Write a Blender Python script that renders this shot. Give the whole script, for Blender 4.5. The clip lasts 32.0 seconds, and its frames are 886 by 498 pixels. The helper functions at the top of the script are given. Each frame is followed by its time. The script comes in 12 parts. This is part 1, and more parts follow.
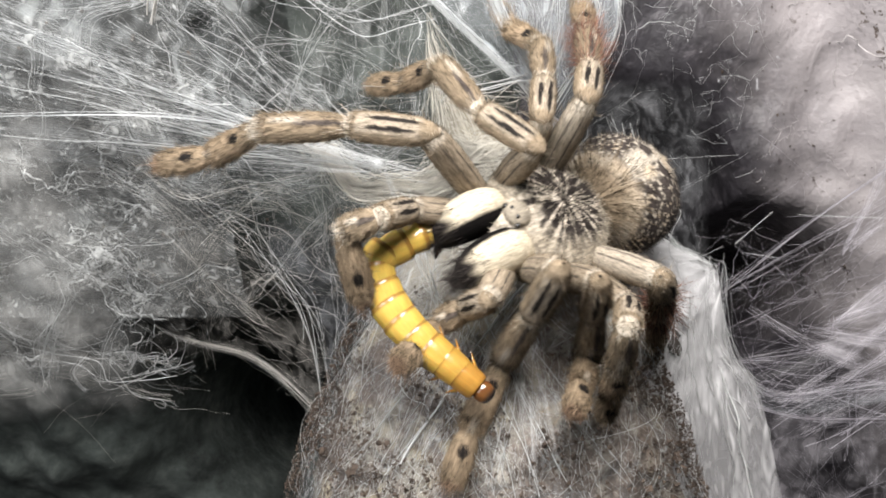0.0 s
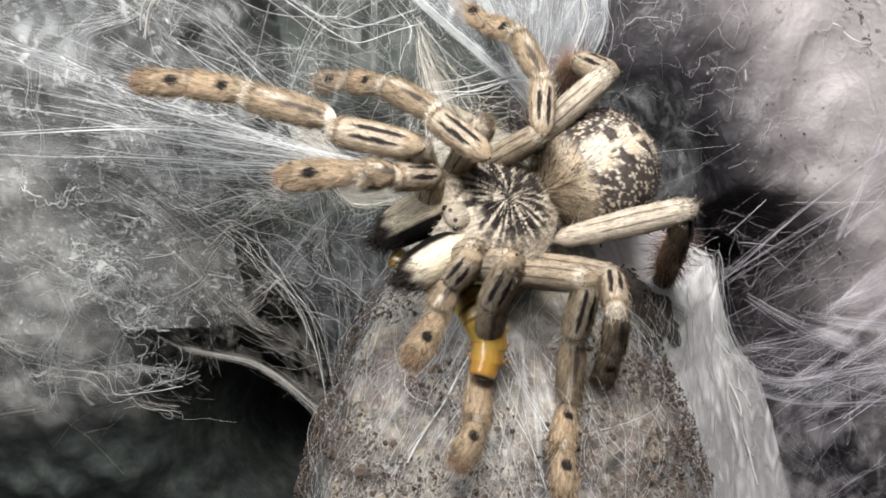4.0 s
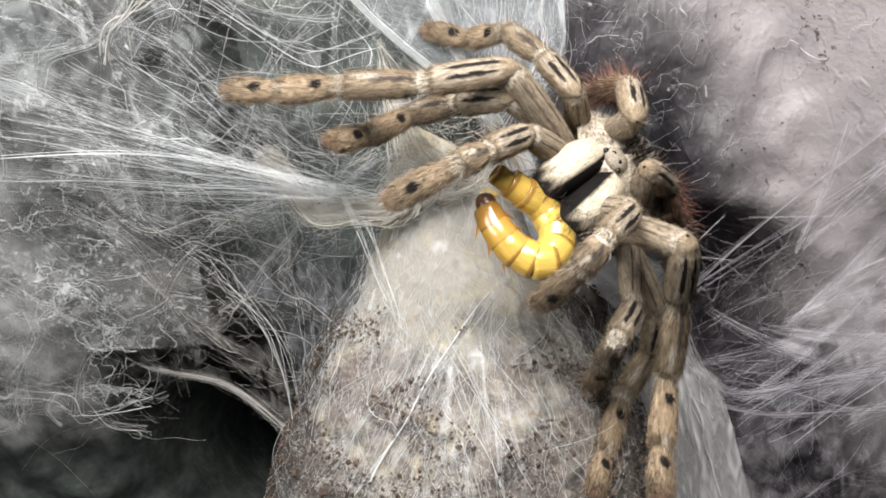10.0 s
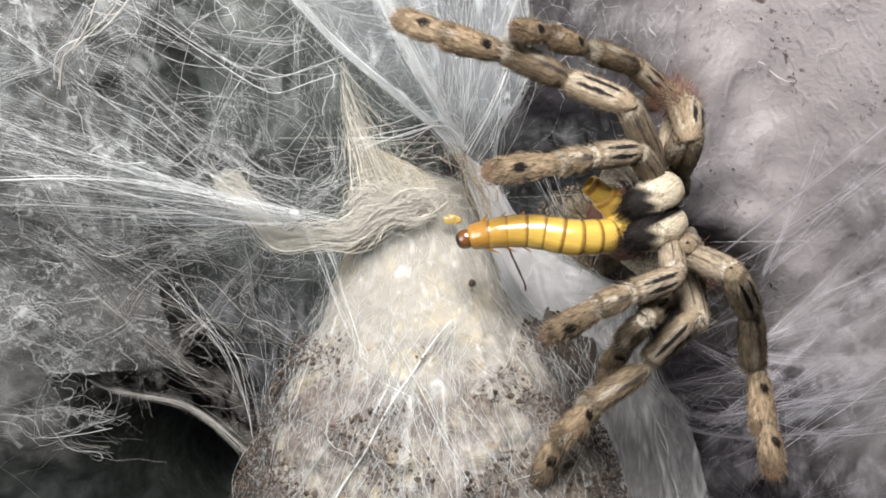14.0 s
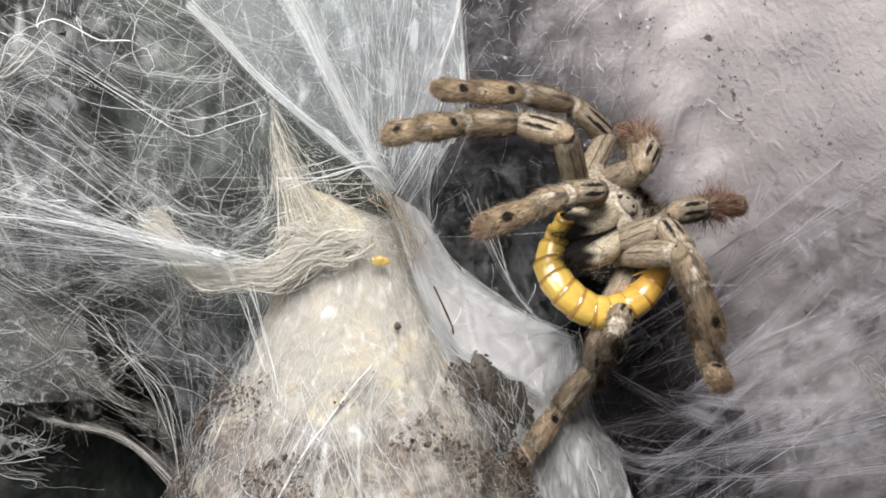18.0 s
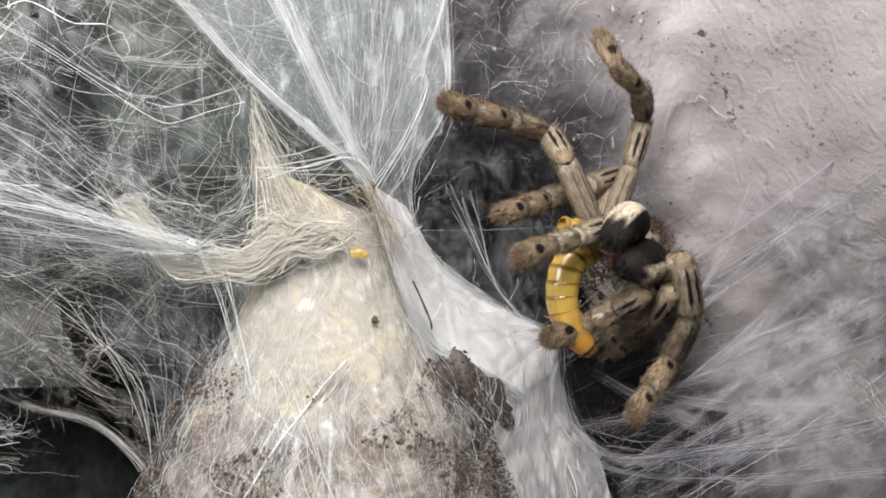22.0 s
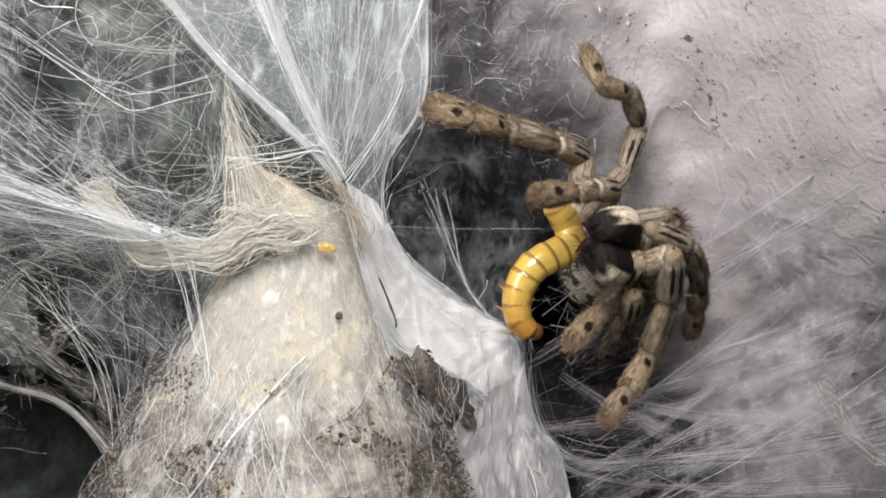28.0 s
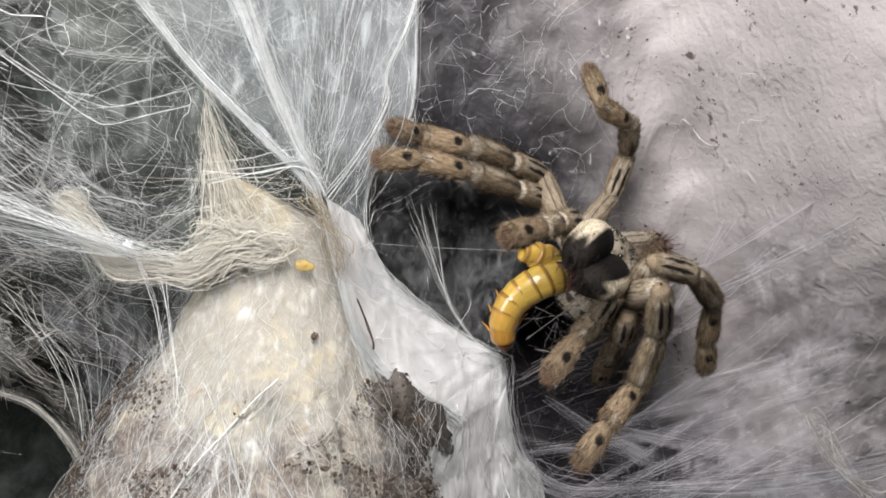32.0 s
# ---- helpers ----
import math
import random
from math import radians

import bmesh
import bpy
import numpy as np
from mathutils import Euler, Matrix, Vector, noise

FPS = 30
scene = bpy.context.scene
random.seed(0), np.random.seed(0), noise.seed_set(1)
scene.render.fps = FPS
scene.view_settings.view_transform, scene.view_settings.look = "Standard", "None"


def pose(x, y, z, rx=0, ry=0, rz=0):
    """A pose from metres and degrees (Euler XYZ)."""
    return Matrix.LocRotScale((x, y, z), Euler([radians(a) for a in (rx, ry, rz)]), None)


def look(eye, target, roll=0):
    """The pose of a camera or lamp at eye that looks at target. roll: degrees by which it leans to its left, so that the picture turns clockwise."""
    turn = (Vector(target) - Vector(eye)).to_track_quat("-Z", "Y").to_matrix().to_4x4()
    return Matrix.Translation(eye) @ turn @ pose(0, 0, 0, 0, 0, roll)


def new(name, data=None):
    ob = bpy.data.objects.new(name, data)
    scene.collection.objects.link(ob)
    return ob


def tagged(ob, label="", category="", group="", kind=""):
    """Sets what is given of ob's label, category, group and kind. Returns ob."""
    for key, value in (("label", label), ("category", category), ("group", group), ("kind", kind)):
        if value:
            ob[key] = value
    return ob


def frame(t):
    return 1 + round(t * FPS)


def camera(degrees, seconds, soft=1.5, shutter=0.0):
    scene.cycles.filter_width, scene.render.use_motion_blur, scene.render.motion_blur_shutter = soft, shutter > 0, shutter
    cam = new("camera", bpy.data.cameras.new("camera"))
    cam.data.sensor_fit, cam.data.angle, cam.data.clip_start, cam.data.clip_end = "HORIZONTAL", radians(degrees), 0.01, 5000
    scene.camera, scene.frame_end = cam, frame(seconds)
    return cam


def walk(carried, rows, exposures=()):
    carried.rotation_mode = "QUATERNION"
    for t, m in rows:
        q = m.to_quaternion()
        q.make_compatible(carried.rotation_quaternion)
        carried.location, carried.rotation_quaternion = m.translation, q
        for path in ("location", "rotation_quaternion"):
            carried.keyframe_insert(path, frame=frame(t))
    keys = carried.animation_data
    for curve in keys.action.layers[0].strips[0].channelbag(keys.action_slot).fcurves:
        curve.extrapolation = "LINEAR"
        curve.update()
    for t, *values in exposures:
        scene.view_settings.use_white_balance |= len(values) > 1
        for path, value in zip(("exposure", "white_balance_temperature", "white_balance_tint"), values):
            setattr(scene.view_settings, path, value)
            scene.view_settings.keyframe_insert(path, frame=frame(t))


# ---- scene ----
cam = camera(50.0, 32.0, soft=1.75, shutter=0.5)
PATH = [
    (0, (-0.01581, -0.19658, -0.00485), (-0.02193, 0.00329, -0.00110), -0.21),
    (0.5, (-0.01759, -0.19538, -0.00441), (-0.02210, 0.00453, -0.00079), -0.66),
    (1, (-0.01767, -0.19517, -0.00422), (-0.02195, 0.00475, -0.00060), -0.97),
    (1.5, (-0.01691, -0.19588, -0.00461), (-0.02174, 0.00402, -0.00068), -1.32),
    (2, (-0.01636, -0.19665, -0.00529), (-0.02166, 0.00323, -0.00086), -1.69),
    (2.5, (-0.01606, -0.19711, -0.00566), (-0.02150, 0.00276, -0.00100), -1.95),
    (3, (-0.01593, -0.19748, -0.00572), (-0.02134, 0.00239, -0.00109), -2.16),
    (3.5, (-0.01601, -0.19791, -0.00561), (-0.02136, 0.00196, -0.00110), -2.34),
    (5.5, (-0.01292, -0.20110, -0.00677), (-0.02031, -0.00133, -0.00088), -2.74),
    (6, (-0.01244, -0.20109, -0.00690), (-0.01962, -0.00130, -0.00112), -2.79),
    (6.5, (-0.01211, -0.20106, -0.00713), (-0.01904, -0.00127, -0.00127), -2.88),
    (7, (-0.01269, -0.20071, -0.00711), (-0.01867, -0.00089, -0.00110), -3.00),
    (7.5, (-0.01392, -0.20017, -0.00659), (-0.01843, -0.00031, -0.00053), -3.09),
    (8, (-0.01431, -0.20011, -0.00606), (-0.01799, -0.00025, 0.00021), -3.14),
    (8.5, (-0.01377, -0.20049, -0.00567), (-0.01723, -0.00063, 0.00087), -3.20),
    (9, (-0.01292, -0.20092, -0.00514), (-0.01613, -0.00106, 0.00143), -3.22),
    (9.5, (-0.01197, -0.20114, -0.00453), (-0.01476, -0.00126, 0.00190), -3.19),
    (10, (-0.01125, -0.20094, -0.00375), (-0.01347, -0.00105, 0.00248), -3.14),
    (10.5, (-0.01099, -0.20067, -0.00241), (-0.01247, -0.00076, 0.00333), -3.09),
    (11, (-0.01078, -0.20063, -0.00115), (-0.01159, -0.00070, 0.00420), -3.05),
    (11.5, (-0.01036, -0.20061, -0.00044), (-0.01067, -0.00069, 0.00500), -3.07),
    (12, (-0.00979, -0.20050, 0.00005), (-0.00971, -0.00058, 0.00571), -3.08),
    (12.5, (-0.00915, -0.20026, 0.00042), (-0.00874, -0.00034, 0.00613), -3.04),
    (13, (-0.00858, -0.19991, 0.00088), (-0.00779, 0.00001, 0.00640), -2.97),
    (13.5, (-0.00788, -0.19953, 0.00122), (-0.00684, 0.00039, 0.00677), -2.92),
    (15.5, (-0.00133, -0.19854, 0.00584), (0.00000, 0.00139, 0.01077), -2.43),
    (16, (0.00060, -0.19862, 0.00747), (0.00203, 0.00132, 0.01201), -2.26),
    (16.5, (0.00289, -0.19855, 0.00857), (0.00414, 0.00139, 0.01314), -2.13),
    (17, (0.00544, -0.19836, 0.00935), (0.00627, 0.00158, 0.01413), -1.99),
    (17.5, (0.00780, -0.19808, 0.01023), (0.00816, 0.00186, 0.01494), -1.83),
    (18, (0.00920, -0.19767, 0.01079), (0.00957, 0.00228, 0.01540), -1.67),
    (18.5, (0.00983, -0.19691, 0.01102), (0.01064, 0.00303, 0.01557), -1.52),
    (19, (0.01062, -0.19611, 0.01130), (0.01153, 0.00384, 0.01558), -1.38),
    (19.5, (0.01147, -0.19563, 0.01134), (0.01215, 0.00433, 0.01532), -1.20),
    (20, (0.01219, -0.19520, 0.01150), (0.01263, 0.00477, 0.01497), -1.00),
    (20.5, (0.01286, -0.19470, 0.01204), (0.01310, 0.00529, 0.01469), -0.83),
    (21, (0.01334, -0.19446, 0.01226), (0.01339, 0.00553, 0.01440), -0.67),
    (21.5, (0.01358, -0.19452, 0.01224), (0.01348, 0.00547, 0.01414), -0.48),
    (22, (0.01360, -0.19467, 0.01248), (0.01353, 0.00533, 0.01411), -0.33),
    (22.5, (0.01349, -0.19486, 0.01294), (0.01353, 0.00514, 0.01422), -0.17),
    (23, (0.01345, -0.19500, 0.01315), (0.01351, 0.00500, 0.01415), 0.01),
    (23.5, (0.01374, -0.19495, 0.01276), (0.01364, 0.00505, 0.01375), 0.21),
    (24, (0.01445, -0.19485, 0.01236), (0.01411, 0.00515, 0.01326), 0.45),
    (24.5, (0.01566, -0.19495, 0.01236), (0.01488, 0.00505, 0.01294), 0.70),
    (26.5, (0.01791, -0.19535, 0.01515), (0.01722, 0.00464, 0.01405), 1.60),
    (27, (0.01895, -0.19483, 0.01539), (0.01803, 0.00516, 0.01386), 1.84),
    (27.5, (0.02002, -0.19417, 0.01582), (0.01904, 0.00582, 0.01375), 2.08),
    (28, (0.02107, -0.19343, 0.01643), (0.01990, 0.00655, 0.01381), 2.32),
    (28.5, (0.02181, -0.19270, 0.01731), (0.02029, 0.00727, 0.01420), 2.57),
    (29, (0.02240, -0.19206, 0.01840), (0.02041, 0.00790, 0.01495), 2.84),
    (29.5, (0.02308, -0.19145, 0.01962), (0.02062, 0.00850, 0.01595), 3.11),
    (30, (0.02382, -0.19072, 0.02097), (0.02103, 0.00922, 0.01691), 3.37),
    (30.5, (0.02459, -0.18978, 0.02239), (0.02158, 0.01014, 0.01760), 3.61),
    (31, (0.02529, -0.18876, 0.02383), (0.02212, 0.01113, 0.01799), 3.83),
    (31.5, (0.02583, -0.18800, 0.02499), (0.02257, 0.01185, 0.01809), 4.05),
    (32, (0.02629, -0.18750, 0.02568), (0.02303, 0.01232, 0.01793), 4.32),
]
walk(cam, [(t, look(eye, target, roll)) for t, eye, target, roll in PATH],
     [(0, 0.18), (8, 0.15), (14, 0.03), (20, -0.04), (32, -0.06)])

CM = 0.01
rng = np.random.default_rng(7)

# world: a dim, even room outside the terrarium
world = bpy.data.worlds.new("room_light")
world.use_nodes = True
scene.world = world
back = world.node_tree.nodes["Background"]
back.inputs["Color"].default_value = (0.92, 0.96, 1.0, 1)
back.inputs["Strength"].default_value = 0.015


def area_lamp(name, eye, target, size, watts, colour):
    data = bpy.data.lights.new(name, "AREA")
    data.shape, data.size, data.energy, data.color = "DISK", size, watts, colour
    ob = new(name, data)
    ob.matrix_world = look(eye, target)
    return ob


# an unseen lamp over the terrarium's front edge, and an added weaker fill at the side
area_lamp("terrarium_lamp", (-0.005, -0.18, 0.13), (0.0, 0.0, 0.0), 0.11, 1.2, (1.0, 0.965, 0.945))
area_lamp("side_fill_lamp", (-0.15, -0.18, 0.04), (-0.02, 0.0, 0.0), 0.12, 0.40, (0.96, 0.97, 1.0))


# ---- materials ----
def nodes_of(name):
    m = bpy.data.materials.new(name)
    m.use_nodes = True
    t = m.node_tree
    t.nodes.clear()
    out = t.nodes.new("ShaderNodeOutputMaterial")
    return m, t, out


def noise_node(t, co, scale, detail=6.0, rough=0.6, distort=0.0, kind="FBM"):
    n = t.nodes.new("ShaderNodeTexNoise")
    n.noise_type = kind
    n.inputs["Scale"].default_value = scale
    n.inputs["Detail"].default_value = detail
    n.inputs["Roughness"].default_value = rough
    n.inputs["Distortion"].default_value = distort
    t.links.new(co, n.inputs["Vector"])
    return n.outputs["Fac"]


def ramp(t, fac, stops):
    r = t.nodes.new("ShaderNodeValToRGB")
    el = r.color_ramp.elements
    while len(el) < len(stops):
        el.new(0.5)
    for e, (p, c) in zip(el, stops):
        e.position = p
        e.color = (*c, 1) if len(c) == 3 else c
    t.links.new(fac, r.inputs["Fac"])
    return r.outputs["Color"]


def maths(t, op, a, b):
    n = t.nodes.new("ShaderNodeMath")
    n.operation = op
    n.use_clamp = op != "MULTIPLY_ADD"
    for s, v in zip(n.inputs, (a, b)):
        if isinstance(v, (int, float)):
            s.default_value = v
        else:
            t.links.new(v, s)
    return n.outputs[0]


def place(t, stretch=(1, 1, 1), turn=(0, 0, 0)):
    co = t.nodes.new("ShaderNodeTexCoord")
    mp = t.nodes.new("ShaderNodeMapping")
    mp.inputs["Scale"].default_value = stretch
    mp.inputs["Rotation"].default_value = [radians(a) for a in turn]
    t.links.new(co.outputs["Object"], mp.inputs["Vector"])
    return mp.outputs["Vector"]


def mix_colour(t, fac, a, b):
    n = t.nodes.new("ShaderNodeMix")
    n.data_type = "RGBA"
    for s, v in ((n.inputs[0], fac), (n.inputs[6], a), (n.inputs[7], b)):
        if isinstance(v, (int, float)):
            s.default_value = v
        elif isinstance(v, tuple):
            s.default_value = (*v, 1)
        else:
            t.links.new(v, s)
    return n.outputs[2]


def bump(t, height, strength, distance):
    b = t.nodes.new("ShaderNodeBump")
    b.inputs["Strength"].default_value = strength
    b.inputs["Distance"].default_value = distance
    t.links.new(height, b.inputs["Height"])
    return b.outputs["Normal"]


def principled(t, out, colour, rough=0.7, normal=None, **more):
    p = t.nodes.new("ShaderNodeBsdfPrincipled")
    if isinstance(colour, tuple):
        p.inputs["Base Color"].default_value = (*colour, 1)
    else:
        t.links.new(colour, p.inputs["Base Color"])
    p.inputs["Roughness"].default_value = rough
    for k, v in more.items():
        p.inputs[k.replace("_", " ")].default_value = v
    if normal is not None:
        t.links.new(normal, p.inputs["Normal"])
    if out is not None:
        t.links.new(p.outputs[0], out.inputs["Surface"])
    return p


def silk_thread(name, colour, through_light=0.35, dim=0.55):
    m, t, out = nodes_of(name)
    geo = t.nodes.new("ShaderNodeNewGeometry")
    tint = mix_colour(t, geo.outputs["Random Per Island"], colour, tuple(c * dim for c in colour))
    d = t.nodes.new("ShaderNodeBsdfDiffuse")
    s = t.nodes.new("ShaderNodeBsdfTranslucent")
    t.links.new(tint, d.inputs["Color"])
    t.links.new(tint, s.inputs["Color"])
    mx = t.nodes.new("ShaderNodeMixShader")
    mx.inputs[0].default_value = through_light
    t.links.new(d.outputs[0], mx.inputs[1])
    t.links.new(s.outputs[0], mx.inputs[2])
    t.links.new(mx.outputs[0], out.inputs["Surface"])
    return m


def edge_fade(t, cover, steep=6.0):
    """Thins a film out towards its edges."""
    uv = t.nodes.new("ShaderNodeUVMap")
    sep = t.nodes.new("ShaderNodeSeparateXYZ")
    t.links.new(uv.outputs[0], sep.inputs[0])
    for axis in ("X", "Y"):
        u = sep.outputs[axis]
        edge = maths(t, "MULTIPLY", maths(t, "MULTIPLY", u, maths(t, "SUBTRACT", 1.0, u)), steep)
        cover = maths(t, "MULTIPLY", cover, maths(t, "MINIMUM", edge, 1.0))
    return cover


def silk_sheet(name, colour, low, high, least, most, stretch=(1, 1, 1), turn=(0, 0, 0), scale=160.0, along=None, fade=False, share=(0.45, 0.75)):
    """A felted silk sheet: fibres are opaque, the gaps between them let the eye through."""
    m, t, out = nodes_of(name)
    co = place(t, stretch, turn)
    if along:
        # fibres that run along the sheet's own length
        uv = t.nodes.new("ShaderNodeUVMap")
        mp = t.nodes.new("ShaderNodeMapping")
        mp.inputs["Scale"].default_value = (along[0], along[1], 1)
        t.links.new(uv.outputs[0], mp.inputs["Vector"])
        a = noise_node(t, mp.outputs[0], 1.0, 8, 0.7, 0.5, "RIDGED_MULTIFRACTAL")
        b = noise_node(t, co, scale * 0.3, 6, 0.65, 0.6)
    else:
        a = noise_node(t, co, scale, 8, 0.72, 1.4, "RIDGED_MULTIFRACTAL")
        b = noise_node(t, co, scale * 0.22, 5, 0.6, 0.6)
    both = maths(t, "ADD", maths(t, "MULTIPLY", a, share[0]), maths(t, "MULTIPLY", b, share[1]))
    cover = ramp(t, both, [(low, (least,) * 3), (high, (most,) * 3)])
    if fade:
        cover = edge_fade(t, cover)
    d = t.nodes.new("ShaderNodeBsdfDiffuse")
    s = t.nodes.new("ShaderNodeBsdfTranslucent")
    for n in (d, s):
        n.inputs["Color"].default_value = (*colour, 1)
    t.links.new(bump(t, a, 0.5, 0.0006), d.inputs["Normal"])
    mx = t.nodes.new("ShaderNodeMixShader")
    mx.inputs[0].default_value = 0.3
    t.links.new(d.outputs[0], mx.inputs[1])
    t.links.new(s.outputs[0], mx.inputs[2])
    clear = t.nodes.new("ShaderNodeBsdfTransparent")
    fin = t.nodes.new("ShaderNodeMixShader")
    t.links.new(cover, fin.inputs[0])
    t.links.new(clear.outputs[0], fin.inputs[1])
    t.links.new(mx.outputs[0], fin.inputs[2])
    t.links.new(fin.outputs[0], out.inputs["Surface"])
    return m


def silk_mist(name, colour, low, high, least, most, scale, stretch=(1, 1, 1), turn=(0, 0, 0), fibre=0.25, fade=False):
    """A soft film whose fibres are too fine to tell apart: cloudy, faintly streaked along its pull."""
    m, t, out = nodes_of(name)
    a = noise_node(t, place(t), scale, 7, 0.62, 1.2)
    b = noise_node(t, place(t, stretch, turn), scale * 6, 8, 0.75, 0.6)
    c = noise_node(t, place(t, stretch, turn), scale * 3.2, 8, 0.7, 1.6, "RIDGED_MULTIFRACTAL")
    both = maths(t, "ADD", maths(t, "MULTIPLY", a, 1.0 - fibre), maths(t, "MULTIPLY", maths(t, "ADD", maths(t, "MULTIPLY", b, 0.6), maths(t, "MULTIPLY", c, 0.35)), fibre))
    cover = ramp(t, both, [(low, (least,) * 3), (high, (most,) * 3)])
    if fade:
        cover = edge_fade(t, cover, 9.0)
    d = t.nodes.new("ShaderNodeBsdfDiffuse")
    s = t.nodes.new("ShaderNodeBsdfTranslucent")
    for n in (d, s):
        n.inputs["Color"].default_value = (*colour, 1)
    t.links.new(bump(t, b, 0.4, 0.0006), d.inputs["Normal"])
    mx = t.nodes.new("ShaderNodeMixShader")
    mx.inputs[0].default_value = 0.35
    t.links.new(d.outputs[0], mx.inputs[1])
    t.links.new(s.outputs[0], mx.inputs[2])
    clear = t.nodes.new("ShaderNodeBsdfTransparent")
    fin = t.nodes.new("ShaderNodeMixShader")
    t.links.new(cover, fin.inputs[0])
    t.links.new(clear.outputs[0], fin.inputs[1])
    t.links.new(mx.outputs[0], fin.inputs[2])
    t.links.new(fin.outputs[0], out.inputs["Surface"])
    return m


def dark_wall_material():
    m, t, out = nodes_of("dark_foam")
    co = place(t)
    a = noise_node(t, co, 45, 8, 0.65, 0.5)
    b = noise_node(t, co, 260, 6, 0.6)
    col = ramp(t, maths(t, "ADD", maths(t, "MULTIPLY", a, 0.7), maths(t, "MULTIPLY", b, 0.3)), [(0.35, (0.012, 0.015, 0.013)), (0.52, (0.060, 0.071, 0.064)), (0.70, (0.15, 0.165, 0.15))])
    principled(t, out, col, 0.9, bump(t, b, 0.6, 0.001))
    return m


def side_wall_material():
    """Dark foam, its colour deepened for the burrow's shade, that a pale film of old silk covers more and more towards
    the side.
    """
    m, t, out = nodes_of("silk_filmed_wall")
    co = place(t)
    a = noise_node(t, co, 28, 7, 0.6, 0.6)
    streak = noise_node(t, place(t, (1, 1, 0.4), (0, 20, 0)), 210, 7, 0.7, 1.2, "RIDGED_MULTIFRACTAL")
    fine = noise_node(t, co, 700, 4, 0.6)
    film = ramp(t, a, [(0.25, (0.28, 0.258, 0.262)), (0.5, (0.375, 0.346, 0.347)), (0.75, (0.49, 0.458, 0.453))])
    # near black: part of the shade inside the burrow is in this colour
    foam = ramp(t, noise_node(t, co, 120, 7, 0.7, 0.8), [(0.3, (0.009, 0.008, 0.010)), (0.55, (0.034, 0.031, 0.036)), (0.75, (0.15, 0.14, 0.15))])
    spots = maths(t, "MULTIPLY", ramp(t, noise_node(t, co, 420, 3, 0.6), [(0.60, (0, 0, 0)), (0.66, (1, 1, 1))]), ramp(t, noise_node(t, co, 70, 3, 0.5), [(0.50, (0, 0, 0)), (0.62, (1, 1, 1))]))
    film = mix_colour(t, spots, film, (0.10, 0.08, 0.07))
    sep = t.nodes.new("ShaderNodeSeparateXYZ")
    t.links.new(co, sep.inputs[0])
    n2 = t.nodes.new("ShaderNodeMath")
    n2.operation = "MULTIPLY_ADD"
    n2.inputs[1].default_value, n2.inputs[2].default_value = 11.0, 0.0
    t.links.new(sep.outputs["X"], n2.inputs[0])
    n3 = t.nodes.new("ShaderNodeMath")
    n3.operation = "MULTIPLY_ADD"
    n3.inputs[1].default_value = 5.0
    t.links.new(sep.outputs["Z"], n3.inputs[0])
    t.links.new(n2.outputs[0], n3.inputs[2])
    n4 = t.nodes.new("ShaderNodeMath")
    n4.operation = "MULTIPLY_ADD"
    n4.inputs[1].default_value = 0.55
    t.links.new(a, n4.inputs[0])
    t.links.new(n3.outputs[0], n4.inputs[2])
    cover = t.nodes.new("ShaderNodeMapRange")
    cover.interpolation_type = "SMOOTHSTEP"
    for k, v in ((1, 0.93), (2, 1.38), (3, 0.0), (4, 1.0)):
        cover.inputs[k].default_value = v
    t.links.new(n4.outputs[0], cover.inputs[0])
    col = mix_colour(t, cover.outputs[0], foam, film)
    h = maths(t, "ADD", maths(t, "MULTIPLY", streak, 0.4), maths(t, "MULTIPLY", fine, 0.3))
    principled(t, out, col, 0.52, bump(t, h, 0.65, 0.0016))
    return m


def plain_material(name, dark, light, rough, scale=300.0, relief=0.5, **more):
    m, t, out = nodes_of(name)
    co = place(t)
    n = noise_node(t, co, scale, 6, 0.65, 0.5)
    principled(t, out, ramp(t, n, [(0.3, dark), (0.7, light)]), rough, bump(t, n, relief, 0.001), **more)
    return m


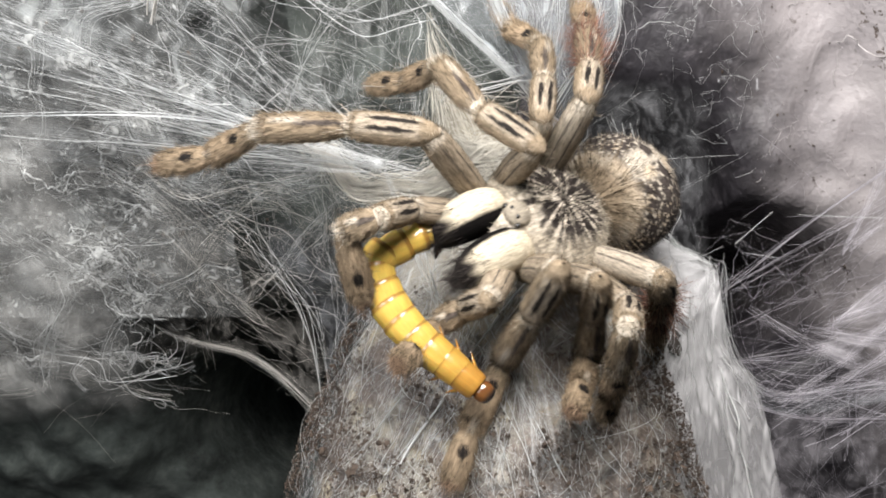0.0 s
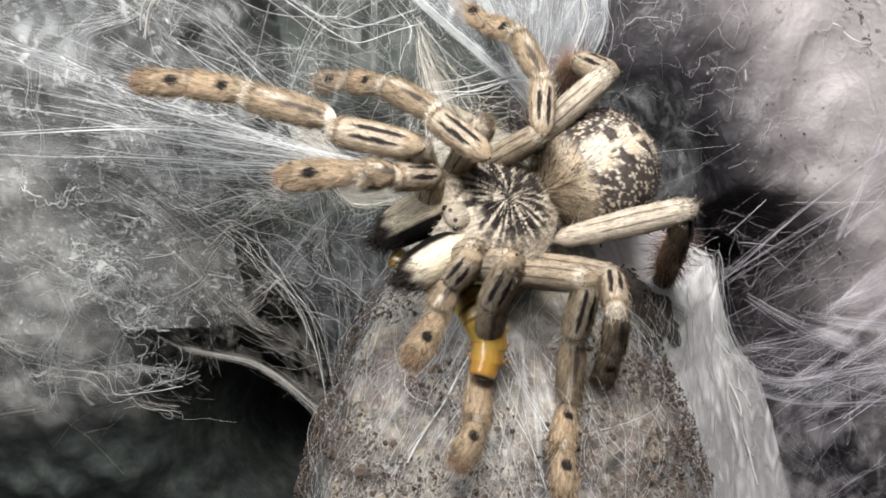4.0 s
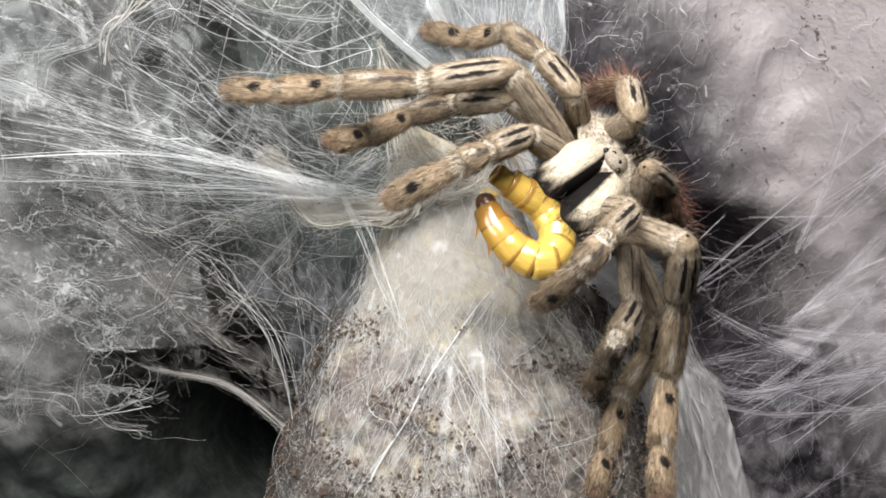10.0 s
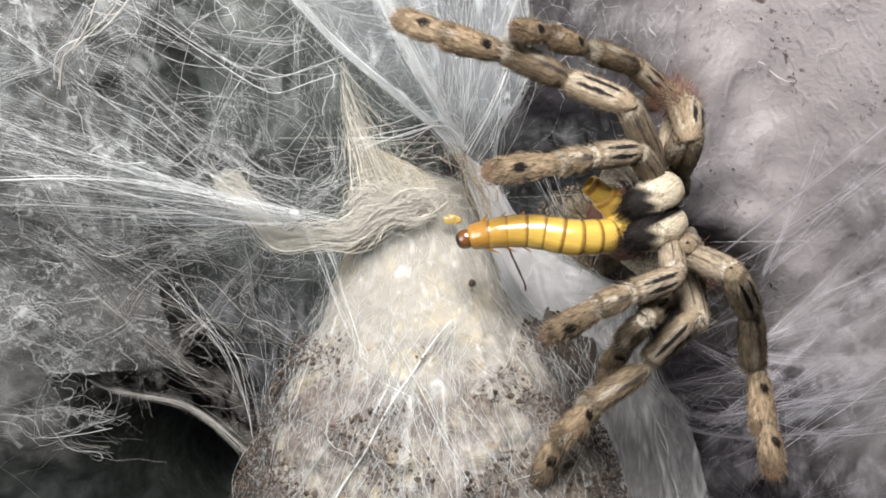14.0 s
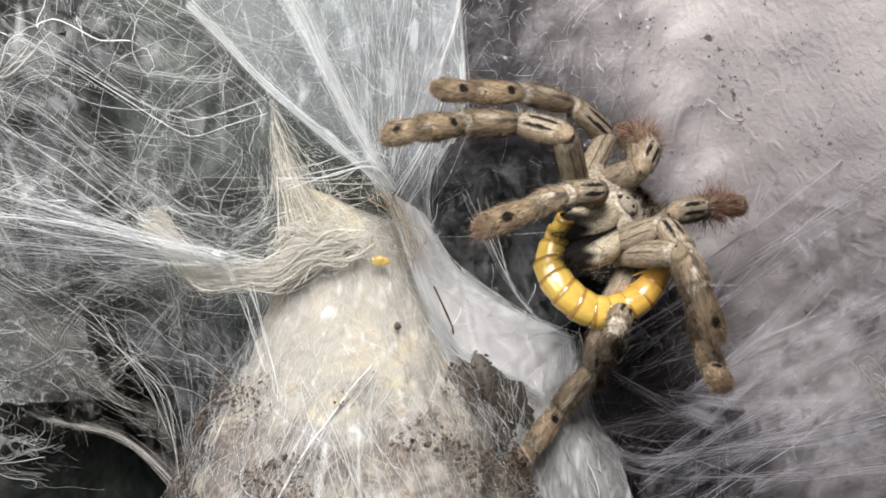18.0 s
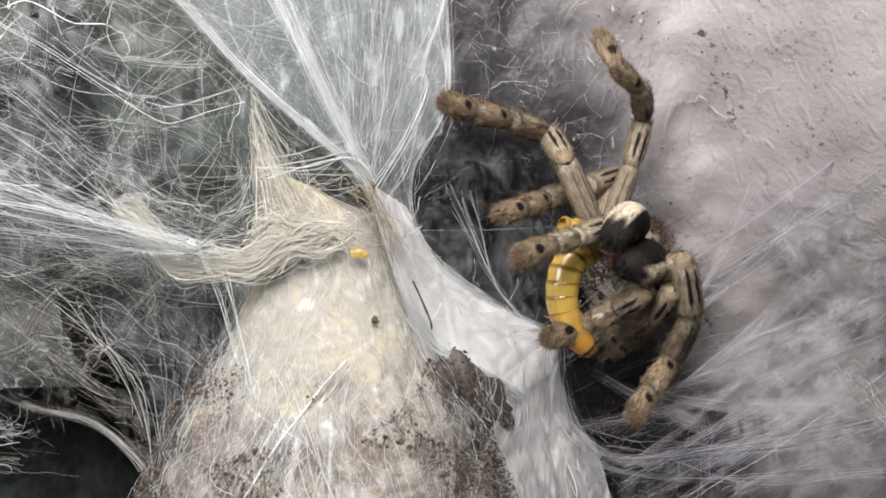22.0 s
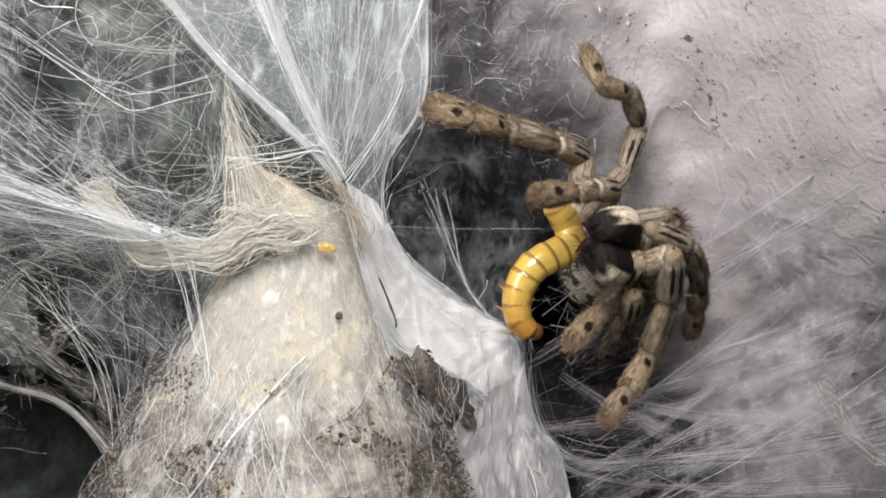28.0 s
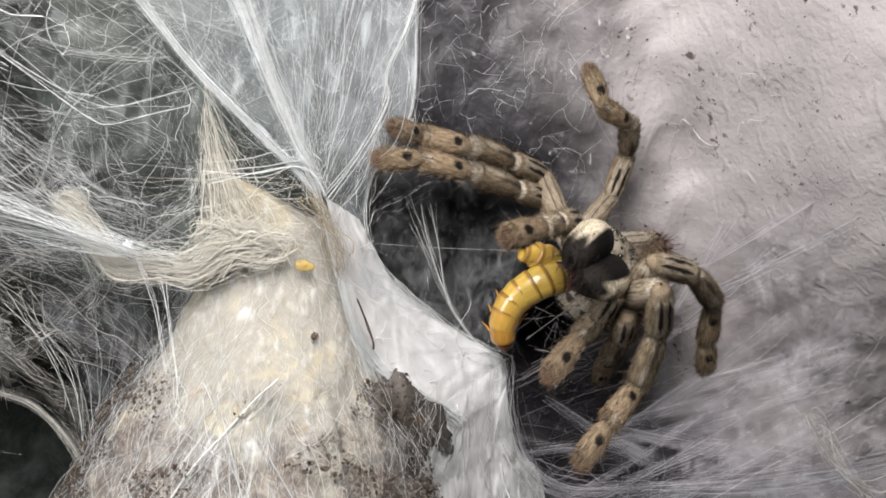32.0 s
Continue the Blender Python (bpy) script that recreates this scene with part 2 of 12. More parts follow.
def bark_material():
    """Cork bark felted over with cream silk; bare brown bark shows in patches."""
    m, t, out = nodes_of("silk_felted_bark")
    co = place(t)
    big = noise_node(t, co, 80, 10, 0.78, 0.6)
    fibre = noise_node(t, place(t, (1.0, 1.0, 0.35)), 330, 8, 0.75, 1.0, "RIDGED_MULTIFRACTAL")
    fine = noise_node(t, co, 900, 5, 0.7)
    silk = ramp(t, fibre, [(0.15, (0.27, 0.25, 0.21)), (0.45, (0.45, 0.445, 0.42)), (0.95, (0.58, 0.578, 0.565))])
    stain = ramp(t, noise_node(t, co, 62, 6, 0.62, 0.9), [(0.52, (0, 0, 0)), (0.66, (1, 1, 1))])
    silk = mix_colour(t, maths(t, "MULTIPLY", stain, 0.7), silk, (0.47, 0.395, 0.24))
    old = ramp(t, noise_node(t, co, 110, 5, 0.65, 1.0), [(0.60, (0, 0, 0)), (0.66, (1, 1, 1))])
    silk = mix_colour(t, maths(t, "MULTIPLY", old, 0.8), silk, (0.22, 0.15, 0.07))
    barkc = ramp(t, fine, [(0.3, (0.035, 0.025, 0.02)), (0.55, (0.13, 0.10, 0.08)), (0.75, (0.34, 0.30, 0.27))])
    sep = t.nodes.new("ShaderNodeSeparateXYZ")
    co2 = t.nodes.new("ShaderNodeTexCoord")
    t.links.new(co2.outputs["Object"], sep.inputs[0])
    # the felt is thick on the upper part and thins out below
    low = t.nodes.new("ShaderNodeMapRange")
    for k, v in ((1, -0.002), (2, -0.024), (3, 0.0), (4, 0.15)):
        low.inputs[k].default_value = v
    t.links.new(sep.outputs["Z"], low.inputs[0])
    bare = ramp(t, maths(t, "ADD", maths(t, "MULTIPLY", big, 0.75), low.outputs[0]), [(0.455, (0, 0, 0)), (0.54, (1, 1, 1))])
    col = mix_colour(t, bare, silk, barkc)
    h = maths(t, "ADD", maths(t, "MULTIPLY", fibre, 0.6), maths(t, "MULTIPLY", fine, 0.4))
    principled(t, out, col, 0.8, bump(t, h, 0.6, 0.0012))
    return m


M_DARK = dark_wall_material()
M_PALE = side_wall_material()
M_CRUMB = plain_material("bark_crumb", (0.02, 0.014, 0.01), (0.10, 0.07, 0.05), 0.85)
M_CHUNK = plain_material("grey_bark", (0.018, 0.015, 0.013), (0.11, 0.095, 0.082), 0.85, 220.0, 0.9)
M_YELLOW = plain_material("dried_yellow", (0.22, 0.14, 0.02), (0.38, 0.27, 0.08), 0.3, 400.0, 0.3)
M_HUSK = plain_material("papery_husk", (0.16, 0.12, 0.07), (0.36, 0.30, 0.21), 0.75, 350.0)
M_BARK = bark_material()
M_THREAD = silk_thread("silk_thread", (0.88, 0.895, 0.885))
M_THREAD_WARM = silk_thread("dusty_silk_thread", (0.86, 0.83, 0.77))
M_HAIRLINE = silk_thread("pale_film_ridge", (0.58, 0.545, 0.54), 0.0, 0.8)
M_THREAD_MAUVE = silk_thread("mauve_silk_thread", (0.74, 0.71, 0.77))
M_BRIGHT = silk_thread("bright_silk_cord", (0.80, 0.82, 0.82), 0.2, 0.6)
M_CORD = silk_thread("cream_silk_cord", (0.75, 0.715, 0.63), 0.2, 0.6)
M_HAZE = silk_sheet("silk_haze", (0.78, 0.82, 0.82), 0.45, 0.85, 0.0, 0.55, scale=120.0)
M_STREAK = silk_sheet("streaky_silk", (0.80, 0.80, 0.82), 0.40, 0.72, 0.0, 1.0, (1, 1, 0.6), (0, 40, 0), 330.0, share=(0.6, 0.40))
M_MIST = silk_mist("silk_mist", (0.76, 0.785, 0.77), 0.40, 0.70, 0.0, 0.62, 70.0, (1, 1, 0.35), (0, -55, 0), 0.4, True)
M_MIST_WARM = silk_mist("dusty_silk_mist", (0.64, 0.60, 0.545), 0.40, 0.72, 0.0, 0.6, 80.0, (1, 1, 0.3), (0, -50, 0), 0.45, True)
M_MIST_MAUVE = silk_mist("mauve_silk_mist", (0.76, 0.73, 0.775), 0.40, 0.70, 0.0, 0.85, 60.0, (1, 1, 0.3), (0, 60, 0), 0.4, True)
M_FILM = silk_mist("clear_silk_film", (0.74, 0.80, 0.83), 0.40, 0.82, 0.08, 0.62, 90.0, (1, 1, 0.35), (0, -25, 0), 0.45)
M_FELT = silk_mist("felted_silk", (0.80, 0.80, 0.79), 0.40, 0.72, 0.06, 0.48, 110.0, (1, 1, 0.30), (0, 0, 0), 0.5)
M_FAN = silk_sheet("silk_fan", (0.84, 0.87, 0.87), 0.34, 0.88, 0.0, 0.9, along=(46.0, 1.2))
M_SPRAY = silk_sheet("sprayed_silk_film", (0.84, 0.85, 0.84), 0.42, 0.86, 0.0, 0.75, along=(26.0, 0.9), fade=True)
M_LACE_FINE = silk_sheet("fine_silk_lace", (0.86, 0.87, 0.84), 0.42, 0.80, 0.10, 0.95, scale=420.0)
M_LACE = silk_sheet("silk_lace", (0.80, 0.84, 0.83), 0.58, 0.90, 0.0, 0.85, scale=230.0)
M_LACE_WARM = silk_sheet("dusty_silk_lace", (0.78, 0.75, 0.70), 0.55, 0.85, 0.0, 0.9, scale=170.0)
M_WEFT = silk_sheet("drawn_silk_film", (0.82, 0.85, 0.84), 0.42, 0.82, 0.02, 0.85, (1, 1, 0.16), (0, 58, 0), 150.0)
M_WEFT_STEEP = silk_sheet("steep_drawn_silk_film", (0.80, 0.83, 0.82), 0.46, 0.86, 0.0, 0.75, (1, 1, 0.18), (0, -28, 0), 130.0)
M_CLOUD = silk_mist("bright_silk_cloud", (0.87, 0.86, 0.82), 0.32, 0.76, 0.04, 0.7, 60.0, (1, 1, 0.3), (0, -60, 0), 0.5, True)
M_DIM = silk_mist("thin_grey_film", (0.55, 0.56, 0.58), 0.36, 0.70, 0.03, 0.5, 110.0, (1, 1, 0.3), (0, 30, 0), 0.5, True)
M_BAND = silk_sheet("mauve_silk_band", (0.80, 0.77, 0.81), 0.30, 0.80, 0.0, 0.9, along=(7.0, 0.9), fade=True)
M_RAG = silk_sheet("cream_silk_rag", (0.74, 0.70, 0.60), 0.32, 0.72, 0.0, 0.9, along=(9.0, 0.8), fade=True)
M_FUZZ = silk_sheet("bluish_silk_fuzz", (0.80, 0.85, 0.88), 0.36, 0.80, 0.12, 0.9, (1, 1, 0.28), (0, -24, 0), 230.0)
M_HANG = silk_sheet("hanging_silk_lace", (0.86, 0.855, 0.86), 0.36, 0.62, 0.24, 1.0, (1, 1, 0.3), (0, 8, 0), 300.0)
M_SKIN = silk_sheet("thick_silk_skin", (0.82, 0.815, 0.82), 0.30, 0.66, 0.55, 1.0, (1, 1, 0.5), (0, 35, 0), 150.0)


# ---- mesh builders; lengths are given in centimetres ----
def fast_mesh(name, verts, quads, smooth=True):
    me = bpy.data.meshes.new(name)
    verts = np.asarray(verts, np.float32) * CM
    quads = np.asarray(quads, np.int32)
    k = quads.shape[1]
    me.vertices.add(len(verts))
    me.vertices.foreach_set("co", verts.ravel())
    me.loops.add(quads.size)
    me.loops.foreach_set("vertex_index", quads.ravel())
    me.polygons.add(len(quads))
    me.polygons.foreach_set("loop_start", np.arange(0, quads.size, k, dtype=np.int32))
    me.polygons.foreach_set("use_smooth", np.full(len(quads), smooth))
    me.update(calc_edges=True)
    return me


def put_mesh(name, me, material, parent=None):
    me.materials.append(material)
    ob = new(name, me)
    ob.parent = parent
    return ob


def tubes(pts, rad):
    """Three-sided threads through pts (count, steps, 3), with radii of the same shape."""
    n, k, _ = pts.shape
    along = np.gradient(pts, axis=1)
    along /= np.linalg.norm(along, axis=2, keepdims=True) + 1e-9
    ref = np.where(abs(along[..., 1:2]) > 0.9, [1.0, 0, 0], [0, 1.0, 0])
    u = np.cross(along, ref)
    u /= np.linalg.norm(u, axis=2, keepdims=True) + 1e-9
    v = np.cross(along, u)
    a = np.arange(3) * 2 * np.pi / 3
    ring = np.cos(a)[:, None] * u[:, :, None] + np.sin(a)[:, None] * v[:, :, None]
    verts = pts[:, :, None] + ring * rad[:, :, None, None]
    i = np.arange(n * k * 3).reshape(n, k, 3)
    j = np.roll(i, -1, axis=2)
    quads = np.stack([i[:, :-1], j[:, :-1], j[:, 1:], i[:, 1:]], -1).reshape(-1, 4)
    return verts.reshape(-1, 3), quads


def thread_mesh(name, groups):
    vs, qs, base = [], [], 0
    for pts, rad in groups:
        v, q = tubes(pts, rad)
        vs.append(v)
        qs.append(q + base)
        base += len(v)
    return fast_mesh(name, np.concatenate(vs), np.concatenate(qs))


def wavy(a, b, k=24, wobble=0.05, rough=1.0, terms=6, bow=(0, 0, 0), radius=0.008, spread=0.6):
    """Threads from the points a to the points b, each with its own slack and waver."""
    n = len(a)
    s = np.linspace(0, 1, k)[None, :, None]
    pts = a[:, None] + (b - a)[:, None] * s
    length = np.linalg.norm(b - a, axis=1)[:, None, None]
    pts = pts + np.array(bow)[None, None] * np.sin(np.pi * s) * rng.normal(0.4, 0.7, (n, 1, 1))
    for j in range(1, terms + 1):
        amp = rng.normal(0, wobble, (n, 1, 3)) / j ** rough
        pts = pts + amp * length * np.sin(np.pi * j * s + (rng.uniform(-0.4, 0.4, (n, 1, 1)) if j > 2 else 0))
    rad = radius * rng.lognormal(0, spread, (n, 1)) * (0.75 + 0.5 * rng.random((n, k)))
    return pts, rad


def cloud(n, centre, spread):
    return np.array(centre, float) + rng.normal(0, 1, (n, 3)) * np.array(spread, float)


def lattice(fn, u, v):
    """A sheet of quads over the grid u x v, through fn(U, V) -> three arrays."""
    uu, vv = np.meshgrid(u, v, indexing="ij")
    x, y, z = fn(uu, vv)
    verts = np.stack([x, y, z], -1).reshape(-1, 3)
    i = np.arange(len(u) * len(v)).reshape(len(u), len(v))
    quads = np.stack([i[:-1, :-1], i[1:, :-1], i[1:, 1:], i[:-1, 1:]], -1).reshape(-1, 4)
    return verts, quads


def bumps(x, z, size, seed=0.0, octaves=3):
    flat = [noise.fractal(Vector((a / size, seed, b / size)), 0.8, 2.0, octaves) for a, b in zip(x.ravel(), z.ravel())]
    return np.array(flat).reshape(x.shape)


def soft_step(x, a, b):
    s = np.clip((x - a) / (b - a), 0, 1)
    return s * s * (3 - 2 * s)


# ---- the terrarium's back: dark foam on one side, pale plaster on the other ----
def web_depth(x, z):
    return 0.9 - 0.85 * z * (1 - 0.65 * soft_step(x, -5.0, -2.0))


def dark_back(x, z):
    y = web_depth(x, z) + 1.8 + 0.9 * bumps(x, z, 2.5, 3.0)
    cave = np.exp(-(((x + 6.0) / 2.8) ** 2 + ((z + 4.8) / 2.2) ** 2))
    y = y + 26.0 * cave
    y = y + 2.5 * soft_step(x, -3.0, 0.5) + 6.0 * soft_step(x, -1.2, 1.5) + 3.0 * soft_step(x, 1.0, 4.0) * soft_step(z, 5.0, 1.0)
    return x, np.clip(y, -4, 32), z


v, q = lattice(dark_back, np.linspace(-22, 2.0, 120), np.linspace(-14, 14, 130))
tagged(put_mesh("wall_back", fast_mesh("wall_back", v, q), M_DARK), "dark greenish foam back wall hung with silk", "wall", kind="structure")


def pale_back(x, z):
    y = 6.0 - 0.33 * z
    y = y - 6.0 * soft_step(x + 0.35 * (z - 4), 7.6, 12.5) * soft_step(z, -2.5, 5.0)
    y = y + 0.4 * bumps(x, z, 3.0, 9.0) + 0.05 * bumps(x, z, 0.7, 4.0)
    burrow = np.exp(-(((x - 5.8) / 2.2) ** 2 + ((z + 1.1) / 1.7) ** 2) ** 2)
    mouth = np.exp(-(((x - 2.6) / 2.0) ** 2 + ((z - 1.5) / 1.9) ** 2) ** 2)
    y = y + 12.0 * np.maximum(burrow, mouth)
    return x, y, z


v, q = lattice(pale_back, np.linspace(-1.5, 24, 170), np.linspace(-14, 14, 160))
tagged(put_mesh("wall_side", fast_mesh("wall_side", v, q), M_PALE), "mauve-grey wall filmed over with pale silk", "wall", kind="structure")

# ---- the cork stump ----
STUMP = np.array([  # height, middle, half width, front
    (-14.0, -1.1, 5.6, -4.5), (-6.0, -1.15, 4.1, -3.1), (-3.7, -1.12, 3.5, -2.6), (-2.8, -1.07, 3.1, -2.3), (-1.65, -1.07, 2.65, -1.75), (-0.5, -1.1, 2.15, -0.85),
    (0.5, -1.1, 1.78, -0.3), (1.3, -1.07, 1.4, -0.1), (2.1, -1.1, 1.12, 0.05), (2.45, -1.55, 0.75, 0.0), (2.75, -1.85, 0.42, -0.05), (2.95, -2.0, 0.12, -0.1), (3.0, -2.0, 0.02, -0.1)])


def stump_at(z):
    return [np.interp(z, STUMP[:, 0], STUMP[:, c]) for c in (1, 2, 3)]


def stump_point(a, z):
    cx, hw, front = stump_at(z)
    x = cx + hw * np.sin(a)
    y = front + hw * 0.85 * (1 - np.cos(a))
    return x, y, z


def stump(a, z):
    x, y, z = stump_point(a, z)
    cx, hw, front = stump_at(z)
    size = np.clip(hw / 2.0, 0.05, 1.0)
    n = 0.28 * bumps(x + 0.6 * y, z, 1.1, 2.0, 3) + 0.06 * bumps(x - y, z, 0.35, 6.0, 3) + 0.025 * bumps(x + 2 * y, z, 0.12, 1.0, 2)
    n = n * size * (0.35 + 0.75 * soft_step(z, 0.0, -2.5))
    return x + n * np.sin(a), y - n * np.cos(a), z + 0.15 * n


v, q = lattice(stump, np.linspace(-2.6, 2.6, 190), np.concatenate([np.linspace(-14, -5, 14)[:-1], np.linspace(-5, 3.0, 200)]))
tagged(put_mesh("bark_stump", fast_mesh("bark_stump", v, q[:, ::-1]), M_BARK), "upright cork bark stump felted with cream silk", "stump")


# ---- silk ----
def stuff(name, groups, material, label, category="silk"):
    return tagged(put_mesh(name, thread_mesh(name, groups), material), label, category, kind="stuff")


def sheet(name, fn, u, v, material, label):
    vv, qq = lattice(fn, u, v)
    me = fast_mesh(name, vv, qq)
    uu, ww = np.meshgrid(np.linspace(0, 1, len(u)), np.linspace(0, 1, len(v)), indexing="ij")
    uv = np.stack([uu.ravel(), ww.ravel()], -1)[qq.ravel()].astype(np.float32)
    me.uv_layers.new(name="UVMap").data.foreach_set("uv", uv.ravel())
    return tagged(put_mesh(name, me, material), label, "silk", kind="stuff")


def curve(points, k=40):
    """A smooth line through points."""
    p = np.array(points, float)
    s = np.linspace(0, len(p) - 1, k)
    i = np.clip(s.astype(int), 0, len(p) - 2)
    f = (s - i)[:, None]
    a, b, c, d = p[np.maximum(i - 1, 0)], p[i], p[i + 1], p[np.minimum(i + 2, len(p) - 1)]
    return 0.5 * (2 * b + (c - a) * f + (2 * a - 5 * b + 4 * c - d) * f**2 + (3 * b - a - 3 * c + d) * f**3)


def trace(points, h):
    """The points at the shares h of a smooth line."""
    line, u = curve(points, 200), np.linspace(0, 1, 200)
    return np.stack([np.interp(h, u, line[:, c]) for c in range(3)], -1)


def strands_along(points, n, spread, radius, k=40, flare=(1.0, 1.0), curl=0.5):
    """n threads that follow one line, wandering round it; flare widens the bundle at its ends."""
    line = curve(points, k)
    s = np.linspace(0, 1, k)
    wide = spread * (1 + (flare[0] - 1) * (1 - s) ** 2 + (flare[1] - 1) * s**2)
    off = rng.normal(0, 1, (n, 1, 3))
    for j in range(1, 5):
        off = off + curl * rng.normal(0, 1, (n, 1, 3)) / j * np.sin(np.pi * j * s + rng.uniform(0, 6.3, (n, 1)))[..., None]
    pts = line[None] + off * wide[None, :, None] * np.array([1, 0.6, 1])
    rad = radius * rng.lognormal(0, 0.4, (n, 1)) * (0.75 + 0.5 * rng.random((n, k)))
    return pts, rad


def cord(points, n, spread, radius, material, label, **more):
    more.setdefault("curl", 1.0)
    me = thread_mesh("silk_cord", [strands_along(points, n, spread, radius, **more)])
    return tagged(put_mesh("silk_cord", me, material), label, "silk cord", "silk cords", "stuff")


# the tangled curtain over the dark foam
def not_in_cave(x, z):
    return 1 - 0.93 * np.exp(-(((x + 6.6) / 2.9) ** 2 + ((z + 4.6) / 2.1) ** 2)) - 0.3 * soft_step(z, -1.2, -2.5) * soft_step(x, -9.5, -8)


def patchy(x, z, size=1.3, seed=0.0):
    return soft_step(bumps(np.asarray(x), np.asarray(z), size, seed, 2), -0.25, 0.35)


def net(n, x0, x1, z0, z1, radius, near, deep, grade, links=2, k=16, wobble=0.10, seed=0.0, depth=web_depth, reach=8, rough=0.6):
    """A tangle with knots: points scattered in patches, each tied to some of its neighbours by slack threads."""
    x, z = rng.uniform(x0, x1, n), rng.uniform(z0, z1, n)
    keep = rng.random(n) < grade(x, z) * (0.12 + 0.88 * patchy(x, z, 1.3, seed))
    x, z = x[keep], z[keep]
    p = np.stack([x, depth(x, z) + rng.uniform(near, deep, len(x)), z], 1)
    d = ((p[:, None] - p[None]) ** 2 * [1, 0.3, 1]).sum(-1)
    close = np.argsort(d, 1)[:, 1:reach + 1]
    a, b = [], []
    for _ in range(links):
        a.append(p)
        b.append(p[close[np.arange(len(p)), rng.integers(0, close.shape[1], len(p))]])
    return wavy(np.concatenate(a), np.concatenate(b), k, wobble, rough, 8, radius=radius, spread=0.5)


AIMS = np.array([(-3.3, 1.4), (-3.3, 1.4), (-0.1, 2.7), (-2.3, 3.2), (-4.5, -4.0), (-13.0, 7.5)])


def drift(n, x0, x1, z0, z1, size, radius, near, deep, jitter=0.3, k=18, wobble=0.035, grade=None, aims=AIMS, depth=web_depth, seed=0.0, rough=1.4):
    """Slack threads stretched along the pull of the web: most aim at one of its anchors, the rest follow their neighbours."""
    x, z = rng.uniform(x0, x1, n), rng.uniform(z0, z1, n)
    if grade is not None:
        keep = rng.random(n) < grade(x, z) * (0.2 + 0.8 * patchy(x, z, 1.6, seed))
        x, z = x[keep], z[keep]
        n = len(x)
    to = aims[rng.integers(0, len(aims), n)]
    ang = np.arctan2(to[:, 1] - z, to[:, 0] - x) + rng.normal(0, jitter, n)
    ang = np.where(rng.random(n) < 0.35, 4.0 * bumps(x, z, 3.0, seed + 20.0, 2), ang)
    half = 0.5 * size * rng.lognormal(0, 0.5, n)
    way = np.stack([np.cos(ang) * half, np.zeros(n), np.sin(ang) * half], 1)
    mid = np.stack([x, np.zeros(n), z], 1)
    pts, rad = wavy(mid - way, mid + way, k, wobble, rough, 6, radius=radius, spread=0.5)
    pts[..., 1] = pts[..., 1] * 0.6 + depth(pts[..., 0], pts[..., 2]) + rng.uniform(near, deep, (n, 1))
    return pts, rad


def open_web(x, z):
    """The upper curtain is thin in its middle and dense towards the far corner and the fan."""
    return not_in_cave(x, z) * (1 - 0.55 * np.exp(-(((x + 4.6) / 1.8) ** 2 + ((z - 4.2) / 1.4) ** 2))) * (1 - 0.8 * soft_step(x, -3.6, -2.2) * soft_step(z, 3.0, 1.0))


def wisps(n, x0, x1, z0, z1, size, strands, spread, radius, near, deep, jitter=0.3, grade=None, aims=AIMS, depth=web_depth, seed=0.0, bend=0.10):
    """Loose bundles: each follows one slack curve through the web and frays at both its ends."""
    lines, _ = drift(n, x0, x1, z0, z1, size, radius, near, deep, jitter, 26, bend, grade, aims, depth, seed, 1.7)
    out = []
    for line in lines:
        m = max(2, int(strands * rng.lognormal(0, 0.4)))
        out.append(strands_along(line[::5], m, spread * rng.lognormal(0, 0.4), radius, 26, (rng.uniform(2, 6), rng.uniform(2, 6)), 0.9))
    return out


def far_left(x, z):
    return soft_step(-x, 7.4, 9.5)


stuff("silk_mesh", [
    drift(1000, -16, -1.2, -0.6, 8.5, 2.4, 0.0012, -0.2, 1.4, 0.35, 18, 0.06, open_web, seed=7.0, rough=1.7),
    drift(500, -15, -1.6, 1.0, 8.5, 3.4, 0.0016, -0.5, 0.9, 0.22, 22, 0.035, open_web, seed=3.0, rough=1.7),
    *wisps(170, -16, -1.8, 0.2, 8.5, 2.6, 10, 0.035, 0.0014, -0.4, 0.9, 0.3, open_web, seed=3.0),
], M_THREAD, "fine pale mesh of silk threads over the foam")
stuff("silk_tangle", [
    net(1000, -16, -2.4, 0.3, 8.5, 0.0014, -0.4, 0.8, open_web, 3, 14, 0.09, 1.0, rough=1.5),
    net(260, -16, -2.6, 0.6, 8.5, 0.0032, -0.6, 0.4, open_web, 2, 18, 0.09, 5.0, rough=1.4),
    *wisps(60, -16, -2.4, 1.0, 8.5, 2.0, 6, 0.022, 0.0026, -0.7, 0.1, 0.5, open_web, seed=9.0, bend=0.14),
], M_THREAD, "white silk threads in a tangle")
stuff("silk_tangle", [net(400, -17, -7.4, -2.8, 2.0, 0.0066, -0.6, 0.2, far_left, 2, 22, 0.13, 12.0, rough=1.2, reach=5),
                     net(1300, -17, -7.2, -3.2, 2.4, 0.0032, -0.6, 0.4, far_left, 3, 18, 0.11, 12.0, rough=1.3),
                     *wisps(130, -17, -7.2, -3.2, 2.4, 1.5, 6, 0.026, 0.0044, -0.7, 0.2, 0.6, far_left, seed=18.0, bend=0.16)], M_THREAD, "bright curly silk threads in a tangle")
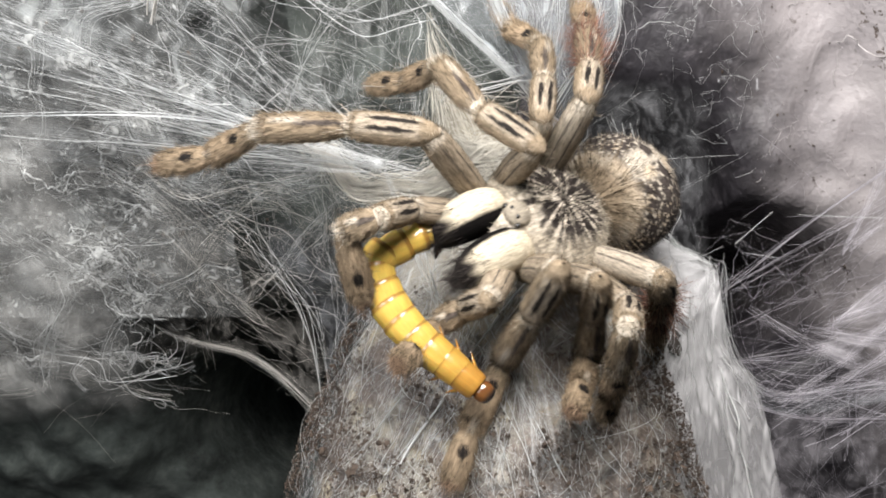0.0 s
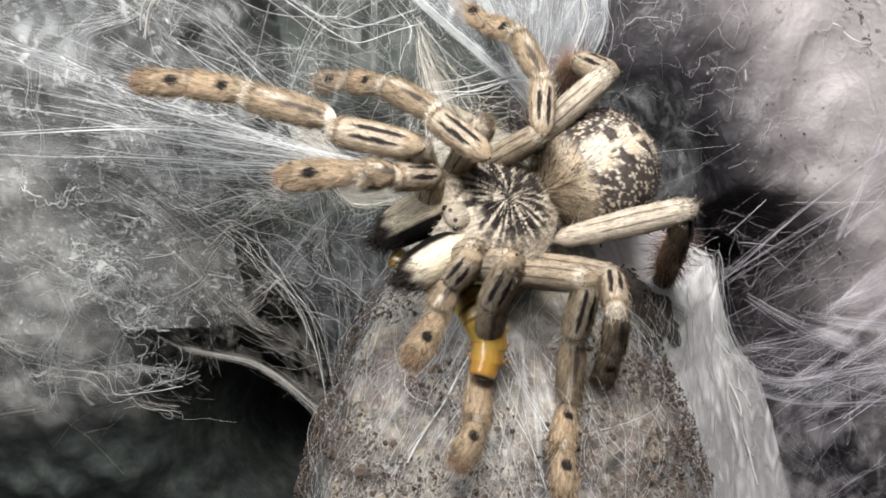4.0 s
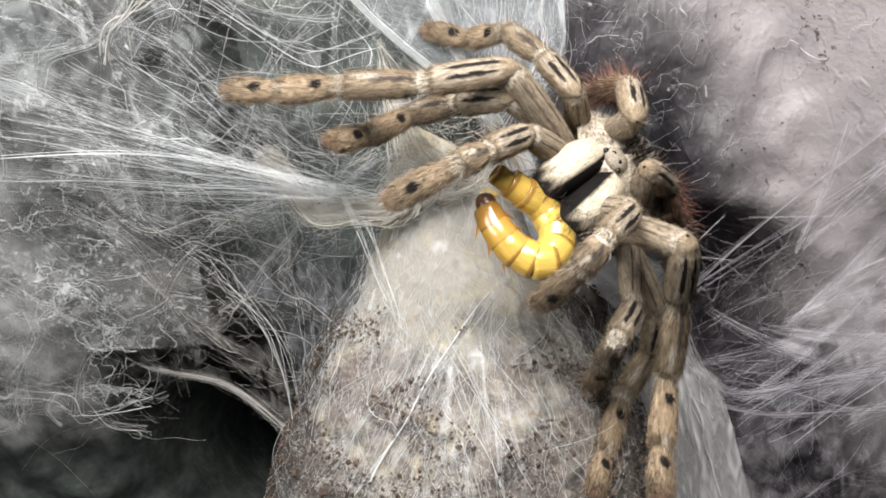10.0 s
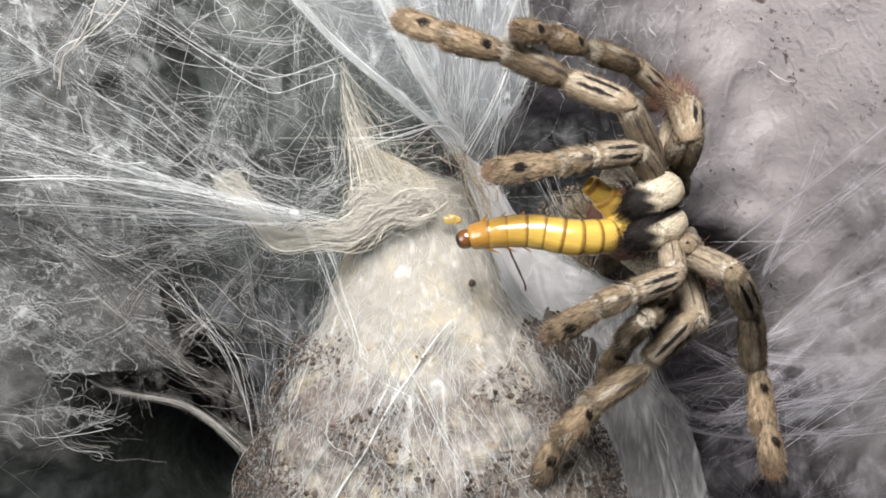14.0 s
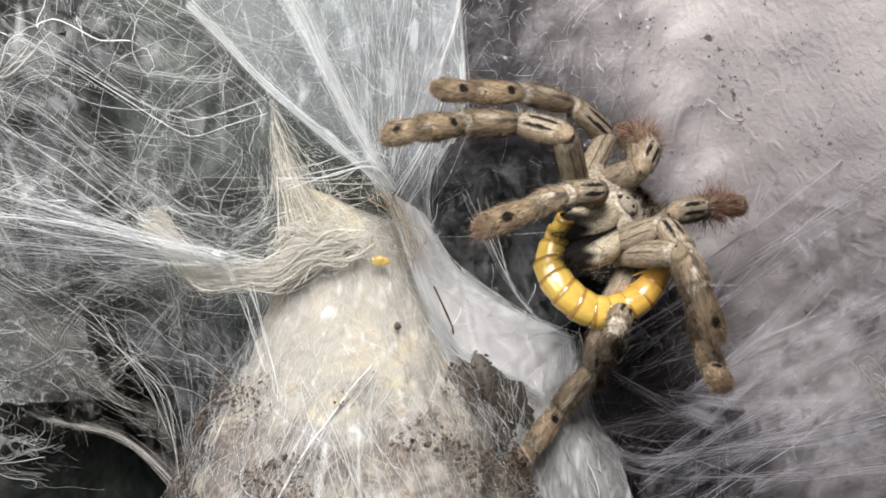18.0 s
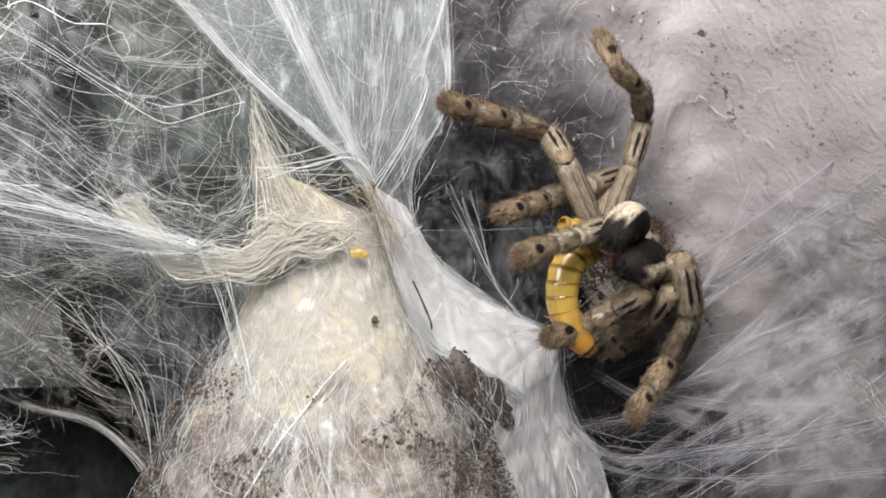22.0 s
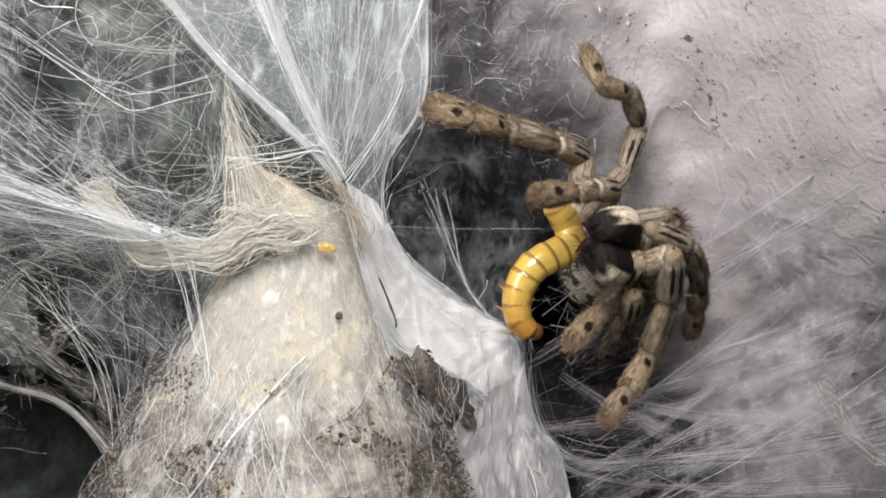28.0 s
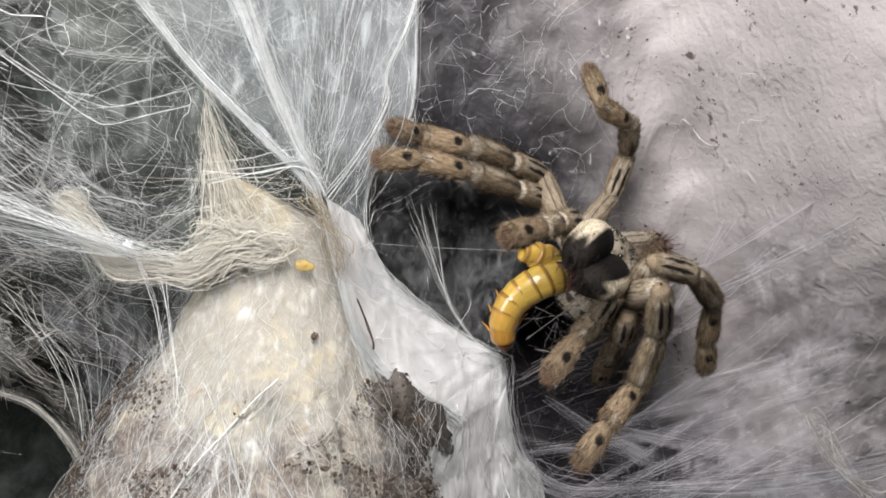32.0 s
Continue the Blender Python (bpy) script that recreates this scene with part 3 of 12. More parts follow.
stuff("dusty_tangle", [
    net(200, -16, -4.6, -2.6, 1.4, 0.0026, -0.3, 0.8, not_in_cave, 2, 18, 0.10, 2.0, rough=1.4),
    drift(240, -15, -3.8, -4.2, 1.2, 2.2, 0.0016, -0.2, 1.0, 0.3, 20, 0.06, not_in_cave, np.array([(-4.6, -4.2), (-4.4, -3.0), (-3.3, 1.2)]), seed=4.0, rough=1.6),
    *wisps(46, -14, -4.2, -3.6, 1.2, 2.6, 8, 0.03, 0.0022, -0.4, 0.6, 0.3, not_in_cave, np.array([(-4.6, -4.2), (-4.4, -3.0), (-3.6, 0.5)]), seed=24.0, bend=0.12),
], M_THREAD_WARM, "dusty silk threads drawn towards the stump")


def flow(n, y_off, radius):
    """Wisps that sweep from the curtain down to the stump's foot."""
    s = rng.random(n)
    a = np.stack([rng.uniform(-12, -7.5, n), np.zeros(n), -0.6 + 3.0 * s + rng.normal(0, 0.4, n)], 1)
    b = np.stack([-4.9 + 1.4 * s + rng.normal(0, 0.25, n), np.zeros(n), -3.6 + 3.4 * s + rng.normal(0, 0.3, n)], 1)
    pts, rad = wavy(a, b, 30, 0.05, 0.9, 8, (0, 0, 0.9), radius, 0.5)
    pts[..., 1] = pts[..., 1] * 0.5 + web_depth(pts[..., 0], pts[..., 2]) * 0.85 + y_off + rng.uniform(-0.4, 0.6, (n, 1))
    return pts, rad


stuff("silk_wisps", [flow(40, 0.2, 0.0016), flow(3, 0.0, 0.0035)], M_THREAD_WARM, "wisps of dusty silk sweeping to the stump")


def web_sheet(x0, x1, z0, z1, lift, seed, material, label, rough=0.4):
    sheet("silk_haze", lambda x, z: (x, web_depth(x, z) + lift + rough * bumps(x, z, 1.5, seed), z), np.linspace(x0, x1, 70), np.linspace(z0, z1, 60), material, label)


web_sheet(-17, -1.8, 0.2, 10, 0.9, 5.0, M_MIST, "thin hazy film of silk")
web_sheet(-17, -5.0, 0.6, 10, 0.3, 15.0, M_MIST, "thin hazy film of silk")
web_sheet(-17, -4.2, 0.6, 10, -0.4, 35.0, M_LACE, "lacy white film of tangled silk")
web_sheet(-17, -2.2, 0.9, 10, 0.1, 85.0, M_WEFT, "white silk film drawn towards the stump")
web_sheet(-17, -1.6, 2.4, 10, -0.3, 95.0, M_WEFT_STEEP, "white silk film drawn up towards the roof")
web_sheet(-19, -7.2, -1.8, 3.4, -0.1, 105.0, M_CLOUD, "bright cloudy film of silk")
web_sheet(-20, -6.6, -1.6, 9.0, -0.6, 135.0, M_LACE_FINE, "fine white lace of tangled silk")
web_sheet(-20, -9.0, -3.8, 2.8, -0.5, 115.0, M_CLOUD, "bright cloudy film of silk")
web_sheet(-20, -9.4, -4.4, 3.2, -0.8, 125.0, M_CLOUD, "bright cloudy film of silk")
web_sheet(-17, -7.0, -2.2, 1.4, 0.7, 25.0, M_MIST_WARM, "thin dusty film of silk")
web_sheet(-17, -7.0, -2.6, 0.8, 0.2, 45.0, M_MIST_WARM, "thin dusty film of silk")
web_sheet(-18, -8.6, -2.6, 2.0, -0.2, 65.0, M_MIST, "thin hazy film of silk")
web_sheet(-18, -8.2, -3.4, 2.0, -0.4, 75.0, M_LACE, "lacy white film of tangled silk")
web_sheet(-17, -7.6, -2.6, 1.6, -0.1, 55.0, M_LACE_WARM, "lacy dusty film of tangled silk")


# soft films whose free edges arch over the hollow beside the stump
ARCH = [(-11.6, 2.5, -1.36), (-10.3, 2.5, -1.05), (-8.6, 2.8, -2.09), (-6.8, 2.8, -2.62), (-5.35, 2.0, -3.57), (-4.7, 1.0, -4.14)]


def between(low, high, wave, seed):
    def fn(s, h):
        p = trace(low, h) * (1 - s[..., None]) + trace(high, h) * s[..., None]
        p[..., 1] += wave * bumps(s * 2.2, h * 4, 1.0, seed, 2)
        return np.moveaxis(p, -1, 0)
    return fn


sheet("silk_haze", between(ARCH, [(-11.6, 1.2, 0.9), (-10.0, 1.0, 0.8), (-8.2, 0.7, 0.6), (-6.4, 0.6, 0.0), (-4.9, 0.5, -1.4), (-4.3, 0.2, -3.4)], 0.4, 3.0), np.linspace(0, 1, 30), np.linspace(0, 1, 60), M_MIST_WARM, "brownish silk film arched over the hollow")
sheet("silk_haze", between(ARCH, [(-11.6, 1.4, 0.0), (-10.0, 1.4, 0.0), (-8.3, 1.4, -0.7), (-6.5, 1.2, -1.2), (-5.0, 0.9, -2.4), (-4.4, 0.4, -3.8)], 0.3, 8.0), np.linspace(0, 1, 30), np.linspace(0, 1, 60), M_MIST_WARM, "brownish silk film arched over the hollow")
FILM_EDGE = [(-6.3, 1.0, 0.4), (-5.95, 1.0, -0.45), (-5.25, 1.0, -1.2), (-4.85, 0.9, -2.5), (-4.65, 0.7, -4.2), (-4.8, 0.6, -6.0)]
sheet("silk_haze", between(FILM_EDGE, [(-3.6, 0.3, 1.2), (-3.3, 0.3, 0.3), (-3.4, 0.2, -1.0), (-3.8, 0.1, -2.4), (-4.2, 0.0, -4.2), (-4.5, 0.0, -6.0)], 0.25, 6.0), np.linspace(0, 1, 30), np.linspace(0, 1, 60), M_DIM, "thin grey silk film drawn from the curtain to the stump")
stuff("silk_wisps", [strands_along(FILM_EDGE, 7, 0.03, 0.003, flare=(4, 2), curl=1.4), strands_along([(-5.6, 0.6, 1.2), (-4.6, 0.5, -0.3), (-4.4, 0.4, -2.0), (-4.5, 0.3, -4.4)], 7, 0.16, 0.0018, flare=(2, 0.5), curl=1.3)], M_THREAD, "threads along the film's edge")


# the fan of taut threads that runs out from the knot beside the stump
KNOT = (-3.3, -1.5, 1.42)


def fan(n, start, tight, x1, z_low, z_high, radius, slack=0.012):
    a = cloud(n, start, tight)
    z = rng.uniform(z_low, z_high, n)
    b = np.stack([np.full(n, x1) + rng.uniform(0, 2.5, n), np.zeros(n), z], 1)
    b[:, 1] = web_depth(b[:, 0], z) - 0.2 + rng.normal(0, 0.2, n)
    return wavy(a, b, 24, slack, 1.2, 5, (0, 0, -0.05), radius, 0.5)


def fan_film(s, h):
    """Film between the fan's threads: h runs from the knot outwards."""
    z1 = 1.7 + 2.7 * s
    end = np.stack([0 * s - 11.0, web_depth(0 * s - 11.0, z1) - 0.25, z1])
    start = np.stack([KNOT[0] + 0.5 * (s - 0.5), KNOT[1] + 0 * s, KNOT[2] + 0.25 * (s - 0.5)])
    p = start * (1 - h) + end * h
    p[1] = p[1] + 0.06 * bumps(s * 5, h * 4, 1.0, 3.0)
    return p


sheet("silk_fan", fan_film, np.linspace(0, 1, 24), np.linspace(0, 1, 50), M_FAN, "white film of silk fanned from a knot")
stuff("silk_fan", [
    fan(44, KNOT, (0.35, 0.1, 0.12), -11.5, 1.6, 4.6, 0.0017),
    fan(12, KNOT, (0.2, 0.1, 0.06), -12.0, 2.2, 3.6, 0.0045),
    fan(36, (-2.6, -1.2, 1.5), (0.5, 0.2, 0.25), -9.0, 0.2, 5.5, 0.0022, 0.03),
], M_THREAD, "fan of taut white silk threads")
cord([(-11.5, -2.3, 2.25), (-9.8, -2.4, 2.34), (-6.9, -2.2, 2.31), (-4.4, -1.9, 1.78), (-3.3, -1.55, 1.45)], 5, 0.012, 0.005, M_BRIGHT, "taut bright white silk cord", flare=(3, 2))
cord([(-10.5, -2.6, 3.9), (-7.5, -2.2, 2.9), (-5.0, -1.8, 1.95), (-3.4, -1.5, 1.45)], 12, 0.05, 0.003, M_BRIGHT, "taut bright white silk cord", flare=(4, 2))
cord([(-9.5, -1.9, 3.2), (-6.5, -1.7, 2.5), (-4.2, -1.5, 1.75), (-2.6, -1.1, 1.35)], 10, 0.04, 0.003, M_BRIGHT, "taut bright white silk cord", flare=(5, 3))
cord(ARCH, 30, 0.022, 0.0020, M_THREAD_WARM, "dusty silk cord arched over the hollow", flare=(2.5, 3))
cord([(-8.4, -0.6, 1.7), (-7.4, -0.6, 0.9), (-6.2, -0.4, 1.2), (-5.2, -0.3, 0.9)], 4, 0.03, 0.005, M_THREAD_WARM, "slack silk cord in the tangle", flare=(3, 3))
cord([(-7.5, -0.4, 1.1), (-6.5, 0.1, 0.3), (-5.7, 0.2, -0.6), (-5.0, 0.4, -2.0)], 3, 0.02, 0.004, M_THREAD, "slack silk cord in the tangle", flare=(3, 5), curl=1.6)
cord([(-5.7, -4.1, 5.3), (-6.14, -3.8, 4.91), (-6.57, -3.6, 4.65), (-7.02, -3.35, 4.34), (-7.27, -3.0, 3.88)], 6, 0.03, 0.009, M_THREAD_WARM, "gnarled pale old silk cord", flare=(3, 1), curl=1.8)
cord([(-6.2, -4.1, 5.3), (-5.39, -3.73, 4.86), (-4.79, -3.37, 4.44), (-4.22, -3.07, 4.09), (-3.79, -2.9, 3.89), (-3.46, -2.86, 3.84), (-2.9, -2.7, 4.05), (-2.4, -2.2, 4.3)], 5, 0.02, 0.0035, M_BRIGHT, "slack silk cord in the tangle", flare=(5, 4), curl=2.0)

def sweep(n, a, ta, b, tb, radius, slack=0.02, bow=(0, 0, -0.3)):
    return wavy(cloud(n, a, ta), cloud(n, b, tb), 26, slack, 1.1, 6, bow, radius, 0.5)


# the veil hung between the stump's tip and the roof
SIDE = [(1.45, 0.0, 9.0), (1.47, 0.0, 6.55), (1.48, 0.3, 4.5), (0.76, 0.5, 3.1), (0.76, 0.7, 1.92), (1.3, 0.9, 1.08), (2.41, 1.3, 0.2), (3.75, 1.6, -0.44)]


CORD_LINE = [(-3.2, -1.5, 9.0), (-1.75, -1.2, 6.22), (-1.12, -1.0, 4.85), (-0.48, -0.8, 3.55), (-0.06, -0.5, 2.79), (0.2, -0.3, 1.8), (0.39, -0.3, 1.09), (0.7, 0.0, 0.0)]


def funnel_film(s, h):
    """The funnel's near wall, from the bright cord out to its free edge."""
    p = trace(CORD_LINE[:7], h) * (1 - s[..., None]) + trace(SIDE[:7], h) * s[..., None]
    p[..., 1] += 0.25 * np.sin(np.pi * s) + 0.16 * bumps(s * 4, h * 10, 1.0, 7.0)
    return np.moveaxis(p, -1, 0)


sheet("silk_veil", funnel_film, np.linspace(0, 1, 50), np.linspace(0, 1, 110), M_FILM, "translucent bluish silk veil hung beside the stump's tip")
sheet("silk_veil", lambda s, h: funnel_film(0.05 + 0.75 * s, h) + np.array([0.1, 0.45, 0])[:, None, None], np.linspace(0, 1, 40), np.linspace(0, 0.75, 90), M_HAZE, "translucent bluish silk veil hung beside the stump's tip")
LEFT_CORD = [(-6.5, -2.3, 9.0), (-3.6, -1.6, 6.12), (-2.5, -1.3, 4.9), (-1.13, -0.9, 3.65), (-0.17, -0.5, 2.68)]
sheet("silk_veil", between(LEFT_CORD, CORD_LINE[:5], 0.2, 14.0), np.linspace(0, 1, 30), np.linspace(0, 1, 70), M_FUZZ, "white silk film between two taut cords")
sheet("silk_veil", lambda s, h: funnel_film(s, h) + np.array([0, 0.2, 0])[:, None, None], np.linspace(0, 1, 40), np.linspace(0, 0.9, 90), M_FUZZ, "bluish fuzzy silk veil hung beside the stump's tip")
n = 90
s0 = rng.uniform(-1.9, 1.4, n)
stuff("veil_threads", [
    wavy(np.stack([s0, -1.6 + 0.4 * (s0 + 1.9), np.full(n, 8.5)], 1) + rng.normal(0, 0.15, (n, 3)), cloud(n, (-0.1, -0.5, 2.9), (0.25, 0.1, 0.35)), 28, 0.03, 1.2, 6, radius=0.0011),
    strands_along(SIDE[0:7], 9, 0.02, 0.003, flare=(1.5, 2), k=60),
    sweep(22, (1.2, -0.1, 5.6), (0.3, 0.2, 0.9), (0.5, 0.1, 2.6), (0.3, 0.2, 0.5), 0.0022, 0.06, (0.2, 0, -0.2)),
    drift(600, -2.2, 1.35, 2.6, 8.5, 0.7, 0.0009, -0.1, 0.7, 0.5, 10, 0.06, None, np.array([(-0.1, 2.6), (-0.1, 2.6), (1.4, 6.0)])),
    drift(60, -2.0, 1.3, 2.9, 8.5, 0.8, 0.0024, -0.2, 0.5, 0.7, 14, 0.10, None, np.array([(-0.1, 2.6), (1.4, 6.0)]), rough=1.1),
], M_THREAD, "fine threads in the silk veil")
cord([(-6.5, -2.3, 9.0), (-3.6, -1.6, 6.12), (-2.5, -1.3, 4.9), (-1.13, -0.9, 3.65), (-0.17, -0.5, 2.68), (0.39, -0.3, 1.09), (1.07, 0.15, -0.91)], 70, 0.020, 0.0018, M_BRIGHT, "taut bright white silk cord", flare=(2.2, 2.5), curl=1.3, k=60)
cord([(-3.2, -1.5, 9.0), (-1.75, -1.2, 6.22), (-1.12, -1.0, 4.85), (-0.48, -0.8, 3.55), (-0.06, -0.5, 2.79)], 130, 0.045, 0.0016, M_BRIGHT, "broad bright white silk cord", flare=(2.2, 1.0), curl=1.3, k=60)
cord([(1.7, -0.3, 9.0), (1.41, -0.3, 6.47), (1.0, -0.25, 5.2), (1.05, -0.2, 4.65), (0.6, -0.25, 3.6), (0.05, -0.4, 2.68)], 6, 0.02, 0.008, M_THREAD, "thin silk cord by the stump", flare=(2, 3))
cord([(-2.2, -1.2, 3.0), (-1.2, -0.9, 3.15), (-0.4, -0.75, 3.3), (0.0, -0.7, 3.1)], 5, 0.03, 0.008, M_THREAD, "thin silk cord by the stump", flare=(3, 3))
cord([(-2.88, -1.1, 0.99), (-2.4, -1.55, -0.53), (-2.16, -1.95, -1.27)], 3, 0.012, 0.006, M_THREAD, "thin silk cord by the stump", flare=(3, 3))
cord([(-3.3, -1.55, 1.45), (-2.9, -1.3, 0.4), (-2.5, -1.75, -0.8)], 3, 0.012, 0.006, M_THREAD, "thin silk cord by the stump", flare=(2, 3))

# the cream band of old silk twisted round the stump's neck
band_line = [(-4.95, -0.9, 2.2), (-4.62, -0.95, 2.0), (-4.35, -0.85, 1.66), (-3.95, -0.8, 1.12), (-3.55, -0.85, 1.06), (-3.1, -0.75, 1.12), (-2.5, -0.75, 1.08), (-2.1, -0.65, 1.3), (-1.7, -0.5, 1.62), (-1.35, -0.2, 1.95)]
cord(band_line, 60, 0.075, 0.008, M_CORD, "cream band of crumpled old silk", flare=(0.6, 1.2), curl=1.5, k=60)
cord(band_line, 160, 0.085, 0.0035, M_CORD, "cream band of crumpled old silk", flare=(0.8, 1.3), curl=1.3, k=60)
cord([(-4.98, -0.85, 2.25), (-4.8, -1.0, 2.38), (-4.55, -1.0, 2.3), (-4.55, -0.95, 2.08), (-4.75, -0.9, 2.05)], 40, 0.05, 0.008, M_CORD, "curled end of the cream silk band", curl=1.2)
for k, (dx, dz, n) in enumerate(((-0.35, 0.0, 60), (0.0, 0.25, 70), (0.3, -0.1, 60), (0.55, 0.35, 50), (-0.1, 0.6, 60))):
    cord([(-2.35 + dx, -0.6, 1.15 + dz), (-1.95 + dx, -0.72, 1.45 + dz), (-1.5 + dx, -0.62, 1.42 + 0.8 * dz), (-0.95 + 0.6 * dx, -0.5, 1.62 + 0.5 * dz)], int(n * 0.7), 0.06, 0.0048, M_CORD, "knotted cream strands of old silk", flare=(1.2, 1.5), curl=1.5)


def horn(s, h):
    """A frayed upright rag of cream silk on the stump's tip; h runs upwards."""
    z = 1.5 + 3.0 * h
    right = np.interp(z, [1.5, 2.2, 3.0, 3.8, 4.5], [-0.9, -1.25, -1.9, -2.2, -2.36])
    x = -2.44 + 0.05 * np.sin(5 * h) + (right + 2.44) * s
    return x, -0.42 + 0.35 * s * (1 - h) + 0.07 * bumps(s * 5, h * 3, 1.0, 33.0), z


sheet("silk_rag", horn, np.linspace(0, 1, 24), np.linspace(0, 1, 60), M_RAG, "frayed upright rag of cream silk")
n = 80
s0, s1 = rng.random(n), rng.random(n)
h0 = rng.uniform(0, 0.45, n)
h1 = np.clip(h0 + rng.lognormal(-0.7, 0.4, n), 0, 1.06)
stuff("silk_rag", [wavy(np.stack(horn(s0, h0), 1) - (0, 0.04, 0), np.stack(horn(np.clip(s0 + 0.15 * (s1 - 0.5), 0, 1), h1), 1) - (0, 0.04, 0), 22, 0.018, 1.2, 6, radius=0.0030, spread=0.6)], M_CORD, "frayed cream strands of the upright rag")


# loose cream threads between the stump's tip and the knot
stuff("cream_threads", [
    sweep(26, (-2.2, -0.75, 2.6), (0.1, 0.12, 0.4), (-0.4, -0.75, 2.3), (0.4, 0.12, 0.4), 0.0022, 0.08, (0, 0, -0.25)),
    sweep(30, (-2.4, -0.7, 3.6), (0.06, 0.06, 0.5), (-1.2, -0.6, 1.6), (0.7, 0.1, 0.3), 0.0022, 0.06, (0, 0, -0.3)),
    sweep(7, (-3.6, -1.0, 2.4), (0.3, 0.2, 0.5), (-0.3, -0.8, 2.8), (0.3, 0.1, 0.15), 0.0022, 0.015, (0, 0, 0)),
], M_CORD, "loose cream silk threads between the stump's tip and the knot")


# threads felted on the stump
def on_stump(a, z, lift):
    x, y, zz = stump_point(a, z)
    cx, hw, front = stump_at(z)
    return np.stack([x + lift * np.sin(a), y - lift * np.cos(a), zz], -1)


def felt(n, z0, z1, size, radius, across, lift=(0.05, 0.32), k=16):
    s = np.linspace(0, 1, k)
    z = rng.uniform(z0, z1, (n, 1)) - size * rng.lognormal(0, 0.4, (n, 1)) * s
    a = rng.uniform(-1.5, 1.5, (n, 1)) + rng.normal(0, across, (n, 1)) * s
    for j in (1, 2, 3, 4):
        a = a + rng.normal(0, 0.06, (n, 1)) * np.sin(np.pi * j * s) / j**1.3
        z = z + rng.normal(0, 0.06, (n, 1)) * np.sin(np.pi * j * s + 1) / j
    lifted = rng.uniform(lift[0], lift[1], (n, 1)) * (0.4 + np.sin(np.pi * s))
    return on_stump(a, z, lifted), radius * rng.lognormal(0, 0.4, (n, 1)) * np.ones(k)


stuff("silk_felt", [felt(640, -4.4, 2.6, 1.0, 0.0013, 0.3, (0.05, 0.42), 20), felt(300, -4.6, 0.2, 1.6, 0.0019, 0.25, (0.1, 0.5), 20), felt(46, -3.6, -0.4, 1.5, 0.0036, 0.16, (0.05, 0.3), 20)], M_THREAD, "white silk threads felted over the bark")


def felt_film(a, z):
    x, y, zz = np.moveaxis(on_stump(a, z, 0.20 + 0.08 * bumps(a * 3, z, 0.8, 41.0)), -1, 0)
    return x, y, zz


sheet("silk_felt", felt_film, np.linspace(-1.5, 1.5, 70), np.linspace(-6, 2.3, 90), M_FELT, "white felted silk film over the bark")
M_FELT_LACE = silk_sheet("lacy_felted_silk", (0.84, 0.84, 0.825), 0.48, 0.90, 0.0, 0.6, (1, 1, 0.3), (0, 0, 0), 230.0)
sheet("silk_felt", lambda a, z: np.moveaxis(on_stump(a, z, 0.29 + 0.08 * bumps(a * 3, z, 0.8, 41.0)), -1, 0), np.linspace(-1.5, 1.5, 70), np.linspace(-6, 2.2, 90), M_FELT_LACE, "lacy white silk film over the bark")
sheet("silk_felt", lambda a, z: np.moveaxis(on_stump(a, z, 0.38 + 0.08 * bumps(a * 3, z, 0.8, 41.0)), -1, 0), np.linspace(-1.5, 1.5, 70), np.linspace(-6, 0.4, 70), M_LACE, "lacy white silk film over the bark")
stuff("silk_felt", [felt(120, -1.2, 2.5, 0.6, 0.0018, 0.6, (0.0, 0.14))], M_CORD, "cream silk threads felted over the bark")


def spray(n, start, tight, angles, z1, radius):
    a0 = rng.uniform(*angles, n)
    b = on_stump(a0, np.full(n, z1) + rng.normal(0, 0.3, n), np.full(n, 0.25))
    return wavy(cloud(n, start, tight), b, 20, 0.014, 1.1, 5, (0, -0.25, 0), radius, 0.8)


stuff("silk_spray", [spray(70, (-1.4, -1.55, -1.1), (0.3, 0.12, 0.25), (-0.9, 0.7), -4.4, 0.0024), spray(40, (-0.5, -1.5, -1.0), (0.2, 0.1, 0.2), (-0.6, 0.3), -4.2, 0.0028)],
      M_THREAD, "spray of taut silk threads down the stump's front")


def spray_film(s, h):
    low = on_stump(-0.85 + 1.35 * s, np.full(s.shape, -4.7), np.full(s.shape, 0.3))
    top = np.stack([-1.5 + 1.1 * s, -1.72 + 0.1 * s, -1.0 + 0.15 * s], -1)
    p = top * (1 - h[..., None]) + low * h[..., None]
    p[..., 1] -= 0.22 * np.sin(np.pi * h)
    return np.moveaxis(p, -1, 0)


sheet("silk_spray", spray_film, np.linspace(0, 1, 30), np.linspace(0, 1, 40), M_SPRAY, "white film of silk sprayed down the stump's front")


# the thick silk skin between the stump and the burrow
SKIN_IN = [(-0.01, -0.35, 2.68), (0.38, -0.15, 1.09), (0.75, 0.05, 0.1), (1.25, 0.2, -0.62), (2.05, 0.15, -1.12), (2.92, 0.55, -1.68)]
SKIN_OUT = [(0.60, 0.35, 2.3), (1.3, 0.9, 1.08), (2.41, 1.3, 0.2), (3.35, 1.5, -0.28), (3.75, 1.6, -0.52), (3.75, 1.4, -1.3)]


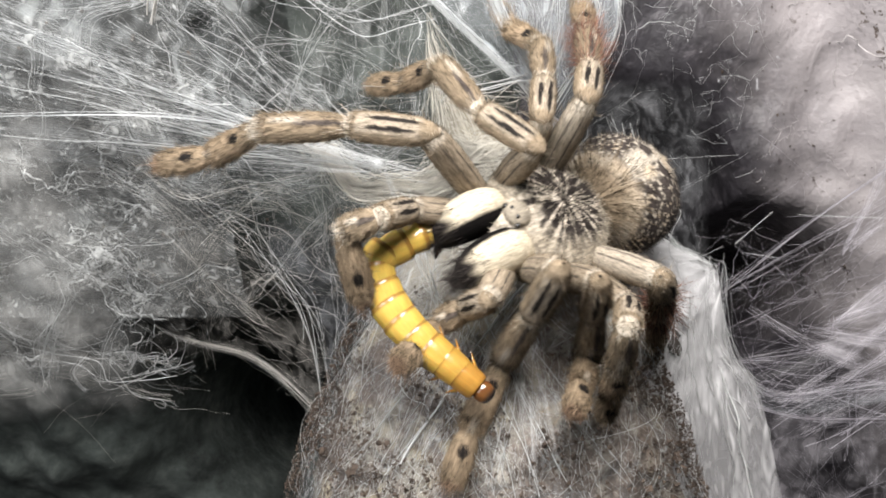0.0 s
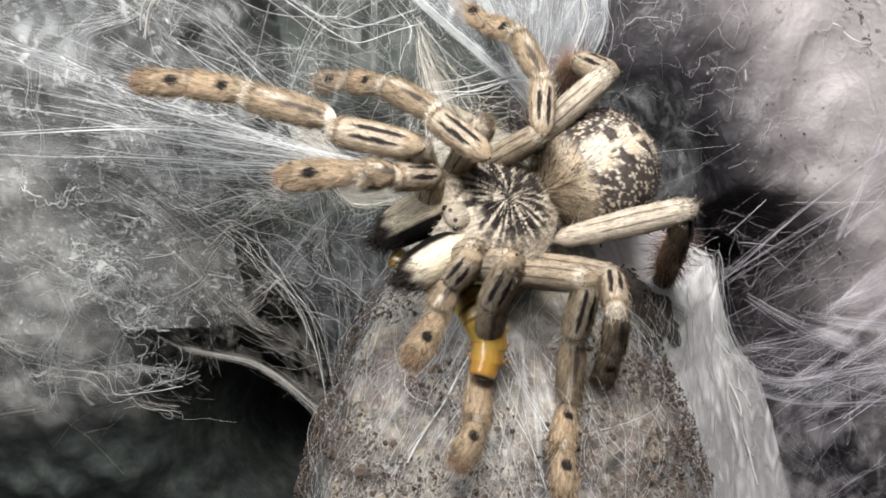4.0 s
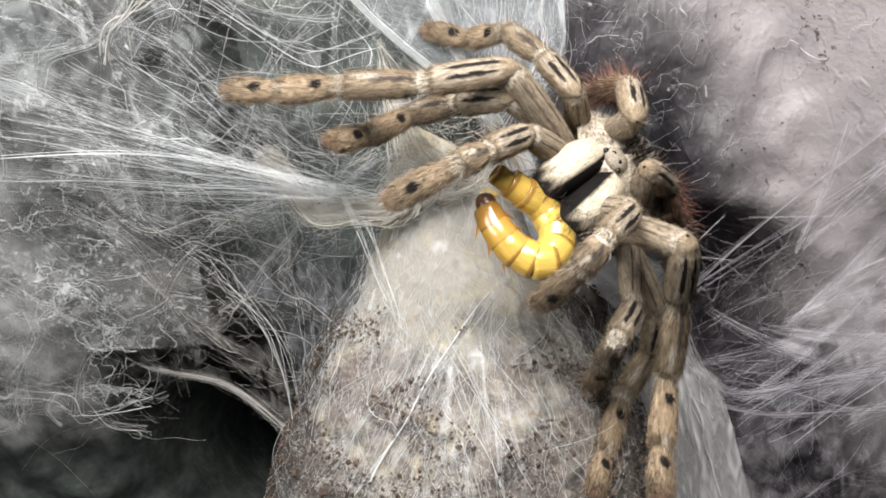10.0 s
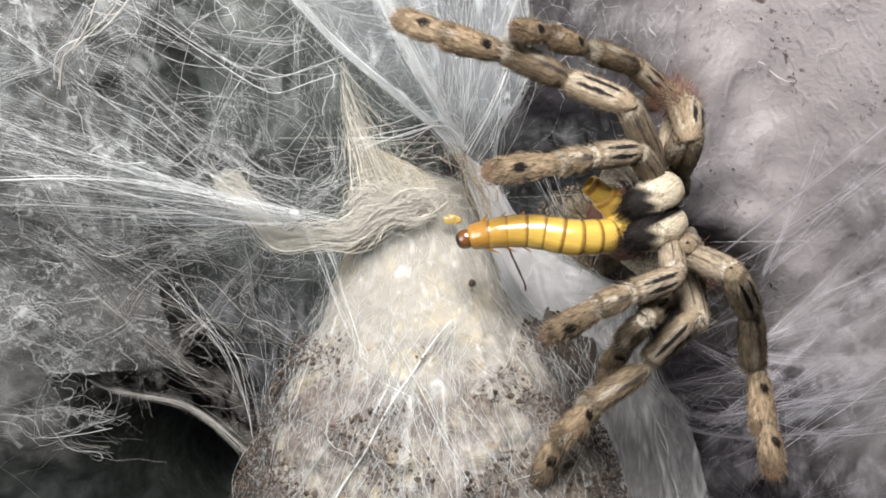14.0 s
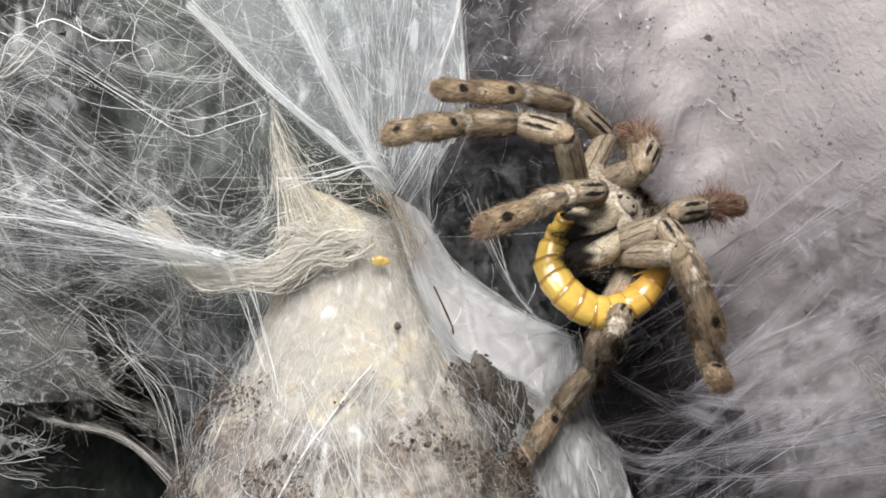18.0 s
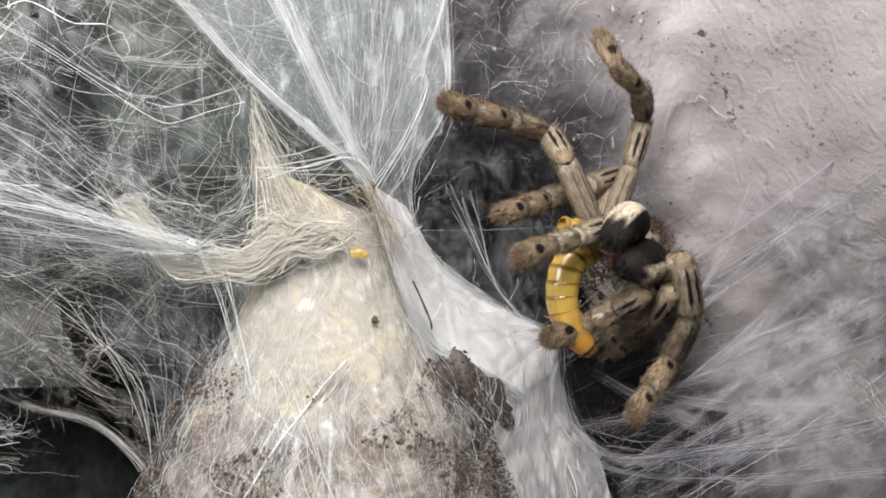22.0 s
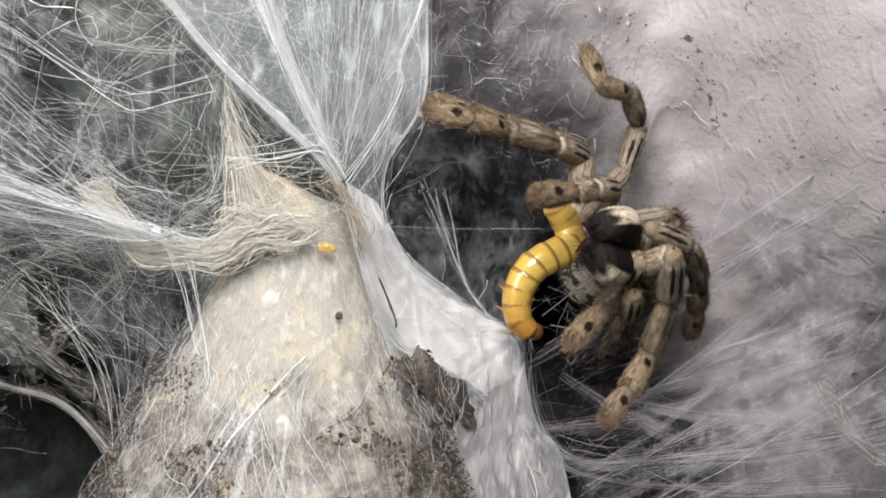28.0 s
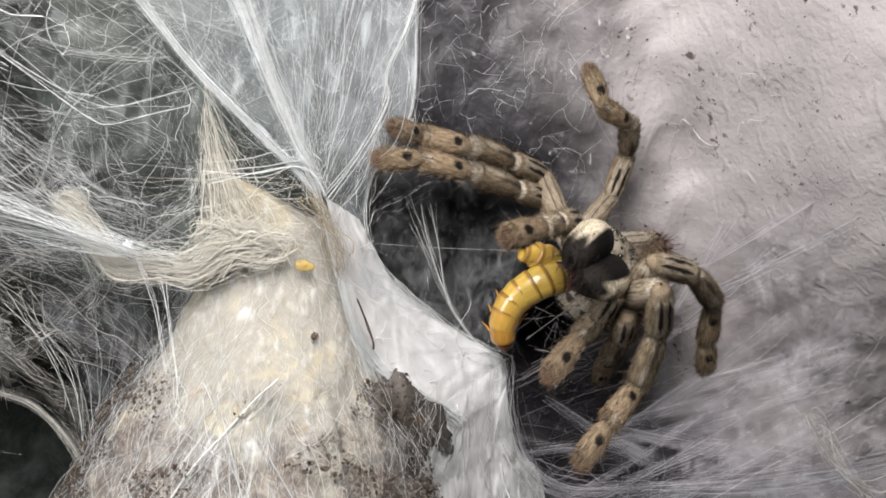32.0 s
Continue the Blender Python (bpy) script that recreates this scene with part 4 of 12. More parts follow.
def skin(s, h):
    p = trace(SKIN_IN, h) * (1 - s[..., None]) + trace(SKIN_OUT, h) * s[..., None]
    p[..., 1] += 0.22 * np.sin(np.pi * s) * h + 0.07 * bumps(s * 3, h * 4, 1.5, 3.0) + 0.012 * bumps(s * 9, h * 16, 1.2, 8.0)
    p[..., 0] += 0.06 * bumps(s * 3, h * 10, 1.2, 12.0) * s
    p[..., 2] += 0.06 * bumps(s * 3, h * 8, 1.2, 19.0) * s
    return np.moveaxis(p, -1, 0)


sheet("silk_skin", skin, np.linspace(0, 1, 70), np.linspace(0, 1, 150), M_SKIN, "thick white silk skin stretched to the burrow's rim")
cord(SKIN_IN[2:], 70, 0.022, 0.004, M_BRIGHT, "thick bright hem of the silk skin", flare=(2.0, 1.6), curl=1.5)
cord(SKIN_OUT[1:5], 26, 0.03, 0.005, M_THREAD, "pale hem of the silk skin", flare=(1.5, 1.5), curl=1.8)

# torn lace that hangs from the skin's corner down beside the stump
HANG_IN = [(2.5, 0.30, -1.35), (2.4, 0.30, -2.2), (2.1, 0.35, -3.2), (2.3, 0.35, -4.6), (2.6, 0.35, -6.5)]
HANG_OUT = [(3.80, 1.4, -0.5), (3.98, 1.6, -1.6), (4.3, 1.8, -2.55), (4.9, 2.1, -3.35), (5.6, 2.2, -6.5)]
for lift, seed in ((0.0, 21.0), (0.3, 31.0)):
    sheet("silk_lace", lambda s, h: between(HANG_IN, HANG_OUT, 0.14, seed)(s, h) + np.array([0, lift, 0])[:, None, None], np.linspace(0, 1, 40), np.linspace(0, 1, 90), M_HANG, "torn white silk lace hanging beside the stump")
n = 50
hh, ss = rng.uniform(0, 0.6, n), rng.random(n)
hung = between(HANG_IN, HANG_OUT, 0.14, 21.0)
a = np.moveaxis(hung(ss, hh), 0, -1)
b = np.moveaxis(hung(np.clip(ss + rng.normal(0, 0.08, n), 0, 1), np.clip(hh + rng.uniform(0.1, 0.45, n), 0, 1)), 0, -1)
stuff("lace_threads", [wavy(a - (0, 0.06, 0), b - (0, 0.08, 0), 20, 0.03, 1.1, 6, (0, -0.1, 0), 0.0055, 0.6),
                       strands_along(HANG_OUT[:4], 14, 0.05, 0.004, flare=(1.5, 1.5), curl=1.7)], M_THREAD, "white strands of the hanging lace")
n = 170
a = np.moveaxis(skin(rng.random(n), rng.random(n)), 0, -1)
b = a + rng.normal(0, 0.35, (n, 3)) * (1, 0.2, 1)
stuff("skin_threads", [wavy(a, b, 14, 0.04, 1.2, 5, (0, -0.10, 0), 0.0026)], M_THREAD, "threads drawn over the silk skin")

# rim of the burrow and the mauve webbing below and beside it
RIM = [(3.75, 1.6, -0.44), (4.14, 2.2, -1.78), (4.58, 2.6, -2.89), (5.61, 2.8, -3.52), (7.5, 2.8, -3.3), (9.5, 2.7, -3.05), (11.4, 2.5, -2.6), (13.5, 2.4, -1.9)]
sheet("silk_band", between([(x, y - 0.03, z - 0.16) for x, y, z in RIM], [(x, y - 0.03, z + 0.12) for x, y, z in RIM], 0.05, 6.0), np.linspace(0, 1, 12), np.linspace(0, 1, 90), M_BAND, "soft pale band of silk round the burrow's rim")
cord(RIM, 18, 0.05, 0.0024, M_THREAD_MAUVE, "pale silk cord round the burrow's rim", flare=(1.6, 3), curl=1.6, k=70)


LOW_RIM = [(x + 0.1, y + 0.15, z - 0.45) for x, y, z in RIM]
HIGH_RIM = [(x, y + 0.05, z + 0.06) for x, y, z in RIM]
sheet("silk_apron", between(HIGH_RIM, LOW_RIM, 0.12, 4.0), np.linspace(0, 1, 16), np.linspace(0, 1, 90), M_FILM, "pale silk film along the burrow's rim")


def apron(s, h):
    rim = trace(RIM, s)
    p = rim + h[..., None] * np.array([1.2, 2.0, -4.2]) * (0.7 + 0.6 * s[..., None])
    p[..., 1] += 0.25 * bumps(s * 9, h * 4, 1.0, 5.0)
    return np.moveaxis(p, -1, 0)


sheet("silk_apron", apron, np.linspace(0.12, 1, 80), np.linspace(0, 1, 30), M_MIST_MAUVE, "mauve-grey silk film below the burrow's rim")


def inner(s, h):
    rim = trace(RIM, s)
    p = rim + h[..., None] * (np.array([8.6, 4.6, 1.6]) - rim) * 0.62
    p[..., 1] += 1.6 * h + 0.2 * bumps(s * 7, h * 5, 1.0, 9.0)
    return np.moveaxis(p, -1, 0)


sheet("silk_apron", inner, np.linspace(0.55, 1, 60), np.linspace(0, 0.8, 30), M_MIST_MAUVE, "mauve-grey silk film beside the burrow")


def wall_front(x, z):
    return 3.2 - 0.25 * z + 0 * x


def low_right(x, z):
    return soft_step(-z - 0.35 * (x - 4), -1.8, 0.6) * 0.9 + 0.1


sheet("silk_haze", lambda x, z: (x, wall_front(x, z) + 0.9 + 0.5 * bumps(x, z, 1.6, 17.0), z), np.linspace(6.0, 15, 60), np.linspace(-9, -2.6, 40), M_MIST_MAUVE, "mauve-grey silk film below the burrow")
sheet("silk_haze", lambda x, z: (x, wall_front(x, z) + 0.3 + 0.5 * bumps(x, z, 1.6, 27.0) - 0.1 * (x - 9), z), np.linspace(8.2, 16, 50), np.linspace(-5, 3.4, 50), M_MIST_MAUVE, "mauve-grey silk film beside the burrow")
stuff("mauve_threads", [
    net(260, 4.4, 14, -7, 0.6, 0.0026, -0.5, 1.0, low_right, 2, 16, 0.05, 3.0, wall_front, 12, 1.4),
    drift(650, 4.6, 14, -7, 1.6, 2.6, 0.0015, -0.4, 1.2, 0.35, 16, 0.04, low_right, np.array([(4.6, -3.2), (5.6, -3.6), (12.5, 2.5), (14.0, 0.5)]), wall_front, 8.0),
    sweep(6, (5.2, 2.8, -4.6), (1.0, 0.4, 0.6), (11.5, 2.4, -1.4), (1.2, 0.6, 1.0), 0.0030, 0.012, (0, 0, 0)),
    sweep(5, (4.6, 2.6, -2.8), (0.4, 0.4, 0.5), (12.5, 3.0, -3.6), (1.5, 0.6, 0.8), 0.0032, 0.03),
    sweep(5, (4.6, 3.2, -1.2), (0.5, 0.4, 0.4), (12.5, 2.2, 3.6), (1.0, 0.8, 0.8), 0.0026, 0.01, (0, 0, 0)),
], M_THREAD_MAUVE, "mauve-grey silk threads across the side wall")
for a, b, wide in (((4.33, 2.7, -2.78), (11.69, 2.9, -0.69), 0.2), ((5.65, 2.7, -3.64), (9.56, 2.9, -0.69), 0.12), ((5.52, 2.7, -3.7), (8.75, 2.9, -2.29), 0.1),
                   ((6.58, 2.7, -1.86), (11.8, 2.9, -0.16), 0.2), ((6.05, 2.7, -4.39), (11.79, 2.9, -1.22), 0.25), ((8.16, 2.7, -0.94), (11.8, 2.9, 0.38), 0.3),
                   ((7.04, 2.7, -0.21), (8.7, 2.9, 2.91), 0.1), ((7.17, 2.7, -0.14), (9.83, 2.9, 2.31), 0.1), ((6.71, 2.7, -1.99), (10.23, 2.9, 0.91), 0.2),
                   ((6.18, 2.7, -1.99), (10.88, 2.9, -2.42), 0.2), ((4.86, 2.7, -1.46), (7.56, 2.9, -2.82), 0.15), ((7.89, 2.7, -4.39), (11.79, 2.9, -2.82), 0.25)):
    a, b = np.array(a), np.array(b)
    across = np.cross(b - a, (0, 1, 0))
    across *= wide / np.linalg.norm(across)
    sag = np.array([0, 0.1, -0.06]) * np.linalg.norm(b - a) * rng.uniform(0.2, 1.2)
    low = [a - 0.6 * across, (a + b) / 2 - across + sag, b - 1.8 * across]
    high = [a + 0.6 * across, (a + b) / 2 + across + sag, b + 1.8 * across]
    sheet("silk_band", between(low, high, 0.08, 10.0 * wide), np.linspace(0, 1, 12), np.linspace(0, 1, 40), M_BAND, "soft mauve-white band of silk across the side wall")
    cord([a, (a + b) / 2 + sag, b], 9, 0.5 * wide, 0.0018, M_THREAD_MAUVE, "loose mauve-white silk strands across the side wall", flare=(0.6, 1.8), curl=1.0)
for line, count in (
        ([(4.35, 3.0, -1.04), (6.6, 2.8, 0.7), (9.0, 2.5, 2.46), (11.0, 2.3, 3.9)], 4), ([(3.92, 3.0, -1.43), (6.4, 2.8, 0.05), (8.9, 2.5, 1.52), (11.5, 2.3, 3.0)], 4),
        ([(5.56, 2.6, -4.0), (8.2, 2.7, -2.6), (9.2, 2.8, -2.1)], 4), ([(6.9, 2.6, -4.4), (9.0, 2.7, -3.0), (11.0, 2.8, -1.6)], 4),
        ([(3.8, 3.0, -3.3), (6.3, 4.0, -4.2), (9.2, 3.8, -4.2), (12.0, 3.6, -4.0)], 9)):
    cord(line, count, 0.025, 0.0045, M_THREAD_MAUVE, "mauve-grey silk cord across the side wall", flare=(1.5, 3), curl=1.2)
cord([(0.86, 0.8, 1.81), (2.18, 1.0, 1.81), (4.13, 0.9, 1.89)], 2, 0.005, 0.0020, M_THREAD, "single taut silk thread across the burrow")
for a, b in (((4.22, 1.5, 0.0), (5.12, 1.7, 0.72)), ((5.6, 1.5, 0.64), (7.7, 1.7, 0.56)), ((4.4, 1.5, -0.2), (5.24, 1.7, -0.32))):
    cord([a, b], 3, 0.006, 0.0030, M_BRIGHT, "short taut silk thread beside the burrow")
for tip in ((1.5, 1.5, 2.9), (1.75, 1.5, 2.6), (1.67, 1.5, 2.23), (2.0, 1.5, 2.7)):
    cord([tip, (2.5, 1.65, 0.7), (3.3, 1.6, -0.35)], 3, 0.01, 0.0035, M_THREAD, "thin silk cord in the burrow's mouth", flare=(5, 1), curl=1.5)

cord([(10.9, 3.2, -1.5), (11.2, 3.2, -1.85), (11.61, 3.2, -2.29), (12.22, 3.0, -2.89), (12.5, 3.0, -3.0)], 14, 0.05, 0.008, M_THREAD_WARM, "pale crust of old silk on the side wall", flare=(1.5, 2.5), curl=1.8)

# streaks of silk on the dark upper part of the side wall; their white specks also imitate wet glints
sheet("silk_haze", lambda x, z: (x, pale_back(x, z)[1] - 0.25 + 0.08 * bumps(x, z, 0.6, 1.0), z), np.linspace(1.2, 6.2, 60), np.linspace(1.5, 9.0, 50), M_STREAK, "silk film on the dark upper wall")
sheet("silk_haze", lambda x, z: (x, 2.6 + 0.4 * bumps(x, z, 1.2, 11.0) + 0.25 * (x - 1), z), np.linspace(0.5, 4.2, 30), np.linspace(-0.6, 4.0, 36), M_DIM, "torn silk film in the burrow's mouth")
def on_wall(x, z):
    return pale_back(x, z)[1] - 0.22


def upper_dark(x, z):
    return soft_step(-x, -6.8, -3.6)


stuff("wall_streaks", [
    net(1000, 1.2, 7.2, 1.8, 8.5, 0.0018, -0.08, 0.05, upper_dark, 2, 6, 0.06, 31.0, on_wall, 4, 1.5),
        drift(120, 1.2, 6.8, 1.8, 8.5, 0.9, 0.0030, -0.1, 0.05, 0.4, 14, 0.06, upper_dark, np.array([(0.6, 2.4), (6.0, 8.5)]), on_wall, 31.0),
], M_THREAD, "white ridges of silk stuck to the wall")
stuff("wall_ridges", [net(420, 6.0, 14.5, -0.5, 8.5, 0.0030, 0.10, 0.2, lambda x, z: 0.8 + 0 * x, 1, 12, 0.10, 51.0, on_wall, 6, 0.8)], M_HAIRLINE, "fine pale ridges in the film on the wall")


# ---- crumbs, husks and bits of bark ----
def crumbs(name, places, sizes, material, label):
    """Angular crumbs, one squashed and twisted block at each place."""
    unit = np.array([(x, y, z) for x in (-1, 1) for y in (-1, 1) for z in (-1, 1)], float)
    faces = np.array([(0, 1, 3, 2), (4, 6, 7, 5), (0, 4, 5, 1), (2, 3, 7, 6), (0, 2, 6, 4), (1, 5, 7, 3)])
    n = len(places)
    block = unit[None] * rng.uniform(0.35, 1.0, (n, 8, 3)) * rng.uniform(0.4, 1.0, (n, 1, 3)) * sizes[:, None, None]
    q = rng.normal(0, 1, (n, 3, 3))
    turn = np.linalg.qr(q)[0]
    block = np.einsum("nij,nkj->nki", turn, block) + places[:, None]
    quads = (faces[None] + 8 * np.arange(n)[:, None, None]).reshape(-1, 4)
    return tagged(put_mesh(name, fast_mesh(name, block.reshape(-1, 3), quads, False), material), label, "debris", kind="stuff")


n = 20000
za = -0.8 - 4.4 * rng.random(n) ** 0.8
aa = rng.uniform(-1.7, 1.7, n)
clump = np.array([noise.noise(Vector((a * 2.2, z * 1.3, 5.0))) for a, z in zip(aa, za)])
edge = soft_step(abs(aa), 0.5, 1.3)
keep = clump > 0.20 - 0.26 * soft_step(-za, 1.3, 3.6) - 0.27 * edge * soft_step(-za, 0.8, 2.0)
crumbs("bark_crumbs", on_stump(aa[keep], za[keep], rng.uniform(0.16, 0.52, keep.sum())), 0.015 * rng.lognormal(0, 0.6, keep.sum()), M_CRUMB, "dark bark crumbs caught in the silk")
n = 480
x, z = rng.uniform(4.5, 14, n), rng.uniform(-2.0, 8.0, n)
p = np.stack([x, pale_back(x, z)[1] - 0.03, z], 1)
crumbs("wall_specks", p, 0.013 * rng.lognormal(0, 0.5, n), M_CRUMB, "dark specks stuck to the side wall")
n = 220
x, z = rng.uniform(-14, -5, n), rng.uniform(-2.0, 6.0, n)
p = np.stack([x, web_depth(x, z) - 0.2 + rng.uniform(0, 0.6, n), z], 1)
crumbs("silk_crumbs", p, 0.03 * rng.lognormal(0, 0.5, n), M_CRUMB, "brown crumbs caught in the silk")


def lump(name, centre, size, material, label, category, seed, turn=(0, 0, 0), rough=0.35):
    a = np.linspace(0, np.pi, 26)
    v, q, _ = barrel_cm(-np.cos(a), np.sin(a))
    n = np.array([noise.fractal(Vector((x * 1.6 + seed, y * 1.6, z * 1.6)), 0.8, 2.0, 4) for x, y, z in v])
    v = v * (1 + rough * n)[:, None] * np.array(size)
    r = np.array(Euler([radians(t) for t in turn]).to_matrix())
    return tagged(put_mesh(name, fast_mesh(name, v @ r.T + np.array(centre), q), material), label, category)


def barrel_cm(y, r, sides=36):
    ang = np.linspace(0, 2 * np.pi, sides, endpoint=False)
    v = np.stack([r[:, None] * np.sin(ang), np.repeat(y[:, None], sides, 1), r[:, None] * np.cos(ang)], -1).reshape(-1, 3)
    i = np.arange(len(y) * sides).reshape(len(y), sides)
    j = np.roll(i, -1, 1)
    return v, np.stack([i[:-1], j[:-1], j[1:], i[1:]], -1).reshape(-1, 4), None


chunk = lump("bark_chunk", (1.9, 0.15, -1.58), (1.05, 0.34, 0.60), M_CHUNK, "dark grey-brown chunk of bark under the silk skin", "bark", 2.0, (0, 33, 32), 0.34)
p = np.array([v.co[:] for v in chunk.data.vertices]) / CM
p = p[p[:, 1] < p[:, 1].mean()]
n = 1300
p = p[rng.integers(0, len(p), n)] + rng.normal(0, 0.03, (n, 3)) * (1, 0.4, 1)
crumbs("bark_crumbs", p, 0.018 * rng.lognormal(0, 0.5, n), M_CRUMB, "dark bark crumbs on the chunk under the skin")
stuff("silk_felt", [sweep(60, (1.9, -0.1, -0.9), (0.6, 0.1, 0.3), (2.2, -0.05, -2.4), (0.5, 0.1, 0.4), 0.0020, 0.05)], M_THREAD, "white silk threads over the bark chunk")
lump("wall_clump", (12.0, 5.2, -0.3), (0.28, 0.15, 0.33), M_CHUNK, "dark clump of debris stuck on the side wall", "debris", 4.0, (0, 0, 0), 0.7)
lump("yellow_drop", (-0.34, -0.36, 1.33), (0.19, 0.018, 0.10), M_YELLOW, "dried yellow drop on the silk", "droplet", 1.0, (0, 5, 0), 0.3)
lump("yellow_drop", (-0.95, -0.42, 1.68), (0.09, 0.04, 0.05), M_YELLOW, "small dried yellow drop on the silk", "droplet", 3.0, (0, 5, 0), 0.3)
cord([(-0.22, -0.72, 2.72), (0.02, -0.68, 2.45), (0.16, -0.62, 2.1), (0.32, -0.55, 1.75), (0.42, -0.48, 1.35)], 26, 0.05, 0.006, M_HUSK, "brown papery husk stuck to the silk", flare=(1.5, 1.8), curl=1.8)
lump("silk_knot", (-3.41, -1.45, 1.52), (0.08, 0.05, 0.07), M_BRIGHT, "small white knot of silk", "silk knot", 7.0, (0, 30, 0), 0.7)
lump("seed_shell", (0.0, -0.60, 0.0), (0.075, 0.05, 0.075), M_CRUMB, "tiny dark shell on the felted bark", "debris", 6.0)
cord([(0.72, -0.45, 0.75), (0.9, -0.32, 0.35), (1.05, -0.25, 0.0), (1.08, -0.22, -0.2)], 4, 0.016, 0.010, M_CRUMB, "thin brown stalk stuck to the silk")


# ---- the tarantula; each part is built along its own +y, its back towards +z ----
CREAM, TAN, DARK = np.array((0.50, 0.445, 0.365)), np.array((0.216, 0.167, 0.113)), np.array((0.022, 0.018, 0.016))
ORANGE, GREY, RED = np.array((0.325, 0.236, 0.152)), np.array((0.30, 0.262, 0.205)), np.array((0.17, 0.085, 0.06))


def coat_material(name, rough, grain=900.0, low=0.8, high=1.15, **more):
    m, t, out = nodes_of(name)
    at = t.nodes.new("ShaderNodeAttribute")
    at.attribute_name = "coat"
    n = noise_node(t, place(t, (1, 0.16, 1)), grain, 5, 0.65)
    shade = ramp(t, n, [(0.3, (low,) * 3), (0.7, (high,) * 3)])
    mul = t.nodes.new("ShaderNodeMix")
    mul.data_type, mul.blend_type = "RGBA", "MULTIPLY"
    mul.inputs[0].default_value = 1.0
    t.links.new(at.outputs["Color"], mul.inputs[6])
    t.links.new(shade, mul.inputs[7])
    principled(t, out, mul.outputs[2], rough, bump(t, n, 0.35, 0.0004), **more)
    return m


M_COAT = coat_material("tarantula_coat", 0.75, 2600.0, 0.5, 1.38, Specular_IOR_Level=0.12)
M_SHINE = coat_material("horny_shell", 0.25)
M_LARVA = coat_material("amber_shell", 0.16, Coat_Weight=0.5, Coat_Roughness=0.08, Subsurface_Weight=0.15, Subsurface_Scale=0.002)


def coated(name, verts, quads, colours):
    me = fast_mesh(name, verts, quads)
    layer = me.color_attributes.new("coat", "FLOAT_COLOR", "POINT")
    c = np.ones((len(verts), 4), np.float32)
    c[:, :3] = np.clip(colours, 0, 1)
    layer.data.foreach_set("color", c.ravel())
    return me


def barrel(ys, rx, rz, mid=None, sides=28, dense=6):
    """A closed round body along y with half widths rx and half heights rz at the stations ys."""
    ys, rx, rz = (np.asarray(v, float) for v in (ys, rx, rz))
    mid = np.zeros_like(ys) if mid is None else np.asarray(mid, float)
    k = max(24, len(ys) * dense)
    s = np.linspace(0, 1, k)
    u = np.linspace(0, 1, len(ys))
    y, a, b, m = (np.interp(s, u, v) for v in (ys, rx, rz, mid))
    for _ in range(2):
        for v in (a, b, m):
            v[1:-1] = (v[:-2] + 2 * v[1:-1] + v[2:]) / 4
    ang = np.linspace(0, 2 * np.pi, sides, endpoint=False)
    x = a[:, None] * np.sin(ang)
    z = m[:, None] + b[:, None] * np.cos(ang)
    verts = np.stack([x, np.repeat(y[:, None], sides, 1), z], -1).reshape(-1, 3)
    i = np.arange(k * sides).reshape(k, sides)
    j = np.roll(i, -1, 1)
    quads = np.stack([i[:-1], j[:-1], j[1:], i[1:]], -1).reshape(-1, 4)
    return verts, quads, (k, sides)


def fur(verts, shape, paint, n, length, lean=0.75, thick=0.006, where=None, tint=None):
    """Hairs on a barrel, combed towards +y; coloured like the coat below them unless tint is given."""
    k, s = shape
    g = verts.reshape(k, s, 3)
    i, j = rng.integers(1, k - 1, n), rng.integers(0, s, n)
    p = g[i, j] + (g[i, (j + 1) % s] - g[i, j]) * rng.random((n, 1)) + (g[np.minimum(i + 1, k - 1), j] - g[i, j]) * rng.random((n, 1))
    axis = g.mean(1)[i]
    nor = p - axis
    nor[:, 1] = 0
    nor /= np.linalg.norm(nor, axis=1, keepdims=True) + 1e-6
    if where is not None:
        keep = where(p)
        p, nor = p[keep], nor[keep]
        n = len(p)
    d = nor * (1 - lean) + np.array([0, 1.0, 0]) * lean + rng.normal(0, 0.18, (n, 3))
    d /= np.linalg.norm(d, axis=1, keepdims=True)
    ln = length * rng.lognormal(0, 0.35, (n, 1))
    pts = np.stack([p - 0.01 * nor, p + d * ln * 0.55 + nor * ln * 0.06, p + d * ln], 1)
    rad = np.repeat([[thick, thick * 0.75, thick * 0.12]], n, 0)
    v, q = tubes(pts, rad)
    c = (paint(p) if tint is None else np.repeat([tint], n, 0)) * np.where(rng.random((n, 1)) < 0.3, rng.uniform(0.12, 0.4, (n, 1)), rng.uniform(0.8, 1.5, (n, 1)))
    return v, q, np.repeat(c, 9, 0)


def merge(*pieces):
    base, vs, qs, cs = 0, [], [], []
    for v, q, c in pieces:
        vs.append(v), qs.append(q + base), cs.append(c)
        base += len(v)
    return np.concatenate(vs), np.concatenate(qs), np.concatenate(cs)


def blotch(p, size, seed):
    return np.array([noise.noise(Vector((a / size + seed, b / size, c / size))) for a, b, c in p])


def band(v, a, b, soft=0.03):
    return soft_step(v, a - soft, a + soft) * (1 - soft_step(v, b - soft, b + soft))


def blend(c, other, w):
    return c * (1 - w[:, None]) + other * w[:, None]


